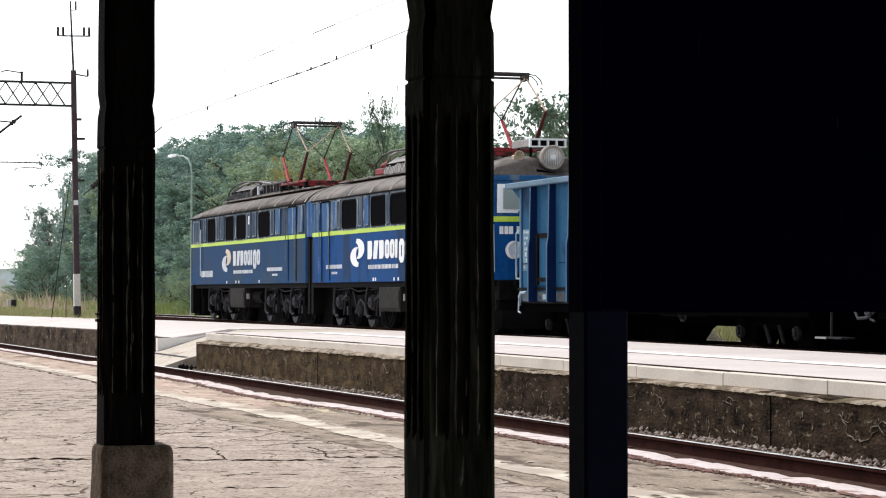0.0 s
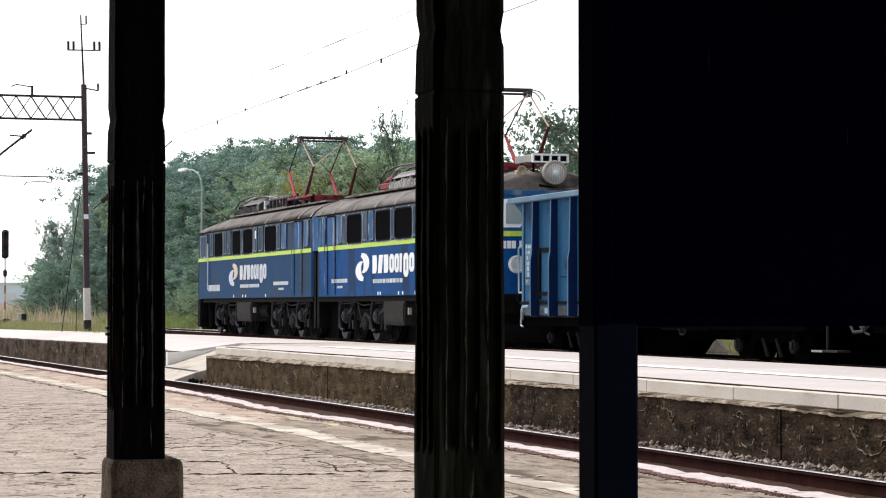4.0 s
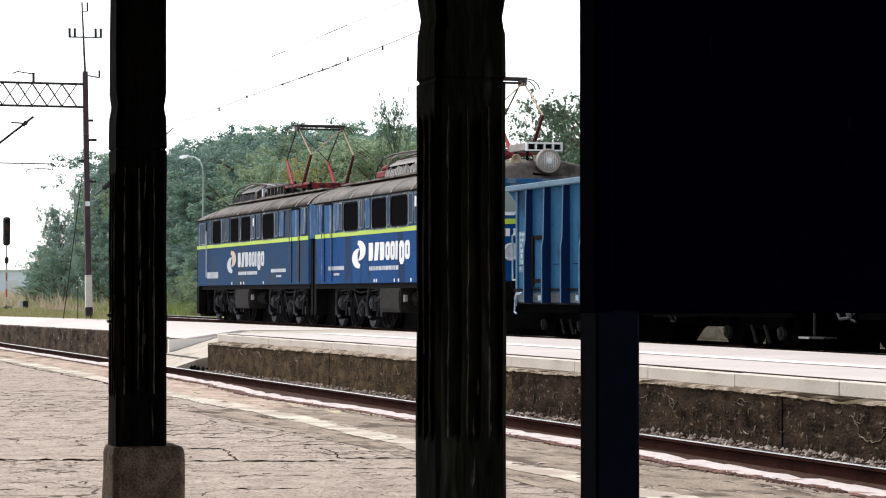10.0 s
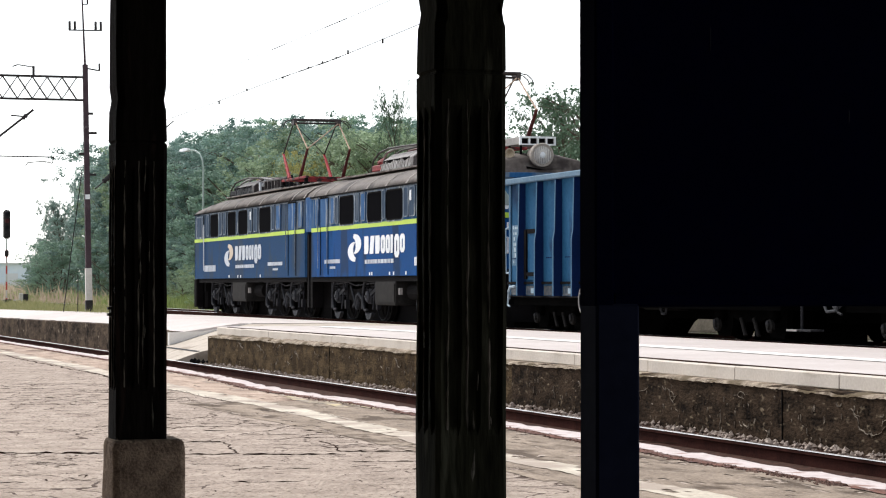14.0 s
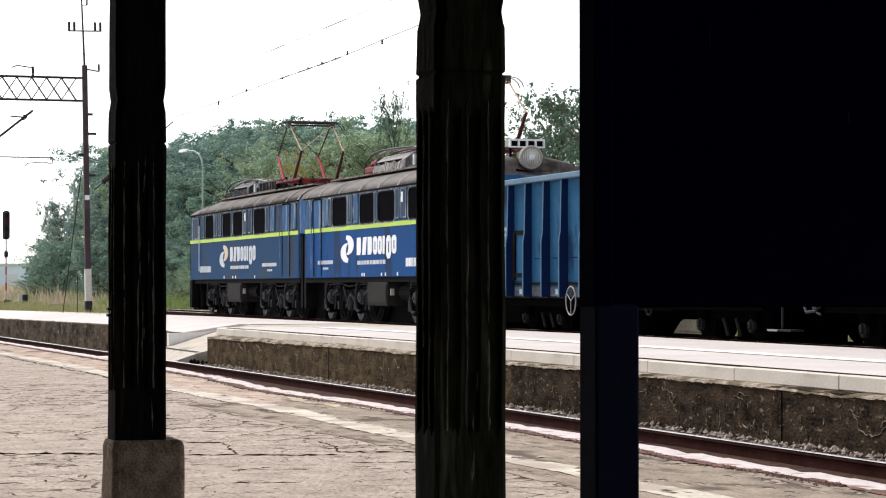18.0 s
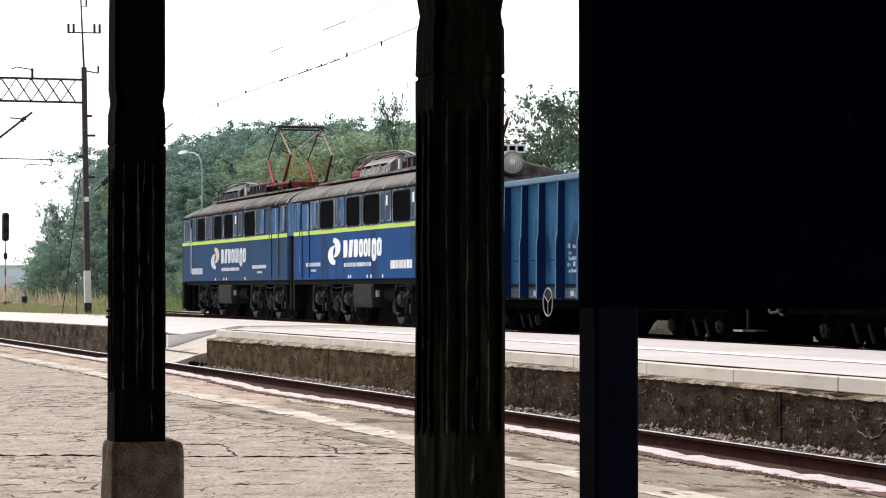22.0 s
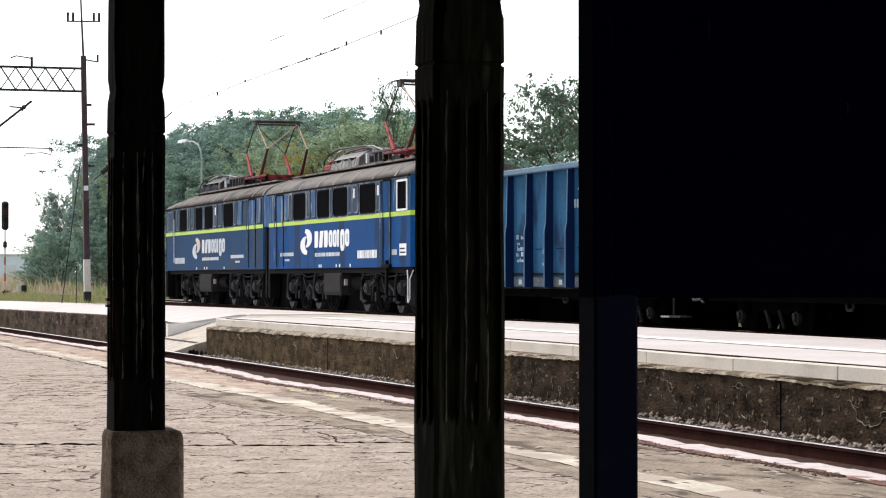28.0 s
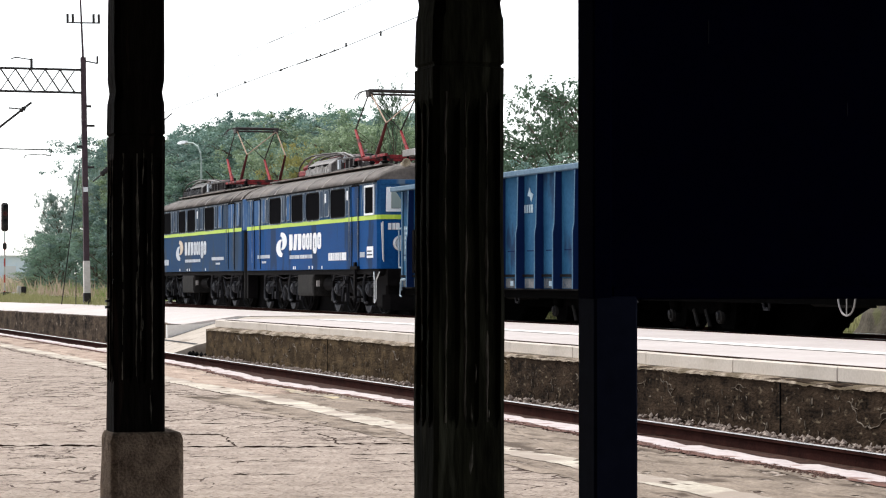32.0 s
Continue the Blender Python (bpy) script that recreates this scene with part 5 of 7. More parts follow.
def hood(parent, x0, x1, material, slat):
    """Resistor housing on the roof: a dirty sheet top over a row of uneven upright slats."""
    g = Geo().loft([[(x, -0.7, 3.8), (x, -0.62, 4.1), (x, -0.4, 4.2), (x, 0.4, 4.2), (x, 0.62, 4.1), (x, 0.7, 3.8)] for x in (x0, x0 + 0.05, x1 - 0.05, x1)])
    h = part("resistor_housing", g, SOOT, parent, "sooty roof resistor housing with pale slats", bevel=0.02)
    part("housing_top", Geo().loft([[(x, -0.68, 4.07 - d), (x, -0.43, 4.215 - d), (x, 0.43, 4.215 - d), (x, 0.68, 4.07 - d), (x, 0.43, 4.235 - d), (x, -0.43, 4.235 - d)] for x, d in ((x0 - 0.08, 0.05), (x0 + 0.15, 0.0), (x1 - 0.2, 0.0), (x1 + 0.05, 0.04))]), material, h, "dirty pale sheet top")
    r = random.Random(int(x0 * 10))
    x = x0 + 0.05
    while x < x1 - 0.1:
        w, low, high = r.uniform(0.05, 0.11), r.uniform(3.72, 3.82), r.uniform(3.98, 4.06)
        for s in (-1, 1):
            part("slat", Geo().loft([[(x, s * 0.7, low), (x + w, s * 0.7, low), (x + w + 0.02, s * 0.66, high), (x + 0.02, s * 0.66, high)], [(x, s * 0.745, low), (x + w, s * 0.745, low), (x + w + 0.02, s * 0.7, high), (x + 0.02, s * 0.7, high)]]), slat, h)
        x += w + r.uniform(0.035, 0.08)
    for i in range(4):
        x = x0 + 0.2 + i * (x1 - x0 - 0.4) / 3
        for s in (-0.5, 0.5):
            part("insulator", Geo().disc((x, s, 3.66), (0, 0, 1), [(0, 0.05), (0.05, 0.09), (0.1, 0.05), (0.15, 0.09), (0.22, 0.05)], 8), SOOT, h)
    part("end_sheet", Geo().loft([[(x, -0.73, 3.76), (x, -0.71, 4.05), (x, -0.45, 4.24), (x, 0.45, 4.24), (x, 0.71, 4.05), (x, 0.73, 3.76)] for x in (x1 - 0.3, x1 + 0.06)]), material, h, "grey sheet end of the housing", bevel=0.02)
    return h


def roof_gear(parent, x0, x1, red):
    """Open frame with isolators and knife switches between the housing and the pantograph."""
    fr = part("switch_frame", Geo().box(x0, x1, -0.62, -0.56, 4.1, 4.15).box(x0, x1, 0.5, 0.56, 4.1, 4.15).box(x0, x1, -0.66, 0.6, 3.8, 3.86), DARKBAR, parent, "dark roof frame with isolators", bevel=0.008)
    r = random.Random(int(x1 * 7))
    n = max(4, int((x1 - x0) / 0.42))
    for i in range(n):
        x = x0 + (i + 0.5) * (x1 - x0) / n + r.uniform(-0.08, 0.08)
        for y0 in (-0.63, 0.49):
            part("post", box(x - 0.03, x + 0.03, y0, y0 + 0.08, 3.82, 4.1), DARKBAR, fr)
        top = r.uniform(4.06, 4.22)
        part("insulator", Geo().disc((x + 0.14, r.choice((-0.42, -0.3, 0.1)), 3.84), (0, 0, 1), [(0, 0.05), (0.04, 0.085), (0.08, 0.05), (0.12, 0.085), (0.16, 0.05), (0.2, 0.085), (top - 3.84, 0.04)], 10), (RED if red else SOOT, DULLTIN, GREASE)[i % 3], fr)
    part("knife_switch", Geo().tube((x0 + 0.5, -0.6, 3.95), (x0 + 0.85, -0.55, 4.2), 0.05, 6).box(x0 + 0.45, x0 + 0.6, -0.68, -0.6, 3.86, 4.12), WHITE_DULL, fr, "pale knife switch")
    part("slanting_bar", Geo().tube((x1 - 0.9, -0.5, 4.0), (x1 - 0.2, -0.45, 4.28), 0.045, 6), DULLTIN, fr)


def roof_arcs(parent, x0, x1, seed):
    """Bundle of bowed cables that rise over the housing and run back along it."""
    r = random.Random(seed)
    for k in range(6):
        y = -0.62 + 0.2 * k
        lift = r.uniform(-0.05, 0.06)
        pts = [(x0 - 1.25 + 0.12 * k, y, 3.7), (x0 - 1.2 + 0.12 * k, y, 3.9), (x0 - 1.0 + 0.12 * k, y, 4.1 + lift), (x0 - 0.55 + 0.1 * k, y * 0.95, 4.28 + lift), (x0 + 0.2, y * 0.9, 4.35 + lift), (0.5 * (x0 + x1), y * 0.9, 4.36 + 0.5 * lift), (x1 + 0.2, y * 0.9, 4.3 + lift), (x1 + 1.1, y * 0.9, 4.2), (x1 + 1.6, y * 0.9, 4.0)]
        part("arched_cable", Geo().path(pts, 0.03 if k % 2 else 0.024, 6), (DARKBAR, DULLTIN, DARKBAR, MAROON, DARKBAR, GREASE)[k], parent, "arched roof cable")


def section(sign, label, low, high, windows, panels, doors, logo, number, small, box_at, white_at, pan_x, hood_x, bogies):
    """One half of the locomotive; its coupled end is at 0, its cab at sign * 15.5."""
    t = thing("locomotive", (0, 0, 0), label, "locomotive", group="locomotive halves")
    f = sign
    tail = 0.85 if sign < 0 else 0.0
    ends = [(0.32, HALF - 0.06, 0), (0.38, HALF, 0), (13.7, HALF, 0), (14.35, HALF, 0), (14.93 + tail, HALF, 0.0), (15.04 + tail, HALF - 0.08, 0.1), (15.18 + tail, HALF - 0.4, 0.16), (15.26 + tail, HALF - 0.9, 0.18)]
    low_rings, up_rings, roof_rings = [], [], []
    for x, w, b in ends:
        c = [(f * px, py, pz) for px, py, pz in cross(x, w, 1.13, 3.79, b)]
        low_rings.append([c[0], c[1], c[12], c[13]])
        up_rings.append([c[1], c[2], c[11], c[12]])
        roof_rings.append(c[2:12])
    # the dome over the cab
    drop = [1, 1, 1, 0.92, 0.66, 0.5, 0.32, 0.2]
    roof_rings = [[(px, py, 3.28 + (pz - 3.28) * d) for px, py, pz in r] for r, d in zip(roof_rings, drop)]
    roof_low = [[(px, py * 1.012, pz + 0.004) for px, py, pz in r] for r in roof_rings]
    part("lower_body", Geo().loft(low_rings), low, t)
    part("upper_body", Geo().loft([[(x, y, z + 0.002) for x, y, z in r] for r in up_rings]), high, t)
    part("roof", Geo().loft(roof_low), ROOF, t, "sooty grey-brown curved roof", smooth=True)
    seams = Geo()
    for x in (0.5, 1.9, 4.0, 6.0, 7.75, 9.5, 11.6, 13.6):
        c = [(f * x, y * 1.02, z + 0.012) for _, y, z in cross(x, HALF, 1.13, 3.79, 0)[2:12]]
        seams.loft([c, [(px + 0.15, py, pz) for px, py, pz in c]], caps=False, closed=False)
    tagged(part("roof_seams", seams, ROOFBAND, t, "paler worn roof straps"), kind="stuff")
    part("cornice", Geo().box(min(f * 0.4, f * 14.8), max(f * 0.4, f * 14.8), side - 0.01, side - 0.002, 3.215, 3.248), OUTLINE, t, "faded pale strip under the gutter")
    part("gutter", Geo().box(min(f * 0.35, f * (14.95 + tail)), max(f * 0.35, f * (14.95 + tail)), side - 0.045, side - 0.004, 3.25, 3.285), SOOT, t)
    part("stripe", Geo().box(min(f * 0.4, f * (14.95 + tail)), max(f * 0.4, f * (14.95 + tail)), side - 0.008, side - 0.001, 2.335, 2.445), LIME, t, "lime green stripe below the windows")
    part("stripe", Geo().loft([[(f * (14.96 + tail + a), -(HALF + 0.01 - b), z) for z in (2.335, 2.445)] for a, b in ((-0.02, 0), (0.1, 0.07), (0.245, 0.39), (0.325, 0.89), (0.33, 1.5), (0.325, 2.13), (0.245, 2.63), (0.1, 2.95))], caps=False, closed=False), LIME, t, "lime green stripe round the cab")
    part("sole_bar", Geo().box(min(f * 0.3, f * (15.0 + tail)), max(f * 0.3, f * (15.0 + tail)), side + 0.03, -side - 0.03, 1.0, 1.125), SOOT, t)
    for x0, x1, z0, z1 in windows:
        window(t, x0, x1, z0, z1, SOOT)
    for x0, x1, z0, z1, m in panels:
        vent(t, x0, x1, z0, z1, m)
    for x0, x1, m in doors:
        d = part("door", Geo().box(x0, x1, side - 0.014, side - 0.002, 2.46, 3.2), m, t, bevel=0.004)
        part("door_edge", Geo().box(x0 - 0.02, x0, side - 0.018, side - 0.003, 1.18, 3.22).box(x1, x1 + 0.02, side - 0.018, side - 0.003, 1.18, 3.22).box(x0 - 0.03, x1 + 0.03, side - 0.02, side - 0.003, 3.2, 3.24), SOOT, d)
        for xh in (x0 - 0.09, x1 + 0.09):
            part("handrail", Geo().tube((xh, side - 0.06, 1.35), (xh, side - 0.06, 2.9), 0.012, 6), OUTLINE, d)
    # emblem and lettering as plain shapes
    lx, lw, wm, gm = logo
    e = part("emblem", swoosh(lx, 1.5, 1.3, 0.7, False), wm, t, "white two-bladed emblem")
    part("emblem_blade", swoosh(lx, 1.5, 1.3, 0.7, True), gm, e)
    wordmark(t, lx + 1.6, 1.07 * lw, 1.68, 2.12, wm, "white plain shapes of the operator's name")
    lettering(t, lx + 1.65, 0.75 * lw, 1.44, 1.54, WHITE_DULL, 9, "small white bars under the name", 5)
    lettering(t, number[0], number[1], 1.36, 1.56, wm, 8, "white bars of the vehicle number", 6)
    lettering(t, small[0], small[1], 1.48, 1.58, WHITE_DULL, 12, "small white bars", 7)
    lettering(t, small[0] + 0.35 * small[1], 0.35 * small[1], 1.34, 1.4, WHITE_DULL, 4, "small white bars", 8)
    marks = Geo()
    for x in white_at:
        marks.box(x, x + 0.09, side - 0.012, side - 0.003, 1.15, 1.23)
    tagged(part("jacking_marks", marks, WHITE, t, "small white marks on the lower edge"), kind="stuff")
    for x0, x1 in box_at:
        bx = part("battery_box", Geo().box(x0, x1, side + 0.02, side + 0.6, 0.42, 1.0), DIM, t, "grey battery box under the frame", bevel=0.02)
        part("box_lid", Geo().box(x0 + 0.06, x1 - 0.06, side + 0.004, side + 0.022, 0.5, 0.94), DIM, bx)
        part("gauge", Geo().box(x1 + 0.28, x1 + 0.34, side + 0.02, side + 0.1, 0.68, 0.84), DULLTIN, bx, "small white plate")
        part("air_tank", Geo().tube((x1 + 0.5, side + 0.35, 0.75), (x1 + 1.5, side + 0.35, 0.75), 0.2, 12), SOOT, bx)
    # Solid black block added to stand for the shade under the locomotive.
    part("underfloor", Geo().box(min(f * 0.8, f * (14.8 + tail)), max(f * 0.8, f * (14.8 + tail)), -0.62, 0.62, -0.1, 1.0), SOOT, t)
    rings = []
    for xc in bogies:
        bogie(t, xc, 3.05)
        rings += [wheelset(t, xc - 1.525, 0.625), wheelset(t, xc + 1.525, 0.625)]
    hood(t, hood_x[0], hood_x[1], TINTOP if sign > 0 else DARKBAR, DULLTIN if sign > 0 else FITTING)
    roof_gear(t, hood_x[1] + 0.15, hood_x[2] + 0.9, sign > 0)
    roof_arcs(t, hood_x[0], hood_x[1], 5 + sign)
    part("roof_walkway", Geo().box(min(f * 1, f * 13.4), max(f * 1, f * 13.4), -0.95, -0.62, 3.74, 3.78).box(min(f * 1, f * 13.4), max(f * 1, f * 13.4), 0.62, 0.95, 3.735, 3.765), ROOFBAND, t)
    part("roof_contactor", Geo().box(hood_x[0] - 1.05, hood_x[0] - 0.1, -0.66, 0.3, 3.84, 4.0).disc((hood_x[0] - 0.45, -0.5, 4.0), (0, 0, 1), [(0, 0.16), (0.06, 0.18), (0.12, 0.12), (0.17, 0.05)], 10).box(hood_x[0] - 0.34, hood_x[0] - 0.1, -0.6, 0.2, 4.0, 4.15).tube((hood_x[0] - 0.95, -0.5, 3.7), (hood_x[0] - 0.6, -0.5, 4.0), 0.06, 8), RED_DIRTY if sign > 0 else GREASE, t, "red roof contactor box" if sign > 0 else "sooty roof contactor box", bevel=0.03)
    pantograph(t, pan_x, "red and brown diamond pantograph raised to the wire")
    # buffers and hanging hoses at the cab end
    for y in (-0.875, 0.875):
        part("buffer", Geo().disc((f * (15.1 + tail), y, 1.06), (f, 0, 0), [(0, 0.13), (0.3, 0.13), (0.3, 0.09), (0.48, 0.09), (0.48, 0.24), (0.52, 0.22)], 16), SOOT, t)
    part("buffer_beam", Geo().box(min(f * 14.9, f * (15.2 + tail)), max(f * 14.9, f * (15.2 + tail)), -1.3, 1.3, 0.72, 1.125), SOOT, t)
    part("snow_plough", Geo().loft([[(f * (14.9 + tail), -1.35, z), (f * (15.1 + tail), -1.2, z), (f * (15.35 + tail), 0, z), (f * (15.1 + tail), 1.2, z), (f * (14.9 + tail), 1.35, z)] for z in (0.12, 0.5)]), SOOT, t)
    part("corner_step", Geo().box(min(f * (14.1 + tail), f * (15.0 + tail)), max(f * (14.1 + tail), f * (15.0 + tail)), -1.28, 1.28, 0.16, 1.0), SOOT, t, bevel=0.05)
    part("end_fairing", Geo().box(min(f * 0.012, f * 0.33), max(f * 0.012, f * 0.33), side + 0.012, -side - 0.012, 2.36, 3.3), BLUE_PALE, t, "streaked pale blue end panel")
    top = [[(f * x, y * 0.985, z) for _, y, z in cross(x, HALF, 1.13, 3.79, 0)[2:12]] for x in (0.012, 0.34)]
    part("roof_fairing", Geo().loft(top), ROOF, t)
    part("bellows", Geo().box(min(f * 0.02, f * 0.34), max(f * 0.02, f * 0.34), -0.6, 0.6, 1.2, 2.35), SOOT, t, "black gangway bellows")
    # Black block fills the dark gap between the two halves.
    part("end_pipe", Geo().box(min(f * 0.08, f * 0.3), max(f * 0.08, f * 0.3), side + 0.05, side + 0.35, 0.3, 2.3), SOOT, t)
    return t, rings


DW, DP = (2.46, 3.2), (2.5, 3.22)
loco_a, wheels_a = section(
    1, "blue electric locomotive half with lime stripe and white emblem", BLUE, BLUE_DULL,
    [(3.43, 4.85, *DW), (6.15, 7.5, *DW), (7.86, 9.3, *DW), (10.48, 11.98, *DW)],
    [(0.95, 1.25, *DP, BLUE_PALE), (2.5, 2.95, *DP, BLUE_PALE), (2.98, 3.35, *DP, BLUE_GREY), (5.0, 5.45, *DP, BLUE_GREY), (5.55, 6.0, *DP, BLUE_PALE), (7.52, 7.84, *DP, BLUE_GREY), (9.4, 9.8, *DP, BLUE_GREY), (9.86, 10.36, *DP, BLUE_GREY), (12.05, 12.4, *DP, BLUE_GREY)],
    [(1.4, 2.2, BLUE_PALE), (12.62, 13.28, BLUE)], (4.25, 3.55, WHITE, WHITE), (10.25, 1.85), (1.85, 1.6), [(6.75, 8.55)], (6.3, 6.5, 8.1, 8.45, 9.5), 11.2, (4.5, 7.4, 9.4), (3.9, 11.9))
loco_b, wheels_b = section(
    -1, "dirty blue electric locomotive half with faded emblem", BLUE_WORN, BLUE_GREY,
    [(-13.13, -11.88, *DW), (-10.42, -9.2, *DW), (-8.84, -7.56, *DW), (-5.94, -4.46, *DW)],
    [(-13.7, -13.3, *DP, BLUE_GREY), (-11.7, -11.25, *DP, BLUE_GREY), (-11.1, -10.65, *DP, BLUE_GREY), (-9.15, -8.9, *DP, BLUE_GREY), (-7.4, -6.9, *DP, BLUE_GREY), (-6.7, -6.15, *DP, BLUE_GREY), (-4.3, -3.9, *DP, BLUE_GREY), (-3.75, -3.2, *DP, BLUE_PALE), (-1.05, -0.6, *DP, BLUE_PALE)],
    [(-2.3, -1.4, BLUE_PALE)], (-10.95, 3.55, WHITE_DULL, GOLD), (-14.1, 1.8), (-4.85, 1.85), [(-9.85, -7.9)], (-10.3, -9.0, -8.6, -5.9), -5.1, (-13.0, -10.3, -7.2), (-11.9, -3.9))
for x in (-7.15, 9.95, 12.2):
    part("notice", box(x, x + 0.13, side - 0.04, side - 0.031, 2.88, 3.12), WHITE, loco_a if x > 0 else loco_b, "small white notice")
g = Geo()
for a, b, c, q in ((-15.33, -14.24, 2.45, 2.5), (-15.33, -14.24, 3.14, 3.19), (-15.33, -15.25, 2.5, 3.14), (-14.33, -14.24, 2.5, 3.14)):
    g.box(a, b, side - 0.036, side - 0.03, c, q)
w = part("cab_window", g, OUTLINE, loco_b, "cab side window with worn pale frame")
# Grey-blue pane carries the sky reflected in the glass.
part("pane", box(-15.25, -14.33, side - 0.034, side - 0.0305, 2.5, 3.14), BLUE_GREY, w)
# Sky light on the rounded corner is put in as a paler strip.
part("corner_plate", Geo().loft([[(x, y, 1.2), (x, y, 2.33), (x - 0.008, y + 0.008, 2.33), (x - 0.008, y + 0.008, 1.2)] for x, y in ((-15.73, -1.512), (-15.89, -1.435), (-16.05, -1.1))]), BLUE_PALE, loco_b, "cab corner, paled for sky light")
part("marker_lamp", Geo().disc((-15.97, -1.22, 1.6), (-0.6, -0.8, 0), [(0, 0.12), (0.06, 0.12), (0.06, 0.08), (0.02, 0.02)], 14), FRAME, loco_b, "small pale corner lamp")
part("cab_rail", Geo().tube((-14.05, side - 0.05, 1.4), (-14.05, side - 0.05, 2.9), 0.018, 6), FRAME, loco_b)
part("corner_foot", Geo().box(-16.2, -15.3, -1.32, 1.32, 0.12, 1.0).box(-15.6, -15.2, side - 0.06, side + 0.2, 0.2, 1.12), SOOT, loco_b, "sooty steps under the cab corner", bevel=0.03)
# cab end of the near half: side window, windscreens, roof headlamp, step and yellow-white hose
g = Geo()
for a, b, c, d in ((13.84, 14.73, 2.45, 2.5), (13.84, 14.73, 3.14, 3.19), (13.84, 13.9, 2.5, 3.14), (14.67, 14.73, 2.5, 3.14)):
    g.box(a, b, side - 0.03, side - 0.002, c, d)
w = part("cab_window", g, WHITE, loco_a, "cab side window with white frame")
part("pane", box(13.9, 14.67, side - 0.012, side - 0.004, 2.5, 3.14), WINDOW, w)
for s in (-1, 1):
    def front(u, z, out):
        y = 0.1 + u * 1.22
        x = 15.26 - 0.15 * (max(0, y - 0.6) / 0.72) ** 1.5 - 0.17 * max(0, z - 2.4) + out
        return (x, s * y, z)
    ws = part("windscreen", Geo().loft([[front(u, z, 0.02) for u, z in ((0, 2.52), (1, 2.52), (0.97, 3.12), (0, 3.12))], [front(u, z, 0.05) for u, z in ((0, 2.52), (1, 2.52), (0.97, 3.12), (0, 3.12))]]), WHITE, loco_a, "white-framed windscreen")
    part("pane", Geo().loft([[front(u, z, 0.045) for u, z in ((0.07, 2.6), (0.9, 2.6), (0.88, 3.04), (0.07, 3.04))], [front(u, z, 0.06) for u, z in ((0.07, 2.6), (0.9, 2.6), (0.88, 3.04), (0.07, 3.04))]]), SCREEN, ws)
    part("marker_lamp", Geo().disc((15.2, s * 0.98, 1.75), (1, 0, 0), [(0, 0.19), (0.06, 0.19), (0.1, 0.16), (0.06, 0.12), (0.06, 0.01)], 20), FRAME, loco_a, "round pale front lamp")
fn = Geo()
for a, w in ((-1.27, 0.075), (-1.175, 0.07), (-1.09, 0.08), (-0.93, 0.08)):
    px = 15.215 + 0.3 * min(0, a + 1.1) * 1.45 + 0.16 * max(0, min(a, -0.6) + 1.1)
    fn.box(px - 0.02, px + 0.02, a, a + w, 2.08, 2.24)
part("front_number", fn, WHITE, loco_a, "white bars of the number on the cab front")
part("front_ledge", Geo().loft([[(14.98 + a, y, z) for z in (3.2, 3.3)] + [(14.9 + a, y, 3.31), (14.9 + a, y, 3.19)] for y, a in ((-1.44, 0.0), (-1.1, 0.12), (-0.6, 0.19), (0.6, 0.19), (1.1, 0.12), (1.44, 0.0))]), BLUE_DULL, loco_a, "blue ledge above the windscreens")
part("front_rail", Geo().path([(15.12, side + 0.12, 1.3), (15.12, side + 0.1, 2.28)], 0.014, 6), WHITE, loco_a, "white upright handrail on the cab corner")
lamp = part("headlamp", Geo().disc((14.5, -0.08, 3.72), (1, -0.02, -0.06), [(0, 0.1), (0.03, 0.16), (0.4, 0.2), (0.46, 0.25), (0.6, 0.26), (0.63, 0.245), (0.62, 0.2), (0.6, 0.12)], 28), SLEEPER, loco_a, "big round grey roof headlamp")
part("lens", Geo().disc((14.5, -0.08, 3.72), (1, -0.02, -0.06), [(0.6, 0.205), (0.625, 0.19), (0.64, 0.1), (0.645, 0.01)], 24), MASTW, lamp, "ribbed grey headlamp glass")
# A pale disc stands for the glint at the lens centre.
part("reflector", Geo().disc((14.5, -0.08, 3.72), (1, -0.02, -0.06), [(0.63, 0.07), (0.66, 0.06), (0.67, 0.02)], 14), FRAME, lamp)
lr = Geo()
for k in range(9):
    yy = -0.16 + 0.04 * k
    hh = math.sqrt(max(0.0, 0.19 ** 2 - yy ** 2))
    lr.box(15.12, 15.142, -0.1 + yy - 0.006, -0.1 + yy + 0.006, 3.685 - hh, 3.685 + hh)
part("glass_rib", lr, DULLTIN, lamp)
part("lamp_foot", Geo().box(14.55, 14.95, -0.2, 0.05, 3.35, 3.55), SOOT, lamp)
rack = part("roof_box", Geo().loft([[(x, -0.42, z - 0.16), (x, 0.36, z - 0.16), (x, 0.36, z), (x, 0.3, z + 0.012), (x, -0.36, z + 0.012), (x, -0.42, z)] for x, z in ((13.45, 4.11), (14.58, 4.1))]), DULLTIN, loco_a, "pale slotted roof box behind the headlamp", bevel=0.008)
fs = Geo()
fs.box(14.585, 14.66, -0.44, 0.38, 4.07, 4.11).box(14.585, 14.66, -0.44, 0.38, 3.92, 3.95)
for k in range(5):
    yy = -0.44 + k * 0.195
    fs.box(14.585, 14.66, yy, yy + 0.04, 3.95, 4.07)
part("slotted_front", fs, FRAME, rack, "white slotted front plate")
part("slot_backing", box(14.582, 14.6, -0.4, 0.34, 3.94, 4.08), SOOT, rack)
part("rack_leg", Geo().tube((13.7, -0.35, 3.7), (13.7, -0.35, 3.99), 0.03, 6).tube((14.45, -0.35, 3.6), (14.45, -0.35, 3.98), 0.03, 6).tube((14.45, 0.3, 3.6), (14.45, 0.3, 3.98), 0.03, 6), SOOT, rack)
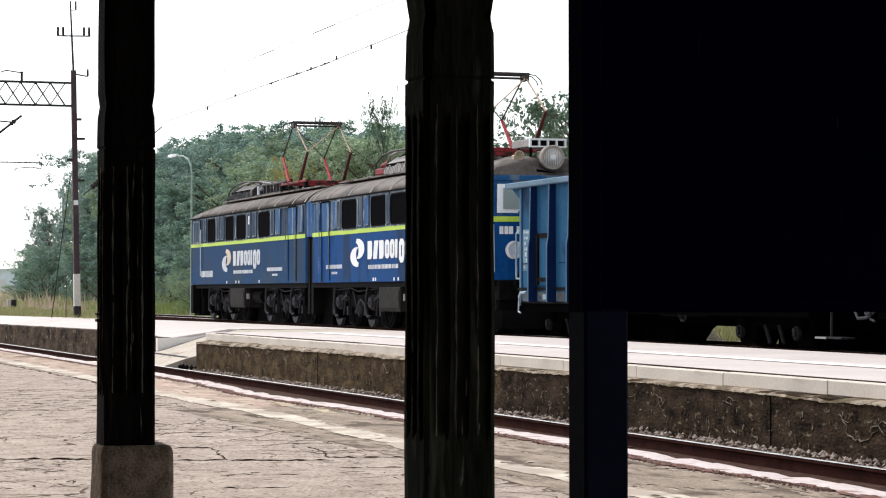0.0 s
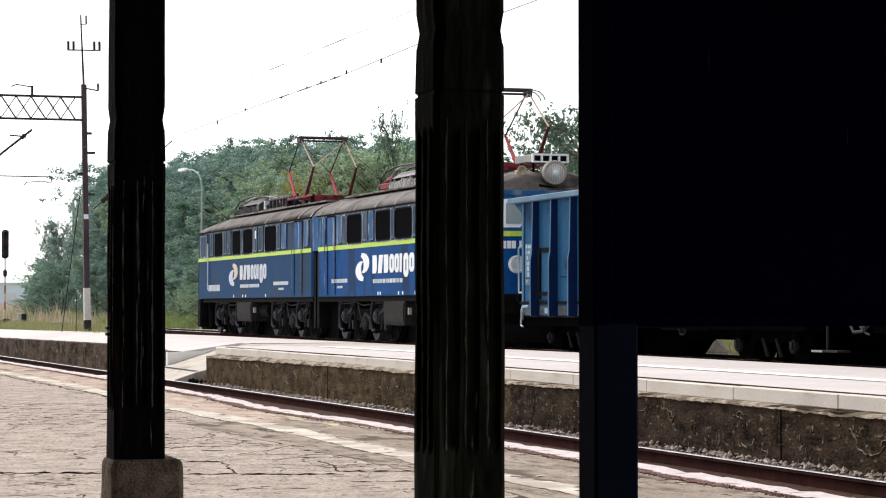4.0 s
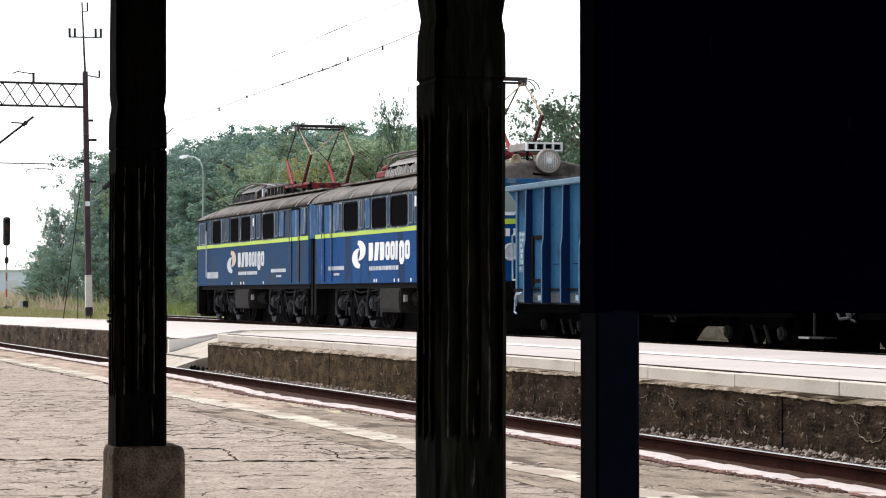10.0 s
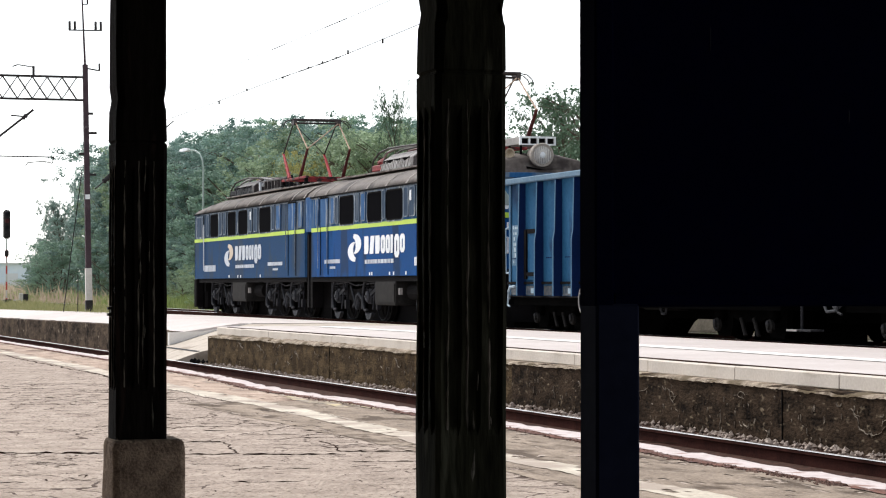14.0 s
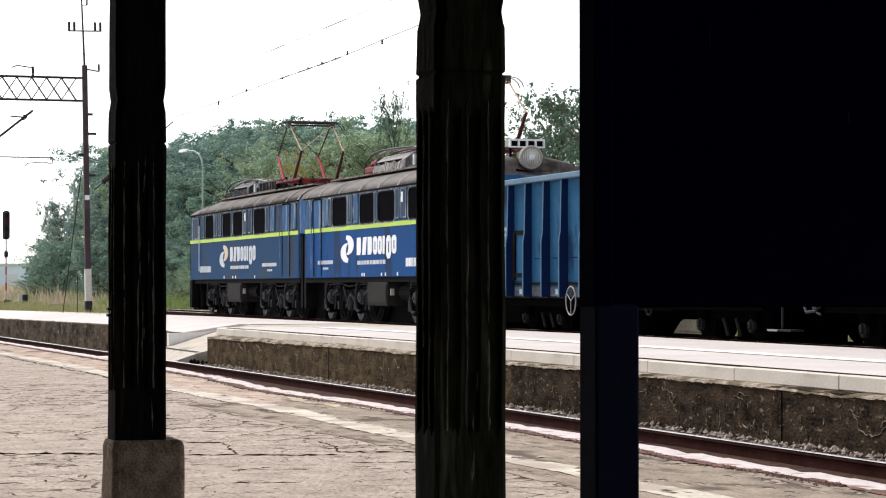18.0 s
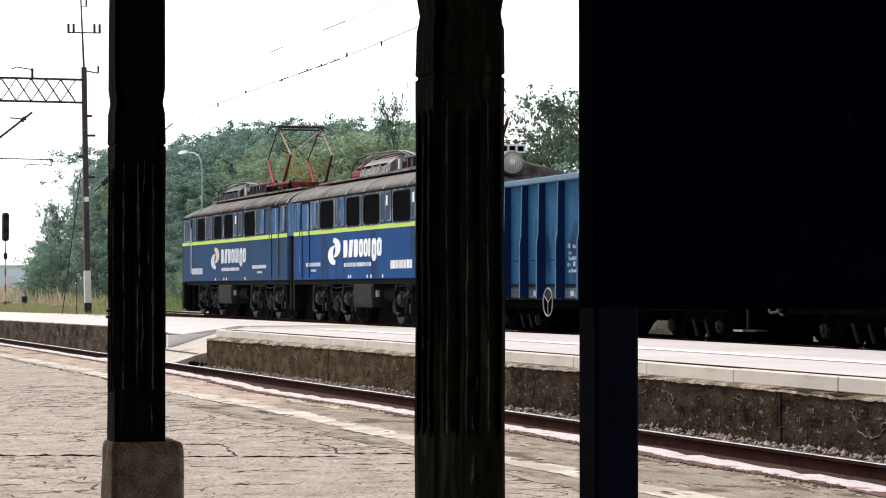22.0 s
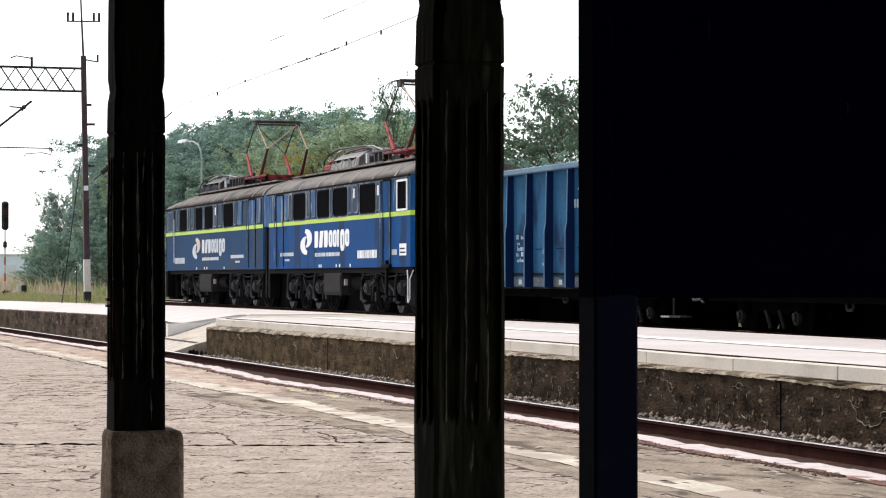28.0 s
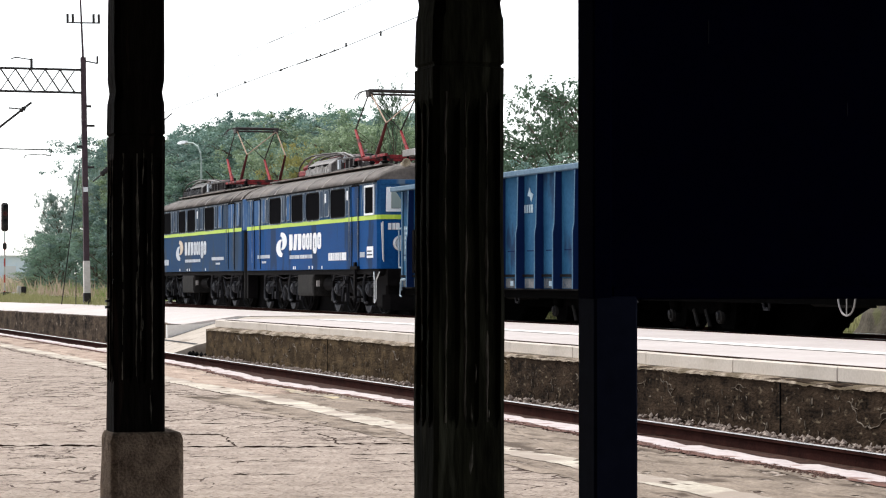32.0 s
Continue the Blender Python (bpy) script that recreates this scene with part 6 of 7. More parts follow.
part("horn", Geo().disc((14.2, -0.66, 3.74), (1, 0.02, 0), [(0, 0.03), (0.25, 0.045), (0.36, 0.1), (0.4, 0.115), (0.405, 0.09), (0.36, 0.06), (0.3, 0.01)], 14).box(14.25, 14.4, -0.7, -0.62, 3.45, 3.72), HORN, loco_a, "tan roof horn")
part("step_post", Geo().box(12.95, 13.08, side - 0.06, side, 0.3, 1.3).box(12.7, 13.35, side - 0.08, side + 0.05, 1.12, 1.2).box(12.75, 13.3, side - 0.1, side + 0.1, 0.4, 0.45), SOOT, loco_a, "black cab steps")
part("air_hose", Geo().path([(14.85, side - 0.05, 1.05), (15.0, side - 0.08, 0.85), (15.0, side - 0.08, 0.4), (15.08, side - 0.1, 0.3), (15.16, side - 0.08, 0.4), (15.16, side - 0.08, 0.85), (15.35, side - 0.05, 1.05)], 0.017, 6), FRAME, loco_a, "white looped air hose")
part("white_plate", box(14.05, 14.62, side - 0.012, side - 0.003, 1.4, 1.68), WHITE, loco_a, "white notice plate with plain bars")
part("notice_bars", box(14.1, 14.55, side - 0.016, side - 0.0125, 1.46, 1.49).box(14.1, 14.5, side - 0.016, side - 0.0125, 1.55, 1.58), POST, loco_a)
lettering(loco_a, 13.4, 0.45, 1.42, 1.55, WHITE_DULL, 5, "small white bars", 9)
part("hand_hold", Geo().path([(15.15, side + 0.1, 1.35), (15.15, side + 0.06, 2.25)], 0.02, 6), FRAME, loco_a)


def gondola(x0, label, wheel_at, mark, gear, valve, platform):
    """A four-axle open wagon, 12.8 m long in the box."""
    t = thing("open_wagon", (0, 0, 0), label, "freight wagon", group="open wagons")
    x1 = x0 + 12.9
    half = 1.42
    y = -half
    top, low = 3.06, 0.69
    shell = Geo()
    for a, b in ((-half, -half + 0.03), (half - 0.03, half)):
        shell.box(x0, x1, a, b, low, top - 0.1)
    shell.box(x0, x0 + 0.03, -half + 0.03, half - 0.03, low, top - 0.1).box(x1 - 0.03, x1, -half + 0.03, half - 0.03, low, top - 0.1)
    part("box_sides", shell, WAGON, t)
    part("floor", box(x0 + 0.03, x1 - 0.03, -half + 0.03, half - 0.03, 1.0, 1.06), SOOT, t)
    rim = Geo()
    for a, b in ((-half - 0.14, -half + 0.05), (half - 0.05, half + 0.14)):
        rim.box(x0 - 0.6, x1 + 0.6, a, b, top - 0.11, top)
    rim.box(x0 - 0.08, x0 + 0.06, -half + 0.05, half - 0.05, top - 0.11, top).box(x1 - 0.06, x1 + 0.08, -half + 0.05, half - 0.05, top - 0.11, top)
    for xe, s in ((x0, -1), (x1, 1)):
        for yy in (-half, half - 0.03):
            part("corner_gusset", Geo().loft([[(xe, yy + q, 2.7), (xe + s * 0.56, yy + q, top - 0.1), (xe, yy + q, top - 0.1)] for q in (0, 0.03)]), WAGON, t)
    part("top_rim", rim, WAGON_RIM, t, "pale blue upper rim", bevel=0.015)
    xs = [x0 + o for o in (-0.12, 0.9, 1.97, 3.05, 4.07, 5.17, 6.36, 7.54, 8.73, 9.87, 10.92, 12.02, 12.87)]
    rg = Geo().loft([[(-0.055 * s, 0, z), (-0.045 * s, -d, z), (0.045 * s, -d, z), (0.055 * s, 0, z)] for z, d, s in ((low, 0.17, 1.0), (1.78, 0.17, 1.0), (1.95, 0.14, 0.9), (top - 0.12, 0.12, 0.85))]).mesh("rib")
    eg = Geo().loft([[(-0.03 * s, -d - 0.001, z), (-0.03 * s, -d - 0.004, z), (0.03 * s, -d - 0.004, z), (0.03 * s, -d - 0.001, z)] for z, d, s in ((low, 0.17, 1.0), (1.78, 0.17, 1.0), (1.95, 0.14, 0.9), (top - 0.12, 0.12, 0.85))]).mesh("rib_flange")
    for s in (-1, 1):
        for x in xs[1:]:
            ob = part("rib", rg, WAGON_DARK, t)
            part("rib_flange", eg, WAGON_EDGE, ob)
            ob.matrix_basis = pose(x, s * half, 0, 0, 0, 0 if s < 0 else 180)
    sill = Geo()
    sill.box(x0 - 0.05, x1 + 0.05, -half - 0.03, -half + 0.06, 0.66, 0.69).box(x0 - 0.05, x1 + 0.05, half - 0.06, half + 0.03, 0.66, 0.69)
    part("side_sill", sill, SOOT, t)
    for i in range(12):
        a, b = xs[i] + 0.12, xs[i + 1] - 0.12
        part("lower_flap", box(a, b, y - 0.016, y - 0.002, 0.7, 0.89), WAGON_FLAP, t, bevel=0.004)
        part("stamp", box(a + 0.3, a + 0.48, y - 0.02, y - 0.0165, 0.74, 0.84), WAGON_TEXT, t, "faded plain stamp") if i % 2 else None
        part("crease", box(a + 0.1, b - 0.15, y - 0.008, y - 0.002, 1.43, 1.45), WAGON_DARK, t)
        part("seam", box(a - 0.05, b + 0.05, y - 0.05, y - 0.002, 0.92, 0.97), SOOT, t)
    # lettering as plain bars in some bays, and a small emblem
    r = random.Random(int(x0))
    for a, b, zs, rows in mark:
        g = Geo()
        for k in range(rows):
            z = zs - 0.115 * k
            x = x0 + a + r.uniform(0, 0.12)
            end = x0 + b - r.uniform(0, 0.35) * (b - a)
            while x < end - 0.05:
                w = r.uniform(0.03, 0.13)
                if r.random() < 0.7:
                    g.box(x, min(x + w, end), y - 0.01, y - 0.002, z, z + r.choice((0.05, 0.07, 0.09)))
                x += w + r.uniform(0.02, 0.05)
        tagged(part("lettering", g, WAGON_TEXT, t, "small pale bars of wagon data"), kind="stuff")
    door = part("door", Geo().box(xs[1] + 0.16, xs[2] - 0.3, y - 0.03, y - 0.002, 1.0, 2.0), WAGON, t, "side door with dark hinges", bevel=0.01)
    part("hinge", Geo().box(xs[1] + 0.12, xs[2] - 0.1, y - 0.05, y - 0.03, 1.93, 2.02).box(xs[1] + 0.14, xs[1] + 0.26, y - 0.07, y - 0.03, 1.02, 2.0).box(xs[1] + 0.2, xs[2] - 0.2, y - 0.06, y - 0.03, 1.08, 1.16), SOOT, door)
    part("plate", box(xs[11] + 0.4, xs[11] + 0.75, y - 0.014, y - 0.002, 1.5, 1.75), WHITE, t, "white wagon label plate")
    em = part("emblem", Geo().loft([[(x0 + 9.0, yy, 2.54), (x0 + 9.12, yy, 2.7), (x0 + 9.2, yy, 2.6), (x0 + 9.34, yy, 2.56), (x0 + 9.22, yy, 2.42), (x0 + 9.12, yy, 2.52)] for yy in (y - 0.012, y - 0.002)]), WAGON_TEXT, t, "small pale emblem")
    lettering_g = Geo()
    for k in range(4):
        lettering_g.box(x0 + 8.8 + 0.14 * k, x0 + 8.89 + 0.14 * k, y - 0.012, y - 0.002, 2.2, 2.36)
    part("lettering", lettering_g, WAGON_TEXT, em)
    if platform:
        part("end_platform", box(x1 + 0.06, x1 + 1.25, -1.3, 1.3, 0.86, 0.98), UNDERSHADE, t, "brake platform at the wagon end, blackened for shade")
        part("end_step", Geo().box(x1 + 0.45, x1 + 1.2, y - 0.08, y + 0.14, 0.2, 0.23).tube((x1 + 0.7, y + 0.02, 0.23), (x1 + 0.7, y + 0.02, 0.86), 0.022, 6), GREASE, t, "pale hanging end step", bevel=0.004)
        part("step_edge", box(x1 + 0.4, x1 + 0.75, y - 0.1, y - 0.08, 0.2, 0.23), DULLTIN, t)
        part("air_hose", Geo().path([(x1 + 1.3, y + 0.1, 0.8), (x1 + 1.32, y + 0.08, 0.6), (x1 + 1.45, y + 0.06, 0.5), (x1 + 1.75, y + 0.06, 0.52), (x1 + 2.0, y + 0.08, 0.66)], 0.022, 6).disc((x1 + 1.8, y + 0.05, 0.62), (0, -1, 0), [(0, 0.08), (0.04, 0.08), (0.05, 0.02)], 10), FITTING, t, "grey looped air hose")
    v = x0 + valve
    part("brake_valve", Geo().path([(v - 0.3, y + 0.3, 0.7), (v - 0.22, y + 0.28, 0.52), (v, y + 0.28, 0.55), (v + 0.05, y + 0.28, 0.4), (v + 0.22, y + 0.28, 0.4)], 0.025, 6).path([(v + 0.2, y + 0.28, 0.7), (v + 0.24, y + 0.28, 0.42)], 0.022, 6).disc((v + 0.02, y + 0.27, 0.62), (0, -1, 0), [(0, 0.09), (0.05, 0.08), (0.06, 0.02)], 10), FITTING, t, "grey brake valve with bent pipes")
    part("underframe", Geo().box(x0, x1, -0.35, 0.35, 0.75, 1.0).box(x0 - 0.05, x0 + 0.12, -1.35, 1.35, 0.75, 1.0).box(x1 - 0.12, x1 + 0.05, -1.35, 1.35, 0.75, 1.0).box(x0 + 0.1, x1 - 0.1, -half + 0.04, half - 0.04, 0.5, 0.98).box(x0 + 0.1, x1 - 0.1, -0.34, 0.34, 0.3 if platform else 0.5, 0.5), UNDERSHADE, t)
    # Solid blocks added to stand for the shade between the bogies.
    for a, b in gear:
        part("equipment_box", Geo().loft([[(x0 + a, q, -0.1), (x0 + b, q, -0.1), (x0 + b + 0.5, q, 0.22), (x0 + b + 1.7, q, 0.6), (x0 + b + 1.9, q, 0.98), (x0 + a - 0.5, q, 0.98)] for q in (-0.3, 0.3)]), UNDERSHADE, t, "black block that stands for shade under the floor", bevel=0.04)
    part("brake_gear", Geo().tube((x0 + 5.2, -0.5, 0.62), (x0 + 6.4, -0.5, 0.62), 0.18, 12).tube((x0 + 3.4, -0.8, 0.6), (x0 + 9.4, -0.8, 0.6), 0.03, 6).box(x0 + 7.2, x0 + 7.6, -1.1, -0.7, 0.45, 0.75), DIM, t)
    part("corner_post", Geo().box(x0 - 0.02, x0 + 0.09, y - 0.03, y - 0.002, 0.69, top - 0.12), WAGON_EDGE, t, "worn blue corner post", bevel=0.008)
    part("step_stirrup", Geo().path([(x0 + 0.08, y - 0.05, 0.62), (x0 + 0.12, y - 0.08, 0.78), (x0 + 0.25, y - 0.1, 0.86), (x0 + 0.55, y - 0.08, 0.88)], 0.026, 6).path([(x0 + 0.12, y - 0.08, 0.78), (x0 + 0.13, y - 0.1, 0.5), (x0 + 0.3, y - 0.12, 0.47)], 0.018, 6), WAGON_TEXT if x0 < 20 else GREASE, t, "pale step stirrup at the wagon end")
    part("end_rail", Geo().path([(x0 - 0.02, y + 0.02, 1.15), (x0 - 0.22, y - 0.02, 1.15), (x0 - 0.24, y - 0.02, 2.05), (x0 - 0.02, y + 0.02, 2.1)], 0.02, 6), WAGON_TEXT, t, "pale hand rail at the wagon end")
    part("data_panel", box(x0 + 0.12, x0 + 0.62, y - 0.006, y - 0.002, 1.3, 2.12), WAGON_RIM, t, "faded pale data panel")
    wheels = []
    for xc in (x0 + 2.0, x0 + 10.97):
        for s in (-1, 1):
            b = Geo()
            rows = [(xc - 1.45, 0.5, 0.66), (xc - 1.03, 0.48, 0.72), (xc - 0.4, 0.3, 0.62), (xc + 0.4, 0.3, 0.62), (xc + 1.03, 0.48, 0.72), (xc + 1.45, 0.5, 0.66)]
            b.loft([[(x, s * 1.0 - 0.06, z0), (x, s * 1.0 + 0.06, z0), (x, s * 1.0 + 0.06, z1), (x, s * 1.0 - 0.06, z1)] for x, z0, z1 in rows])
            for k in (-1.03, 1.03):
                b.disc((xc + k, s * 1.04, 0.46), (0, s, 0), [(0, 0.16), (0.1, 0.16), (0.14, 0.12), (0.15, 0.05)], 14)
                for q in (-0.22, 0.22):
                    b.tube((xc + k + q, s * 1.02, 0.42), (xc + k + q, s * 1.02, 0.66), 0.07, 8)
                b.loft([[(xc + k - q * 0.42, s * 1.0 + d, z), (xc + k + q * 0.36, s * 1.0 + d, z), (xc + k + q * 0.36, s * 1.0 - d, z), (xc + k - q * 0.42, s * 1.0 - d, z)] for z, q, d in ((0.06, 0.62, 0.04), (0.2, 0.9, 0.05), (0.52, 1.0, 0.05))])
            bs = part("bogie_side", b, UNDERSHADE, t)
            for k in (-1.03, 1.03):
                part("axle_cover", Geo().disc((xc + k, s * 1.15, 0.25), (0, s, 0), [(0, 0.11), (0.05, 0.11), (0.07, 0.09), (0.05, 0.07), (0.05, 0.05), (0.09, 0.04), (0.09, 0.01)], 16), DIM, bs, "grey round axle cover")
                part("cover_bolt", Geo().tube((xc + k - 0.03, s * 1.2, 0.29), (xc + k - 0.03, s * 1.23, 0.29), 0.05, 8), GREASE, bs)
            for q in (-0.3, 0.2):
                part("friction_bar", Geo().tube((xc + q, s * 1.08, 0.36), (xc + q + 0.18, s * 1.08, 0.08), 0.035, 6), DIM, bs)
        # Solid block added for the shade inside the bogie.
        part("bolster", box(xc - 1.05, xc + 1.05, -0.5, 0.5, -0.1, 0.98).box(xc - 1.75, xc + 1.75, -0.5, 0.5, 0.42, 0.98), UNDERSHADE, t)
        wheels += [wheelset(t, xc - 1.03, 0.46, material=UNDERSHADE), wheelset(t, xc + 1.03, 0.46, material=UNDERSHADE)]
    for xe, s in ((x0, -1), (x1, 1)):
        for yy in (-0.875, 0.875):
            part("buffer", Geo().disc((xe, yy, 1.06), (s, 0, 0), [(0, 0.12), (0.32, 0.12), (0.32, 0.08), (0.58, 0.08), (0.58, 0.23), (0.62, 0.21)], 16), SOOT, t)
    # hand-brake wheel
    g = Geo()
    pts = [(wheel_at + 0.27 * math.cos(a), y - 0.12, 0.62 + 0.27 * math.sin(a)) for a in [2 * math.pi * i / 24 for i in range(25)]]
    g.path(pts, 0.014, 6)
    for a in (0.5, 2.6, 4.7):
        g.tube((wheel_at, y - 0.12, 0.62), (wheel_at + 0.26 * math.cos(a), y - 0.12, 0.62 + 0.26 * math.sin(a)), 0.009, 5)
    part("brake_wheel", g, DULLTIN, t, "white hand-brake wheel")
    return t, wheels


wagon_1, wheels_1 = gondola(16.9, "blue open freight wagon with vertical ribs and pale rim", 21.5, ((0.14, 0.64, 2.04, 7), (5.4, 6.1, 1.65, 5), (6.9, 7.3, 1.35, 4)), ((3.7, 5.1),), 7.4, True)
wagon_2, wheels_2 = gondola(31.8, "blue open freight wagon with vertical ribs and pale rim", 40.1, ((0.14, 0.64, 2.04, 7), (6.9, 7.3, 1.35, 4)), ((2.9, 4.4),), 4.6, False)


def motions():
    for t_ob, wheels in ((loco_a, wheels_a), (loco_b, wheels_b), (wagon_1, wheels_1), (wagon_2, wheels_2)):
        walk(t_ob, [(t, Matrix.Translation((-d, TRACK_FAR, RAIL_FAR))) for t, d in TRAVEL])
        for w in wheels:
            x, _, r = w.location
            walk(w, [(t, Matrix.Translation((x, 0, r)) @ Matrix.Rotation(-(d - TRAVEL[0][1]) / r, 4, "Y")) for t, d in TRAVEL])


# ---- behind the tracks ----
mast = thing("catenary_mast", pose(-92.0, 14.1, 0.1, 1.05, 0, 0), "dark steel catenary mast with white painted foot", "mast")
part("foot", box(-0.14, 0.14, -0.14, 0.14, -0.25, 0.62), BLACK, mast, "black base of the mast", bevel=0.03)
part("painted_band", box(-0.12, 0.12, -0.12, 0.12, 0.62, 1.85), MASTW, mast, "worn white painted band")
part("pole", Geo().loft([[(-w, -w, z), (w, -w, z), (w, w, z), (-w, w, z)] for z, w in ((1.85, 0.105), (5, 0.1), (9.68, 0.095))]), MAST, mast)
part("plate", box(0.104, 0.112, -0.09, 0.09, 4.5, 4.68), WHITE, mast, "small white plate with a plain bar")
part("spire", Geo().tube((0, 0, 9.6), (0, -0.08, 12.36), 0.045, 8, 0.03), MAST, mast)
part("top_insulator", Geo().tube((0.05, 0.12, 12.0), (0.05, 0.12, 12.34), 0.035, 8).tube((0.02, -0.06, 12.0), (0.05, 0.12, 12.0), 0.02, 6), BLACK, mast)
arm = Geo().tube((0.06, -0.62, 11.0), (0.06, 0.66, 11.0), 0.03, 6)
for y in (-0.58, -0.38, 0.42, 0.62):
    arm.tube((0.06, y, 10.98), (0.06, y, 11.34), 0.05, 8)
part("insulator_arm", arm, BLACK, mast, "cross-arm with four black insulators")
part("bracket", Geo().tube((0, 0.1, 9.53), (0, 0.55, 9.45), 0.03, 6).tube((0, 0.55, 9.45), (0, 0.55, 9.73), 0.04, 8), BLACK, mast)
for z, y in ((7.75, 0.28), (7.0, 0.4), (6.2, -0.3), (5.4, 0.35)):
    part("clamp", Geo().box(-0.06, 0.06, min(0, y), max(0, y), z, z + 0.09), BLACK, mast)

beam = thing("catenary_portal", (-92.0, 13.95, 0.43), "dark lattice portal beam across the tracks", "portal beam")
for z in (7.98, 8.86):
    for x in (-0.09, 0.09):
        part("chord", box(x - 0.035, x + 0.035, -14.0, -0.1, z - 0.035, z + 0.035), BLACK, beam)
k = 24
for i in range(k):
    y0, y1 = -0.35 - i * 0.565, -0.35 - (i + 1) * 0.565
    for x in (-0.09, 0.09):
        part("lattice", Geo().tube((x, y0, 8.0), (x, y1, 8.84), 0.018, 4).tube((x, y0, 8.84), (x, y1, 8.0), 0.018, 4), BLACK, beam)
part("stub", Geo().tube((0, -2.0, 8.88), (0, -2.0, 9.25), 0.05, 8).path([(0, -2.0, 9.2), (0, -2.6, 9.28), (0, -2.8, 9.2)], 0.025, 5), BLACK, beam)
part("cantilever", Geo().tube((0, -5.0, 5.14), (0.0, -2.0, 7.57), 0.045, 8).tube((0, -2.3, 7.3), (0, -2.85, 7.34), 0.03, 6).disc((0, -2.42, 7.22), (0, 0.75, 0.65), [(0, 0.05), (0.05, 0.1), (0.1, 0.06), (0.15, 0.1), (0.25, 0.05)], 8), BLACK, beam, "slanting cantilever tube")
part("registration_arm", Geo().tube((0, -5.2, 5.79), (0, -1.22, 5.77), 0.025, 6).path([(0, -1.22, 5.8), (0, -1.27, 5.53), (0, -1.6, 5.6), (0, -2.2, 5.55), (0, -2.3, 5.43)], 0.02, 5), BLACK, beam, "thin registration arm")
part("far_leg", Geo().loft([[(-w, -14.2 - w, z), (w, -14.2 - w, z), (w, -14.2 + w, z), (-w, -14.2 + w, z)] for z, w in ((-0.9, 0.2), (9.2, 0.14))]), MAST, beam)
stay = thing("mast_stay", (-92.0, 14.0, 0.1), "thin dark guy rods of the mast", "guy rod")
part("rod", Geo().tube((0.3, -0.95, 0.0), (0.1, -0.2, 5.6), 0.02, 6), BLACK, stay)
part("rod", Geo().tube((0.3, -0.38, 0.0), (0.3, -0.38, 1.6), 0.018, 6), BLACK, stay)
part("rod", Geo().tube((0.2, 0.3, 4.9), (-6.0, 4.5, 8.0), 0.03, 6), BLACK, stay)
ins = Geo()
for i in range(5):
    ins.disc((0.2 - 6.2 * (0.1 + 0.03 * i), 0.3 + 4.2 * (0.1 + 0.03 * i), 4.9 + 3.1 * (0.1 + 0.03 * i)), (-6.2, 4.2, 3.1), [(0, 0.04), (0.06, 0.11), (0.12, 0.04)], 8)
part("insulator", ins, BLACK, stay)


def wire(name, y, z, x0, x1, r, label):
    t = thing(name, (x0, y, z), label, "overhead wire")
    part("cable", Geo().path([((x1 - x0) * i / 40, 0, 0) for i in range(41)], r, 5), BLACK, t)
    return t


wire("contact_wire", 17.17, RAIL_FAR + 5.82, -330, 20, 0.004, "thin contact wire over the far track")
def droop(d):
    """The messenger's sag, shaped to follow its line in the camera's view."""
    return eased(d, ((56, 0.0), (67, -0.11), (75, -0.09), (83, -0.12), (110, -0.09), (150, 0.0)))


messenger = thing("messenger_wire", (0, 17.17, EYE + 6.62), "thin slack messenger wire over the far track", "overhead wire")
part("cable", Geo().path([(-d, 0, droop(d)) for d in [330 - 4 * i for i in range(83)] + [-20]], 0.011, 5), BLACK, messenger)
for d, h, s in ((105, 0.05, 0.03), (82.4, -0.12, 0.03), (77.9, 0.06, 0.036), (72.7, -0.05, 0.03), (69.4, 0.05, 0.03), (67.7, 0.06, 0.03), (66.1, 0.04, 0.03), (64.8, 0.1, 0.03), (61.2, -0.11, 0.03)):
    part("clip", Geo().tube((-d, 0, droop(d) + (0.02 if h < 0 else -0.02)), (-d, 0, droop(d) + h), s, 6), BLACK, messenger)
# Added thick runs where glare leaves the wire showing dark.
for d0, d1 in ((73.0, 71.8), (70.6, 68.9), (68.3, 67.0), (66.6, 65.6)):
    part("clamp", Geo().tube((-d0, 0, droop(d0)), (-d1, 0, droop(d1)), 0.019, 6), BLACK, messenger, "thickened run of wire, added where glare leaves it dark")
near_wire = wire("contact_wire", 8.99, EYE + 3.94, -330, 20, 0.004, "thin contact wire over the near track")
# Added thicker pieces for stretches that glare doesn't wash out.
for d0, d1 in ((38.9, 37.9), (35.3, 34.0)):
    part("sleeve", Geo().tube((330 - d0, 0, 0), (330 - d1, 0, 0), 0.007, 6), BLACK, near_wire, "thicker piece of wire, added where glare spares it")

lamp_post = thing("street_lamp", (-102.2, 20.6, 0.15), "grey-green curved street lamp behind the train", "street lamp")
part("pole", Geo().tube((0, 0, 0), (0, 0, 6.2), 0.055, 10, 0.04), LAMPG, lamp_post)
curve = [(0, 0, 6.2), (-0.06, -0.02, 6.55), (-0.3, -0.08, 6.85), (-0.8, -0.2, 7.03), (-1.5, -0.38, 7.08)]
part("arm", Geo().path(curve, 0.035, 8), LAMPG, lamp_post)
part("lamp_head", Geo().loft([[(x, y - w, 7.1 - h), (x, y + w, 7.1 - h), (x, y + w * 0.6, 7.1 + h), (x, y - w * 0.6, 7.1 + h)] for x, y, w, h in ((-1.4, -0.36, 0.08, 0.05), (-1.7, -0.43, 0.16, 0.08), (-2.1, -0.53, 0.14, 0.05))]), FRAME, lamp_post, "pale lamp head")

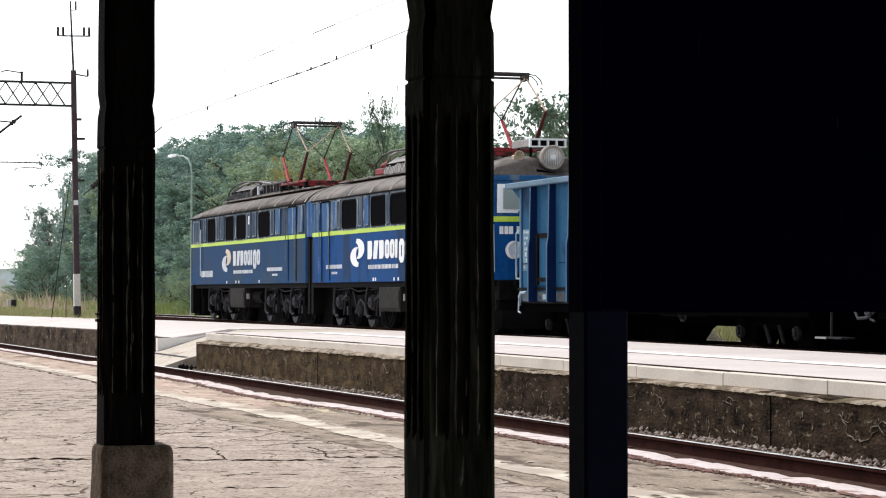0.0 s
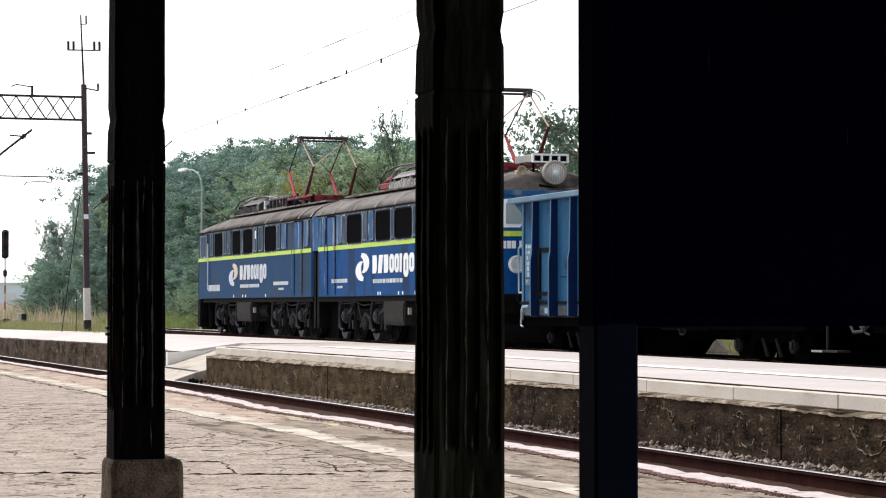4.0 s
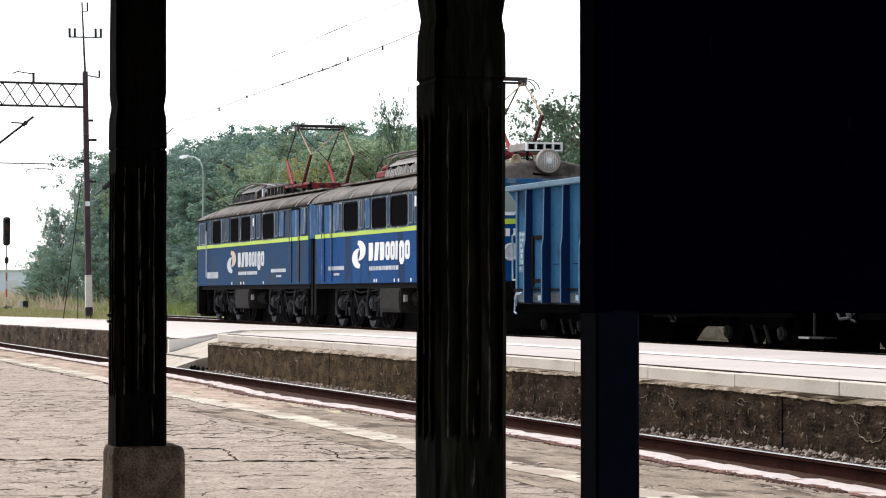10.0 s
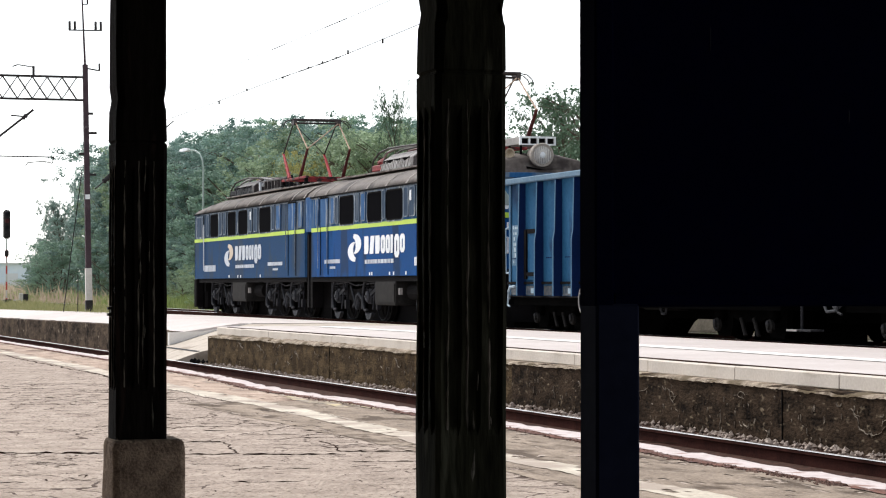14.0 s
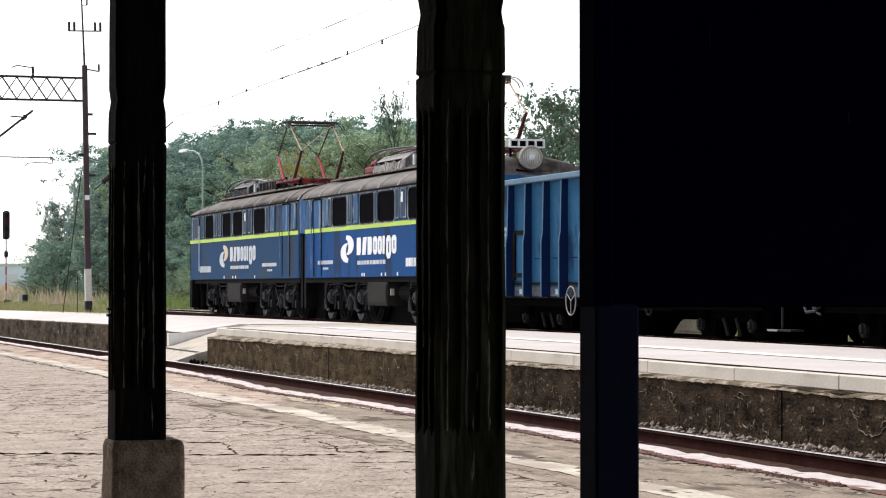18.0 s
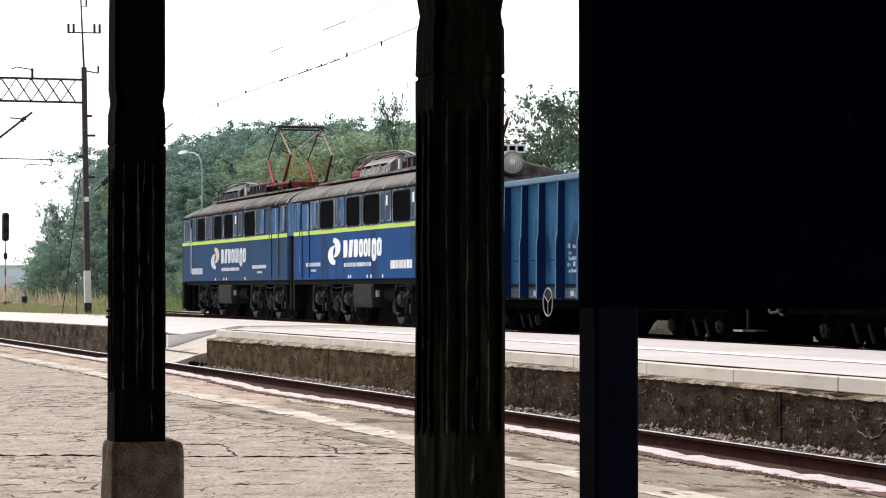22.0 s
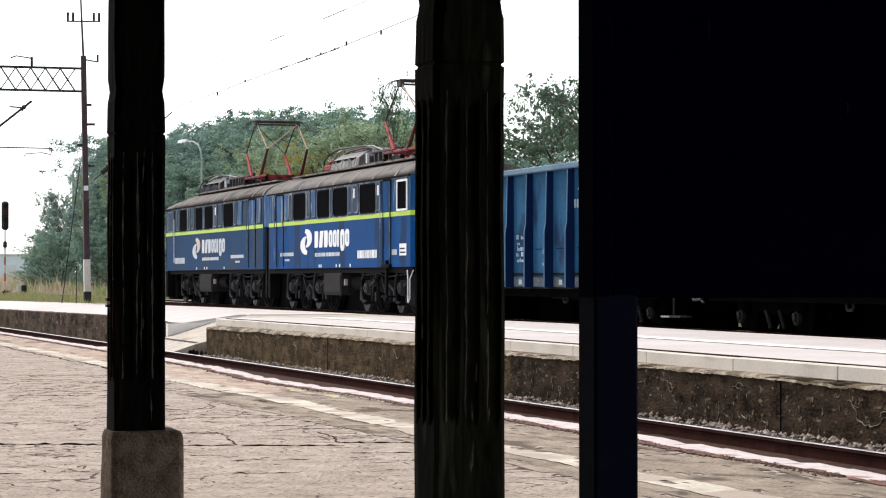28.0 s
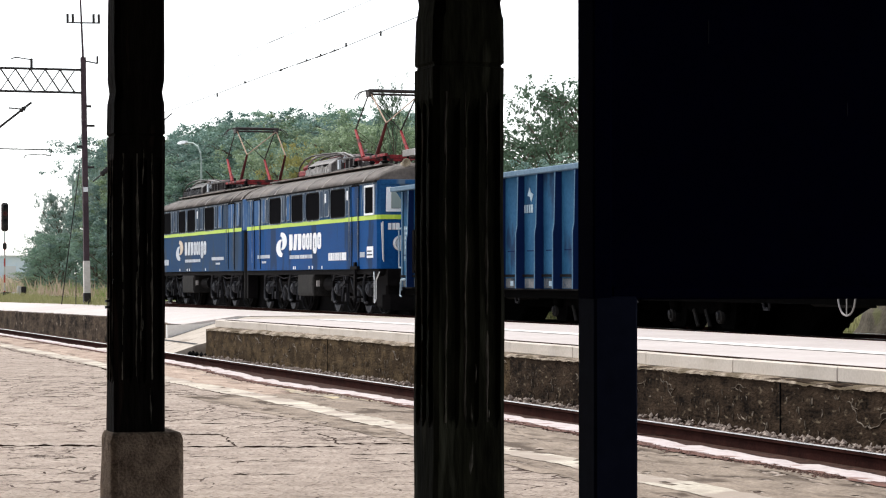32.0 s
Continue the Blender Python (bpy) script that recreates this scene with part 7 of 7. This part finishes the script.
signal = thing("railway_signal", (-134.4, 16.0, 0.15), "railway signal on a red and white banded post", "railway signal")
for i in range(7):
    part("post_band", Geo().tube((0, 0, 0.45 * i), (0, 0, 0.45 * (i + 1)), 0.045, 8), (REDW, MASTW)[i % 2], signal)
part("post_top", Geo().tube((0, 0, 3.15), (0, 0, 4.2), 0.04, 8), LAMPG, signal)
part("small_head", Geo().box(-0.08, 0.12, -0.11, 0.11, 2.75, 3.12), BLACK, signal, bevel=0.06)
sh = part("signal_head", Geo().box(-0.1, 0.12, -0.2, 0.2, 3.75, 5.35), BLACK, signal, "black signal head with rounded ends", bevel=0.1)
for i, m in enumerate((BLACK, GREASE, MAROON, GREASE)):
    part("signal_lens", Geo().disc((0.12, 0, 4.0 + 0.37 * i), (1, 0, 0), [(0, 0.13), (0.12, 0.13), (0.12, 0.1), (0.05, 0.09)], 12), m, sh)
part("foot", box(-0.18, 0.18, -0.18, 0.18, -0.1, 0.35), BLACK, signal)
for x, y, w, h, m, n, lab in ((-126, 15.8, 0.16, 0.75, MASTW, "trackside_marker", "small white and black trackside marker"), (-131, 15.85, 0.35, 0.4, BLACK, "point_lantern", "low black trackside lantern")):
    t = thing(n, (x, y, 0.15), lab, "trackside marker")
    part("body", box(-0.1, 0.1, -w, w * 0.3, 0, h), m, t, bevel=0.03)
    part("face", box(-0.05, 0.12, w * 0.32, w * 2.0, 0.15, h * 0.95), BLACK if m is MASTW else MASTW, t, bevel=0.03)

hall = thing("warehouse", (-520, 66, 0.2), "distant warehouse in a pale blue that stands for haze", "warehouse")
part("wall", box(0, 30, -14, 5.5, 0, 5.6), HALL, hall)
part("roof", box(-0.5, 30.5, -14.5, 6.0, 5.6, 5.9), HALLW, hall)
for i in range(4):
    part("gate", box(30.0, 30.15, -12 + 4.2 * i, -9.6 + 4.2 * i, 0.2, 3.4 + 0.3 * (i % 2)), HALLW, hall)


# ---- trees ----
def limb(g, a, b, r0, r1, rnd):
    mid = (Vector(a) + Vector(b)) / 2 + Vector((rnd.uniform(-1, 1), rnd.uniform(-1, 1), rnd.uniform(-0.3, 0.5))) * 0.12 * (Vector(b) - Vector(a)).length
    g.tube(a, mid, r0, 6, (r0 + r1) / 2, caps=False)
    g.tube(mid, b, (r0 + r1) / 2, 6, r1, caps=False)
    return mid


def make_tree(seed, leaf, density, size):
    """A tree of unit height 8: trunk with limbs and a crown of many leaf clumps."""
    r = random.Random(seed)
    wood, crown = Geo(), Geo()
    tips = []
    top = Vector((r.uniform(-0.4, 0.4), r.uniform(-0.4, 0.4), 5.6))
    limb(wood, (0, 0, 0), top, 0.17, 0.06, r)
    for i in range(15):
        h = 1.0 + 5.2 * i / 15 + r.uniform(-0.2, 0.2)
        a = r.uniform(0, 6.283)
        reach = (2.7 - 0.18 * abs(h - 2.6)) * r.uniform(0.65, 1.15)
        start = top * (h / 5.6) if h < 5.6 else top
        end = Vector((start.x + reach * math.cos(a), start.y + reach * math.sin(a), h + reach * r.uniform(0.3, 0.95)))
        end.z = min(end.z, 6.4 + 0.1 * (i % 5))
        mid = limb(wood, start, end, 0.06, 0.02, r)
        tips += [(end, 0.62), (mid, 0.6)]
        for _ in range(4):
            e = end + Vector((r.gauss(0, 0.7), r.gauss(0, 0.7), r.gauss(0.15, 0.6)))
            e.z = min(e.z, 6.6 + r.uniform(0, 0.4))
            wood.tube(mid, e, 0.016, 4, 0.006, caps=False)
            tips.append((e, r.uniform(0.35, 0.6)))
    tips += [(top + Vector((r.gauss(0, 0.5), r.gauss(0, 0.5), r.uniform(0.1, 1.3))), r.uniform(0.35, 0.6)) for _ in range(12)]
    tips += [(Vector((r.gauss(0, 1.2), r.gauss(0, 1.2), r.uniform(0.5, 2.2))), 0.6) for _ in range(8)]
    vs, fs = [], []
    for q in range(len(tips) * 5):
        c, s = tips[q // 5]
        c = c + Vector((r.gauss(0, 1), r.gauss(0, 1), r.gauss(0, 0.8))).normalized() * s * 1.15 * r.random() ** 0.5
        near = r.uniform(0.17, 0.34)
        for _ in range(int(density)):
            away = Vector((r.gauss(0, 1), r.gauss(0, 1), r.gauss(0, 0.7))).normalized()
            p = c + Vector((away.x, away.y, away.z * 0.7)) * near * r.random() ** 0.4
            if p.z < 0.2:
                continue
            facing = (away * 0.9 + Vector((0, 0, 0.7)) + Vector((r.gauss(0, 1), r.gauss(0, 1), r.gauss(0, 1))) * 0.25).normalized()
            u = facing.cross(Vector((r.gauss(0, 1), r.gauss(0, 1), r.gauss(0, 1)))).normalized()
            w = facing.cross(u)
            l, b = size * r.uniform(0.7, 1.3), size * r.uniform(0.45, 0.75)
            k = len(vs)
            vs += [p - u * l, p + w * b, p + u * l, p - w * b]
            fs.append((k, k + 1, k + 2, k + 3))
    crown.add(vs, fs)
    wm, cm = bpy.data.meshes.new("trunk"), bpy.data.meshes.new("crown")
    for me, geo, m in ((wm, wood, BARK), (cm, crown, leaf)):
        me.from_pydata(geo.v, [], geo.f)
        me.materials.append(m)
    return wm, cm


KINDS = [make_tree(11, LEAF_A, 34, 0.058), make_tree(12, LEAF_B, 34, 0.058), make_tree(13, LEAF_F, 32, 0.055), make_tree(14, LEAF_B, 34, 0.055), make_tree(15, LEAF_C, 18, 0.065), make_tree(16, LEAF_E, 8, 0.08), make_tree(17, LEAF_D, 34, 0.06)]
TOPS = [sorted(v.co.z for v in cm.vertices)[int(0.992 * len(cm.vertices))] for _, cm in KINDS]
LABELS = ["green leafy robinia tree in the trackside wood", "dull green tree in the trackside wood", "green leafy robinia tree in the trackside wood", "dense dull green tree in the trackside wood", "yellowing tree among green ones", "airy tree with loose small leaves", "tree at the edge of the wood, paled for haze"]
tree_rng = random.Random(21)


def tree(x, y, height, kind, wide=1.0):
    t = thing("tree", pose(x, y, ground_z(x, y) - 0.05, tree_rng.uniform(-4, 4), tree_rng.uniform(-4, 4), tree_rng.uniform(0, 360)), LABELS[kind], "tree", group="trackside wood")
    s = height / TOPS[kind]
    t.scale = (s * wide * tree_rng.uniform(0.95, 1.2),) * 2 + (s,)
    for name, me in zip(("trunk", "crown"), KINDS[kind]):
        ob = new(name, me)
        ob.parent = t


# outline heights by x at y = 26, read from the camera's view
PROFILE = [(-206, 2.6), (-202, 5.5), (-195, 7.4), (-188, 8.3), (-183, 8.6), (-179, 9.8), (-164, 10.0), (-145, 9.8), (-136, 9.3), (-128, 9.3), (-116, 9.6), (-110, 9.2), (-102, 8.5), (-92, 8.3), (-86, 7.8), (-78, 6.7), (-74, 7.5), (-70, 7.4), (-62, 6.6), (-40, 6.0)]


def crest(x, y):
    """Tree height at (x, y), fitted so the wood's outline matches the camera's view."""
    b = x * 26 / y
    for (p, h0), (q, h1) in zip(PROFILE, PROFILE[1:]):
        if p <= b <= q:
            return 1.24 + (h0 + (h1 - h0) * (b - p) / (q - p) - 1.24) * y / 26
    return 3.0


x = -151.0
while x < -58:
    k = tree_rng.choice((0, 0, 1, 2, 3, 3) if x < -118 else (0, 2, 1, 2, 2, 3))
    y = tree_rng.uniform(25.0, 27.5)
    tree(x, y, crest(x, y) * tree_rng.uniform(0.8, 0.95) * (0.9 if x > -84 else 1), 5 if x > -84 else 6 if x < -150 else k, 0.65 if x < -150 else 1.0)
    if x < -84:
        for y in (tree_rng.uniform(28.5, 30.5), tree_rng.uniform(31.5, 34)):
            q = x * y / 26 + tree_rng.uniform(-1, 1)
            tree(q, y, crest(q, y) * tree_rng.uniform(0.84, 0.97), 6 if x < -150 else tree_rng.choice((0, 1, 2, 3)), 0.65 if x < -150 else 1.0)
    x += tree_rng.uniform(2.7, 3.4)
for x, y, h in ((-96.5, 23.9, 6.9), (-98.2, 24.0, 6.2)):
    tree(x, y, h, 4, 0.5)
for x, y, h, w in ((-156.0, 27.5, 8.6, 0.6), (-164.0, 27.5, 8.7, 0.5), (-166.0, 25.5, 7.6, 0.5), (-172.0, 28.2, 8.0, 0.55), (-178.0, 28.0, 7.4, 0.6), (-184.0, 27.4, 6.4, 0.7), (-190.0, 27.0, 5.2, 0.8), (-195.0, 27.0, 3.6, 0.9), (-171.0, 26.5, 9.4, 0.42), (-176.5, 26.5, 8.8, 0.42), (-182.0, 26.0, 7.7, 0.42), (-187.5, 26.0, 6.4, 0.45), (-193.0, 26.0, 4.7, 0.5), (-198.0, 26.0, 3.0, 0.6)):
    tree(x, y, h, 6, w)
for x, y, h, w in ((-83.0, 24.0, 8.1, 0.22), (-66.5, 25.0, 6.9, 0.7), (-70.0, 25.4, 6.9, 0.5)):
    tree(x, y, h, 5, w)
for i in range(22):
    x = -176 + 5.6 * i + tree_rng.uniform(-2, 2)
    tree(x, tree_rng.uniform(22.6, 24.2), tree_rng.uniform(2.2, 4.6), tree_rng.choice((0, 1, 3)))


def blades(count, x0, x1, y0, y1, h0, h1, seed, thick=1.0, base=None):
    r = random.Random(seed)
    vs, fs = [], []
    for _ in range(count):
        x, y = r.uniform(x0, x1), r.uniform(y0, y1)
        if base is None and noise.noise((x * 0.2, y * 0.35, seed)) < -0.25:
            continue
        h = r.uniform(h0, h1) * (1 + 0.6 * noise.noise((x * 0.4, y * 0.5, 2)))
        a, w = r.uniform(0, 3.14), r.uniform(0.02, 0.05) * thick
        lx, ly = r.gauss(0, 0.25) * h, r.gauss(0, 0.25) * h
        z = ground_z(x, y) - 0.02 if base is None else base
        k = len(vs)
        vs += [(x - w * math.cos(a), y - w * math.sin(a), z), (x + w * math.cos(a), y + w * math.sin(a), z), (x + lx, y + ly, z + h)]
        fs.append((k, k + 1, k + 2))
    return Geo().add(vs, fs)


def grass(geo, material, label):
    me = bpy.data.meshes.new("grass")
    me.from_pydata(geo.v, [], geo.f)
    me.materials.append(material)
    tagged(new("grass", me), label, "grass", kind="stuff")


# Low dark trees added to stand for the shade seen under the wagons.
for i in range(11):
    tree(-66 + 1.35 * i + tree_rng.uniform(-0.4, 0.4), tree_rng.uniform(21.3, 22.2), tree_rng.uniform(1.3, 2.0), 5, 1.4)
for i in range(11):
    tree(-188 + 4.1 * i + tree_rng.uniform(-1, 1), tree_rng.uniform(22.4, 24.6), tree_rng.uniform(0.9, 1.7), 2, 1.5)
grass(blades(26000, -175, -45, 20.9, 24.0, 0.15, 0.5, 31), GRASS, "green and dry grass behind the tracks")
grass(blades(9000, -195, -118, 20.6, 26.0, 0.3, 0.75, 32), STRAW, "tall straw-coloured weeds before the trees")
for x, y, h in ((-108.5, 21.9, 1.7), (-110.8, 22.3, 2.3), (-113.2, 21.8, 1.6), (-116.0, 22.4, 2.0)):
    tree(x, y, h, 2, 1.1)
grass(blades(6000, -190, -124, 20.8, 24.5, 0.3, 0.8, 39), WEED, "green weeds among the straw")
grass(blades(12000, -124, -84, 20.7, 23.5, 0.35, 0.9, 38), WEED, "fresh green weeds before the trees")
grass(blades(9000, -140, -84, 12.6, 15.4, 0.1, 0.4, 33), GRASS, "short grass beyond the platform end")
grass(blades(7000, -330, -135, 19.5, 42.0, 0.5, 1.3, 34, 2.5), STRAW, "dry field weeds in the distance")
grass(blades(5000, -70, -18, 20.9, 23.0, 0.1, 0.4, 35), GRASS, "grass seen under the wagons")
grass(blades(10000, -215, -92, 15.6, 16.25, 0.16, 0.36, 36, 1.2, base=0.18), GRASS, "grass tufts beside the far rails")
far_pole = thing("lamp_pole", (-170.0, 25.0, 0.1), "thin pale pole among distant trees", "pole")
part("shaft", Geo().tube((0, 0, 0), (0, 0, 8.6), 0.08, 8, 0.06), LAMPG, far_pole)
for hx, wide, tall in ((-49.2, 3.6, 0.95), (-38.2, 2.2, 1.05), (-44.3, 0.7, 0.3)):
    rings = [[(hx + wide * q * math.cos(a) * (1 + 0.2 * noise.noise((a, h * 3, hx))), 20.5 + 0.4 * q * math.sin(a), 0.1 + tall * h + 0.1 * noise.noise((a * 2, h * 5, hx))) for a in [2 * math.pi * i / 24 for i in range(24)]] for q, h in ((1.0, 0.0), (0.9, 0.25), (0.72, 0.5), (0.5, 0.78), (0.3, 0.93), (0.1, 1.0))]
    tagged(part("earth_mound", Geo().loft(rings), MOUND), "grey-brown weedy earth mound behind the tracks", "earth mound", group="earth mounds")
grass(blades(2200, -50, -34, 19.8, 20.3, 0.05, 0.14, 41, base=0.12), WEED, "green weeds at the foot of the earth mounds")
motions()
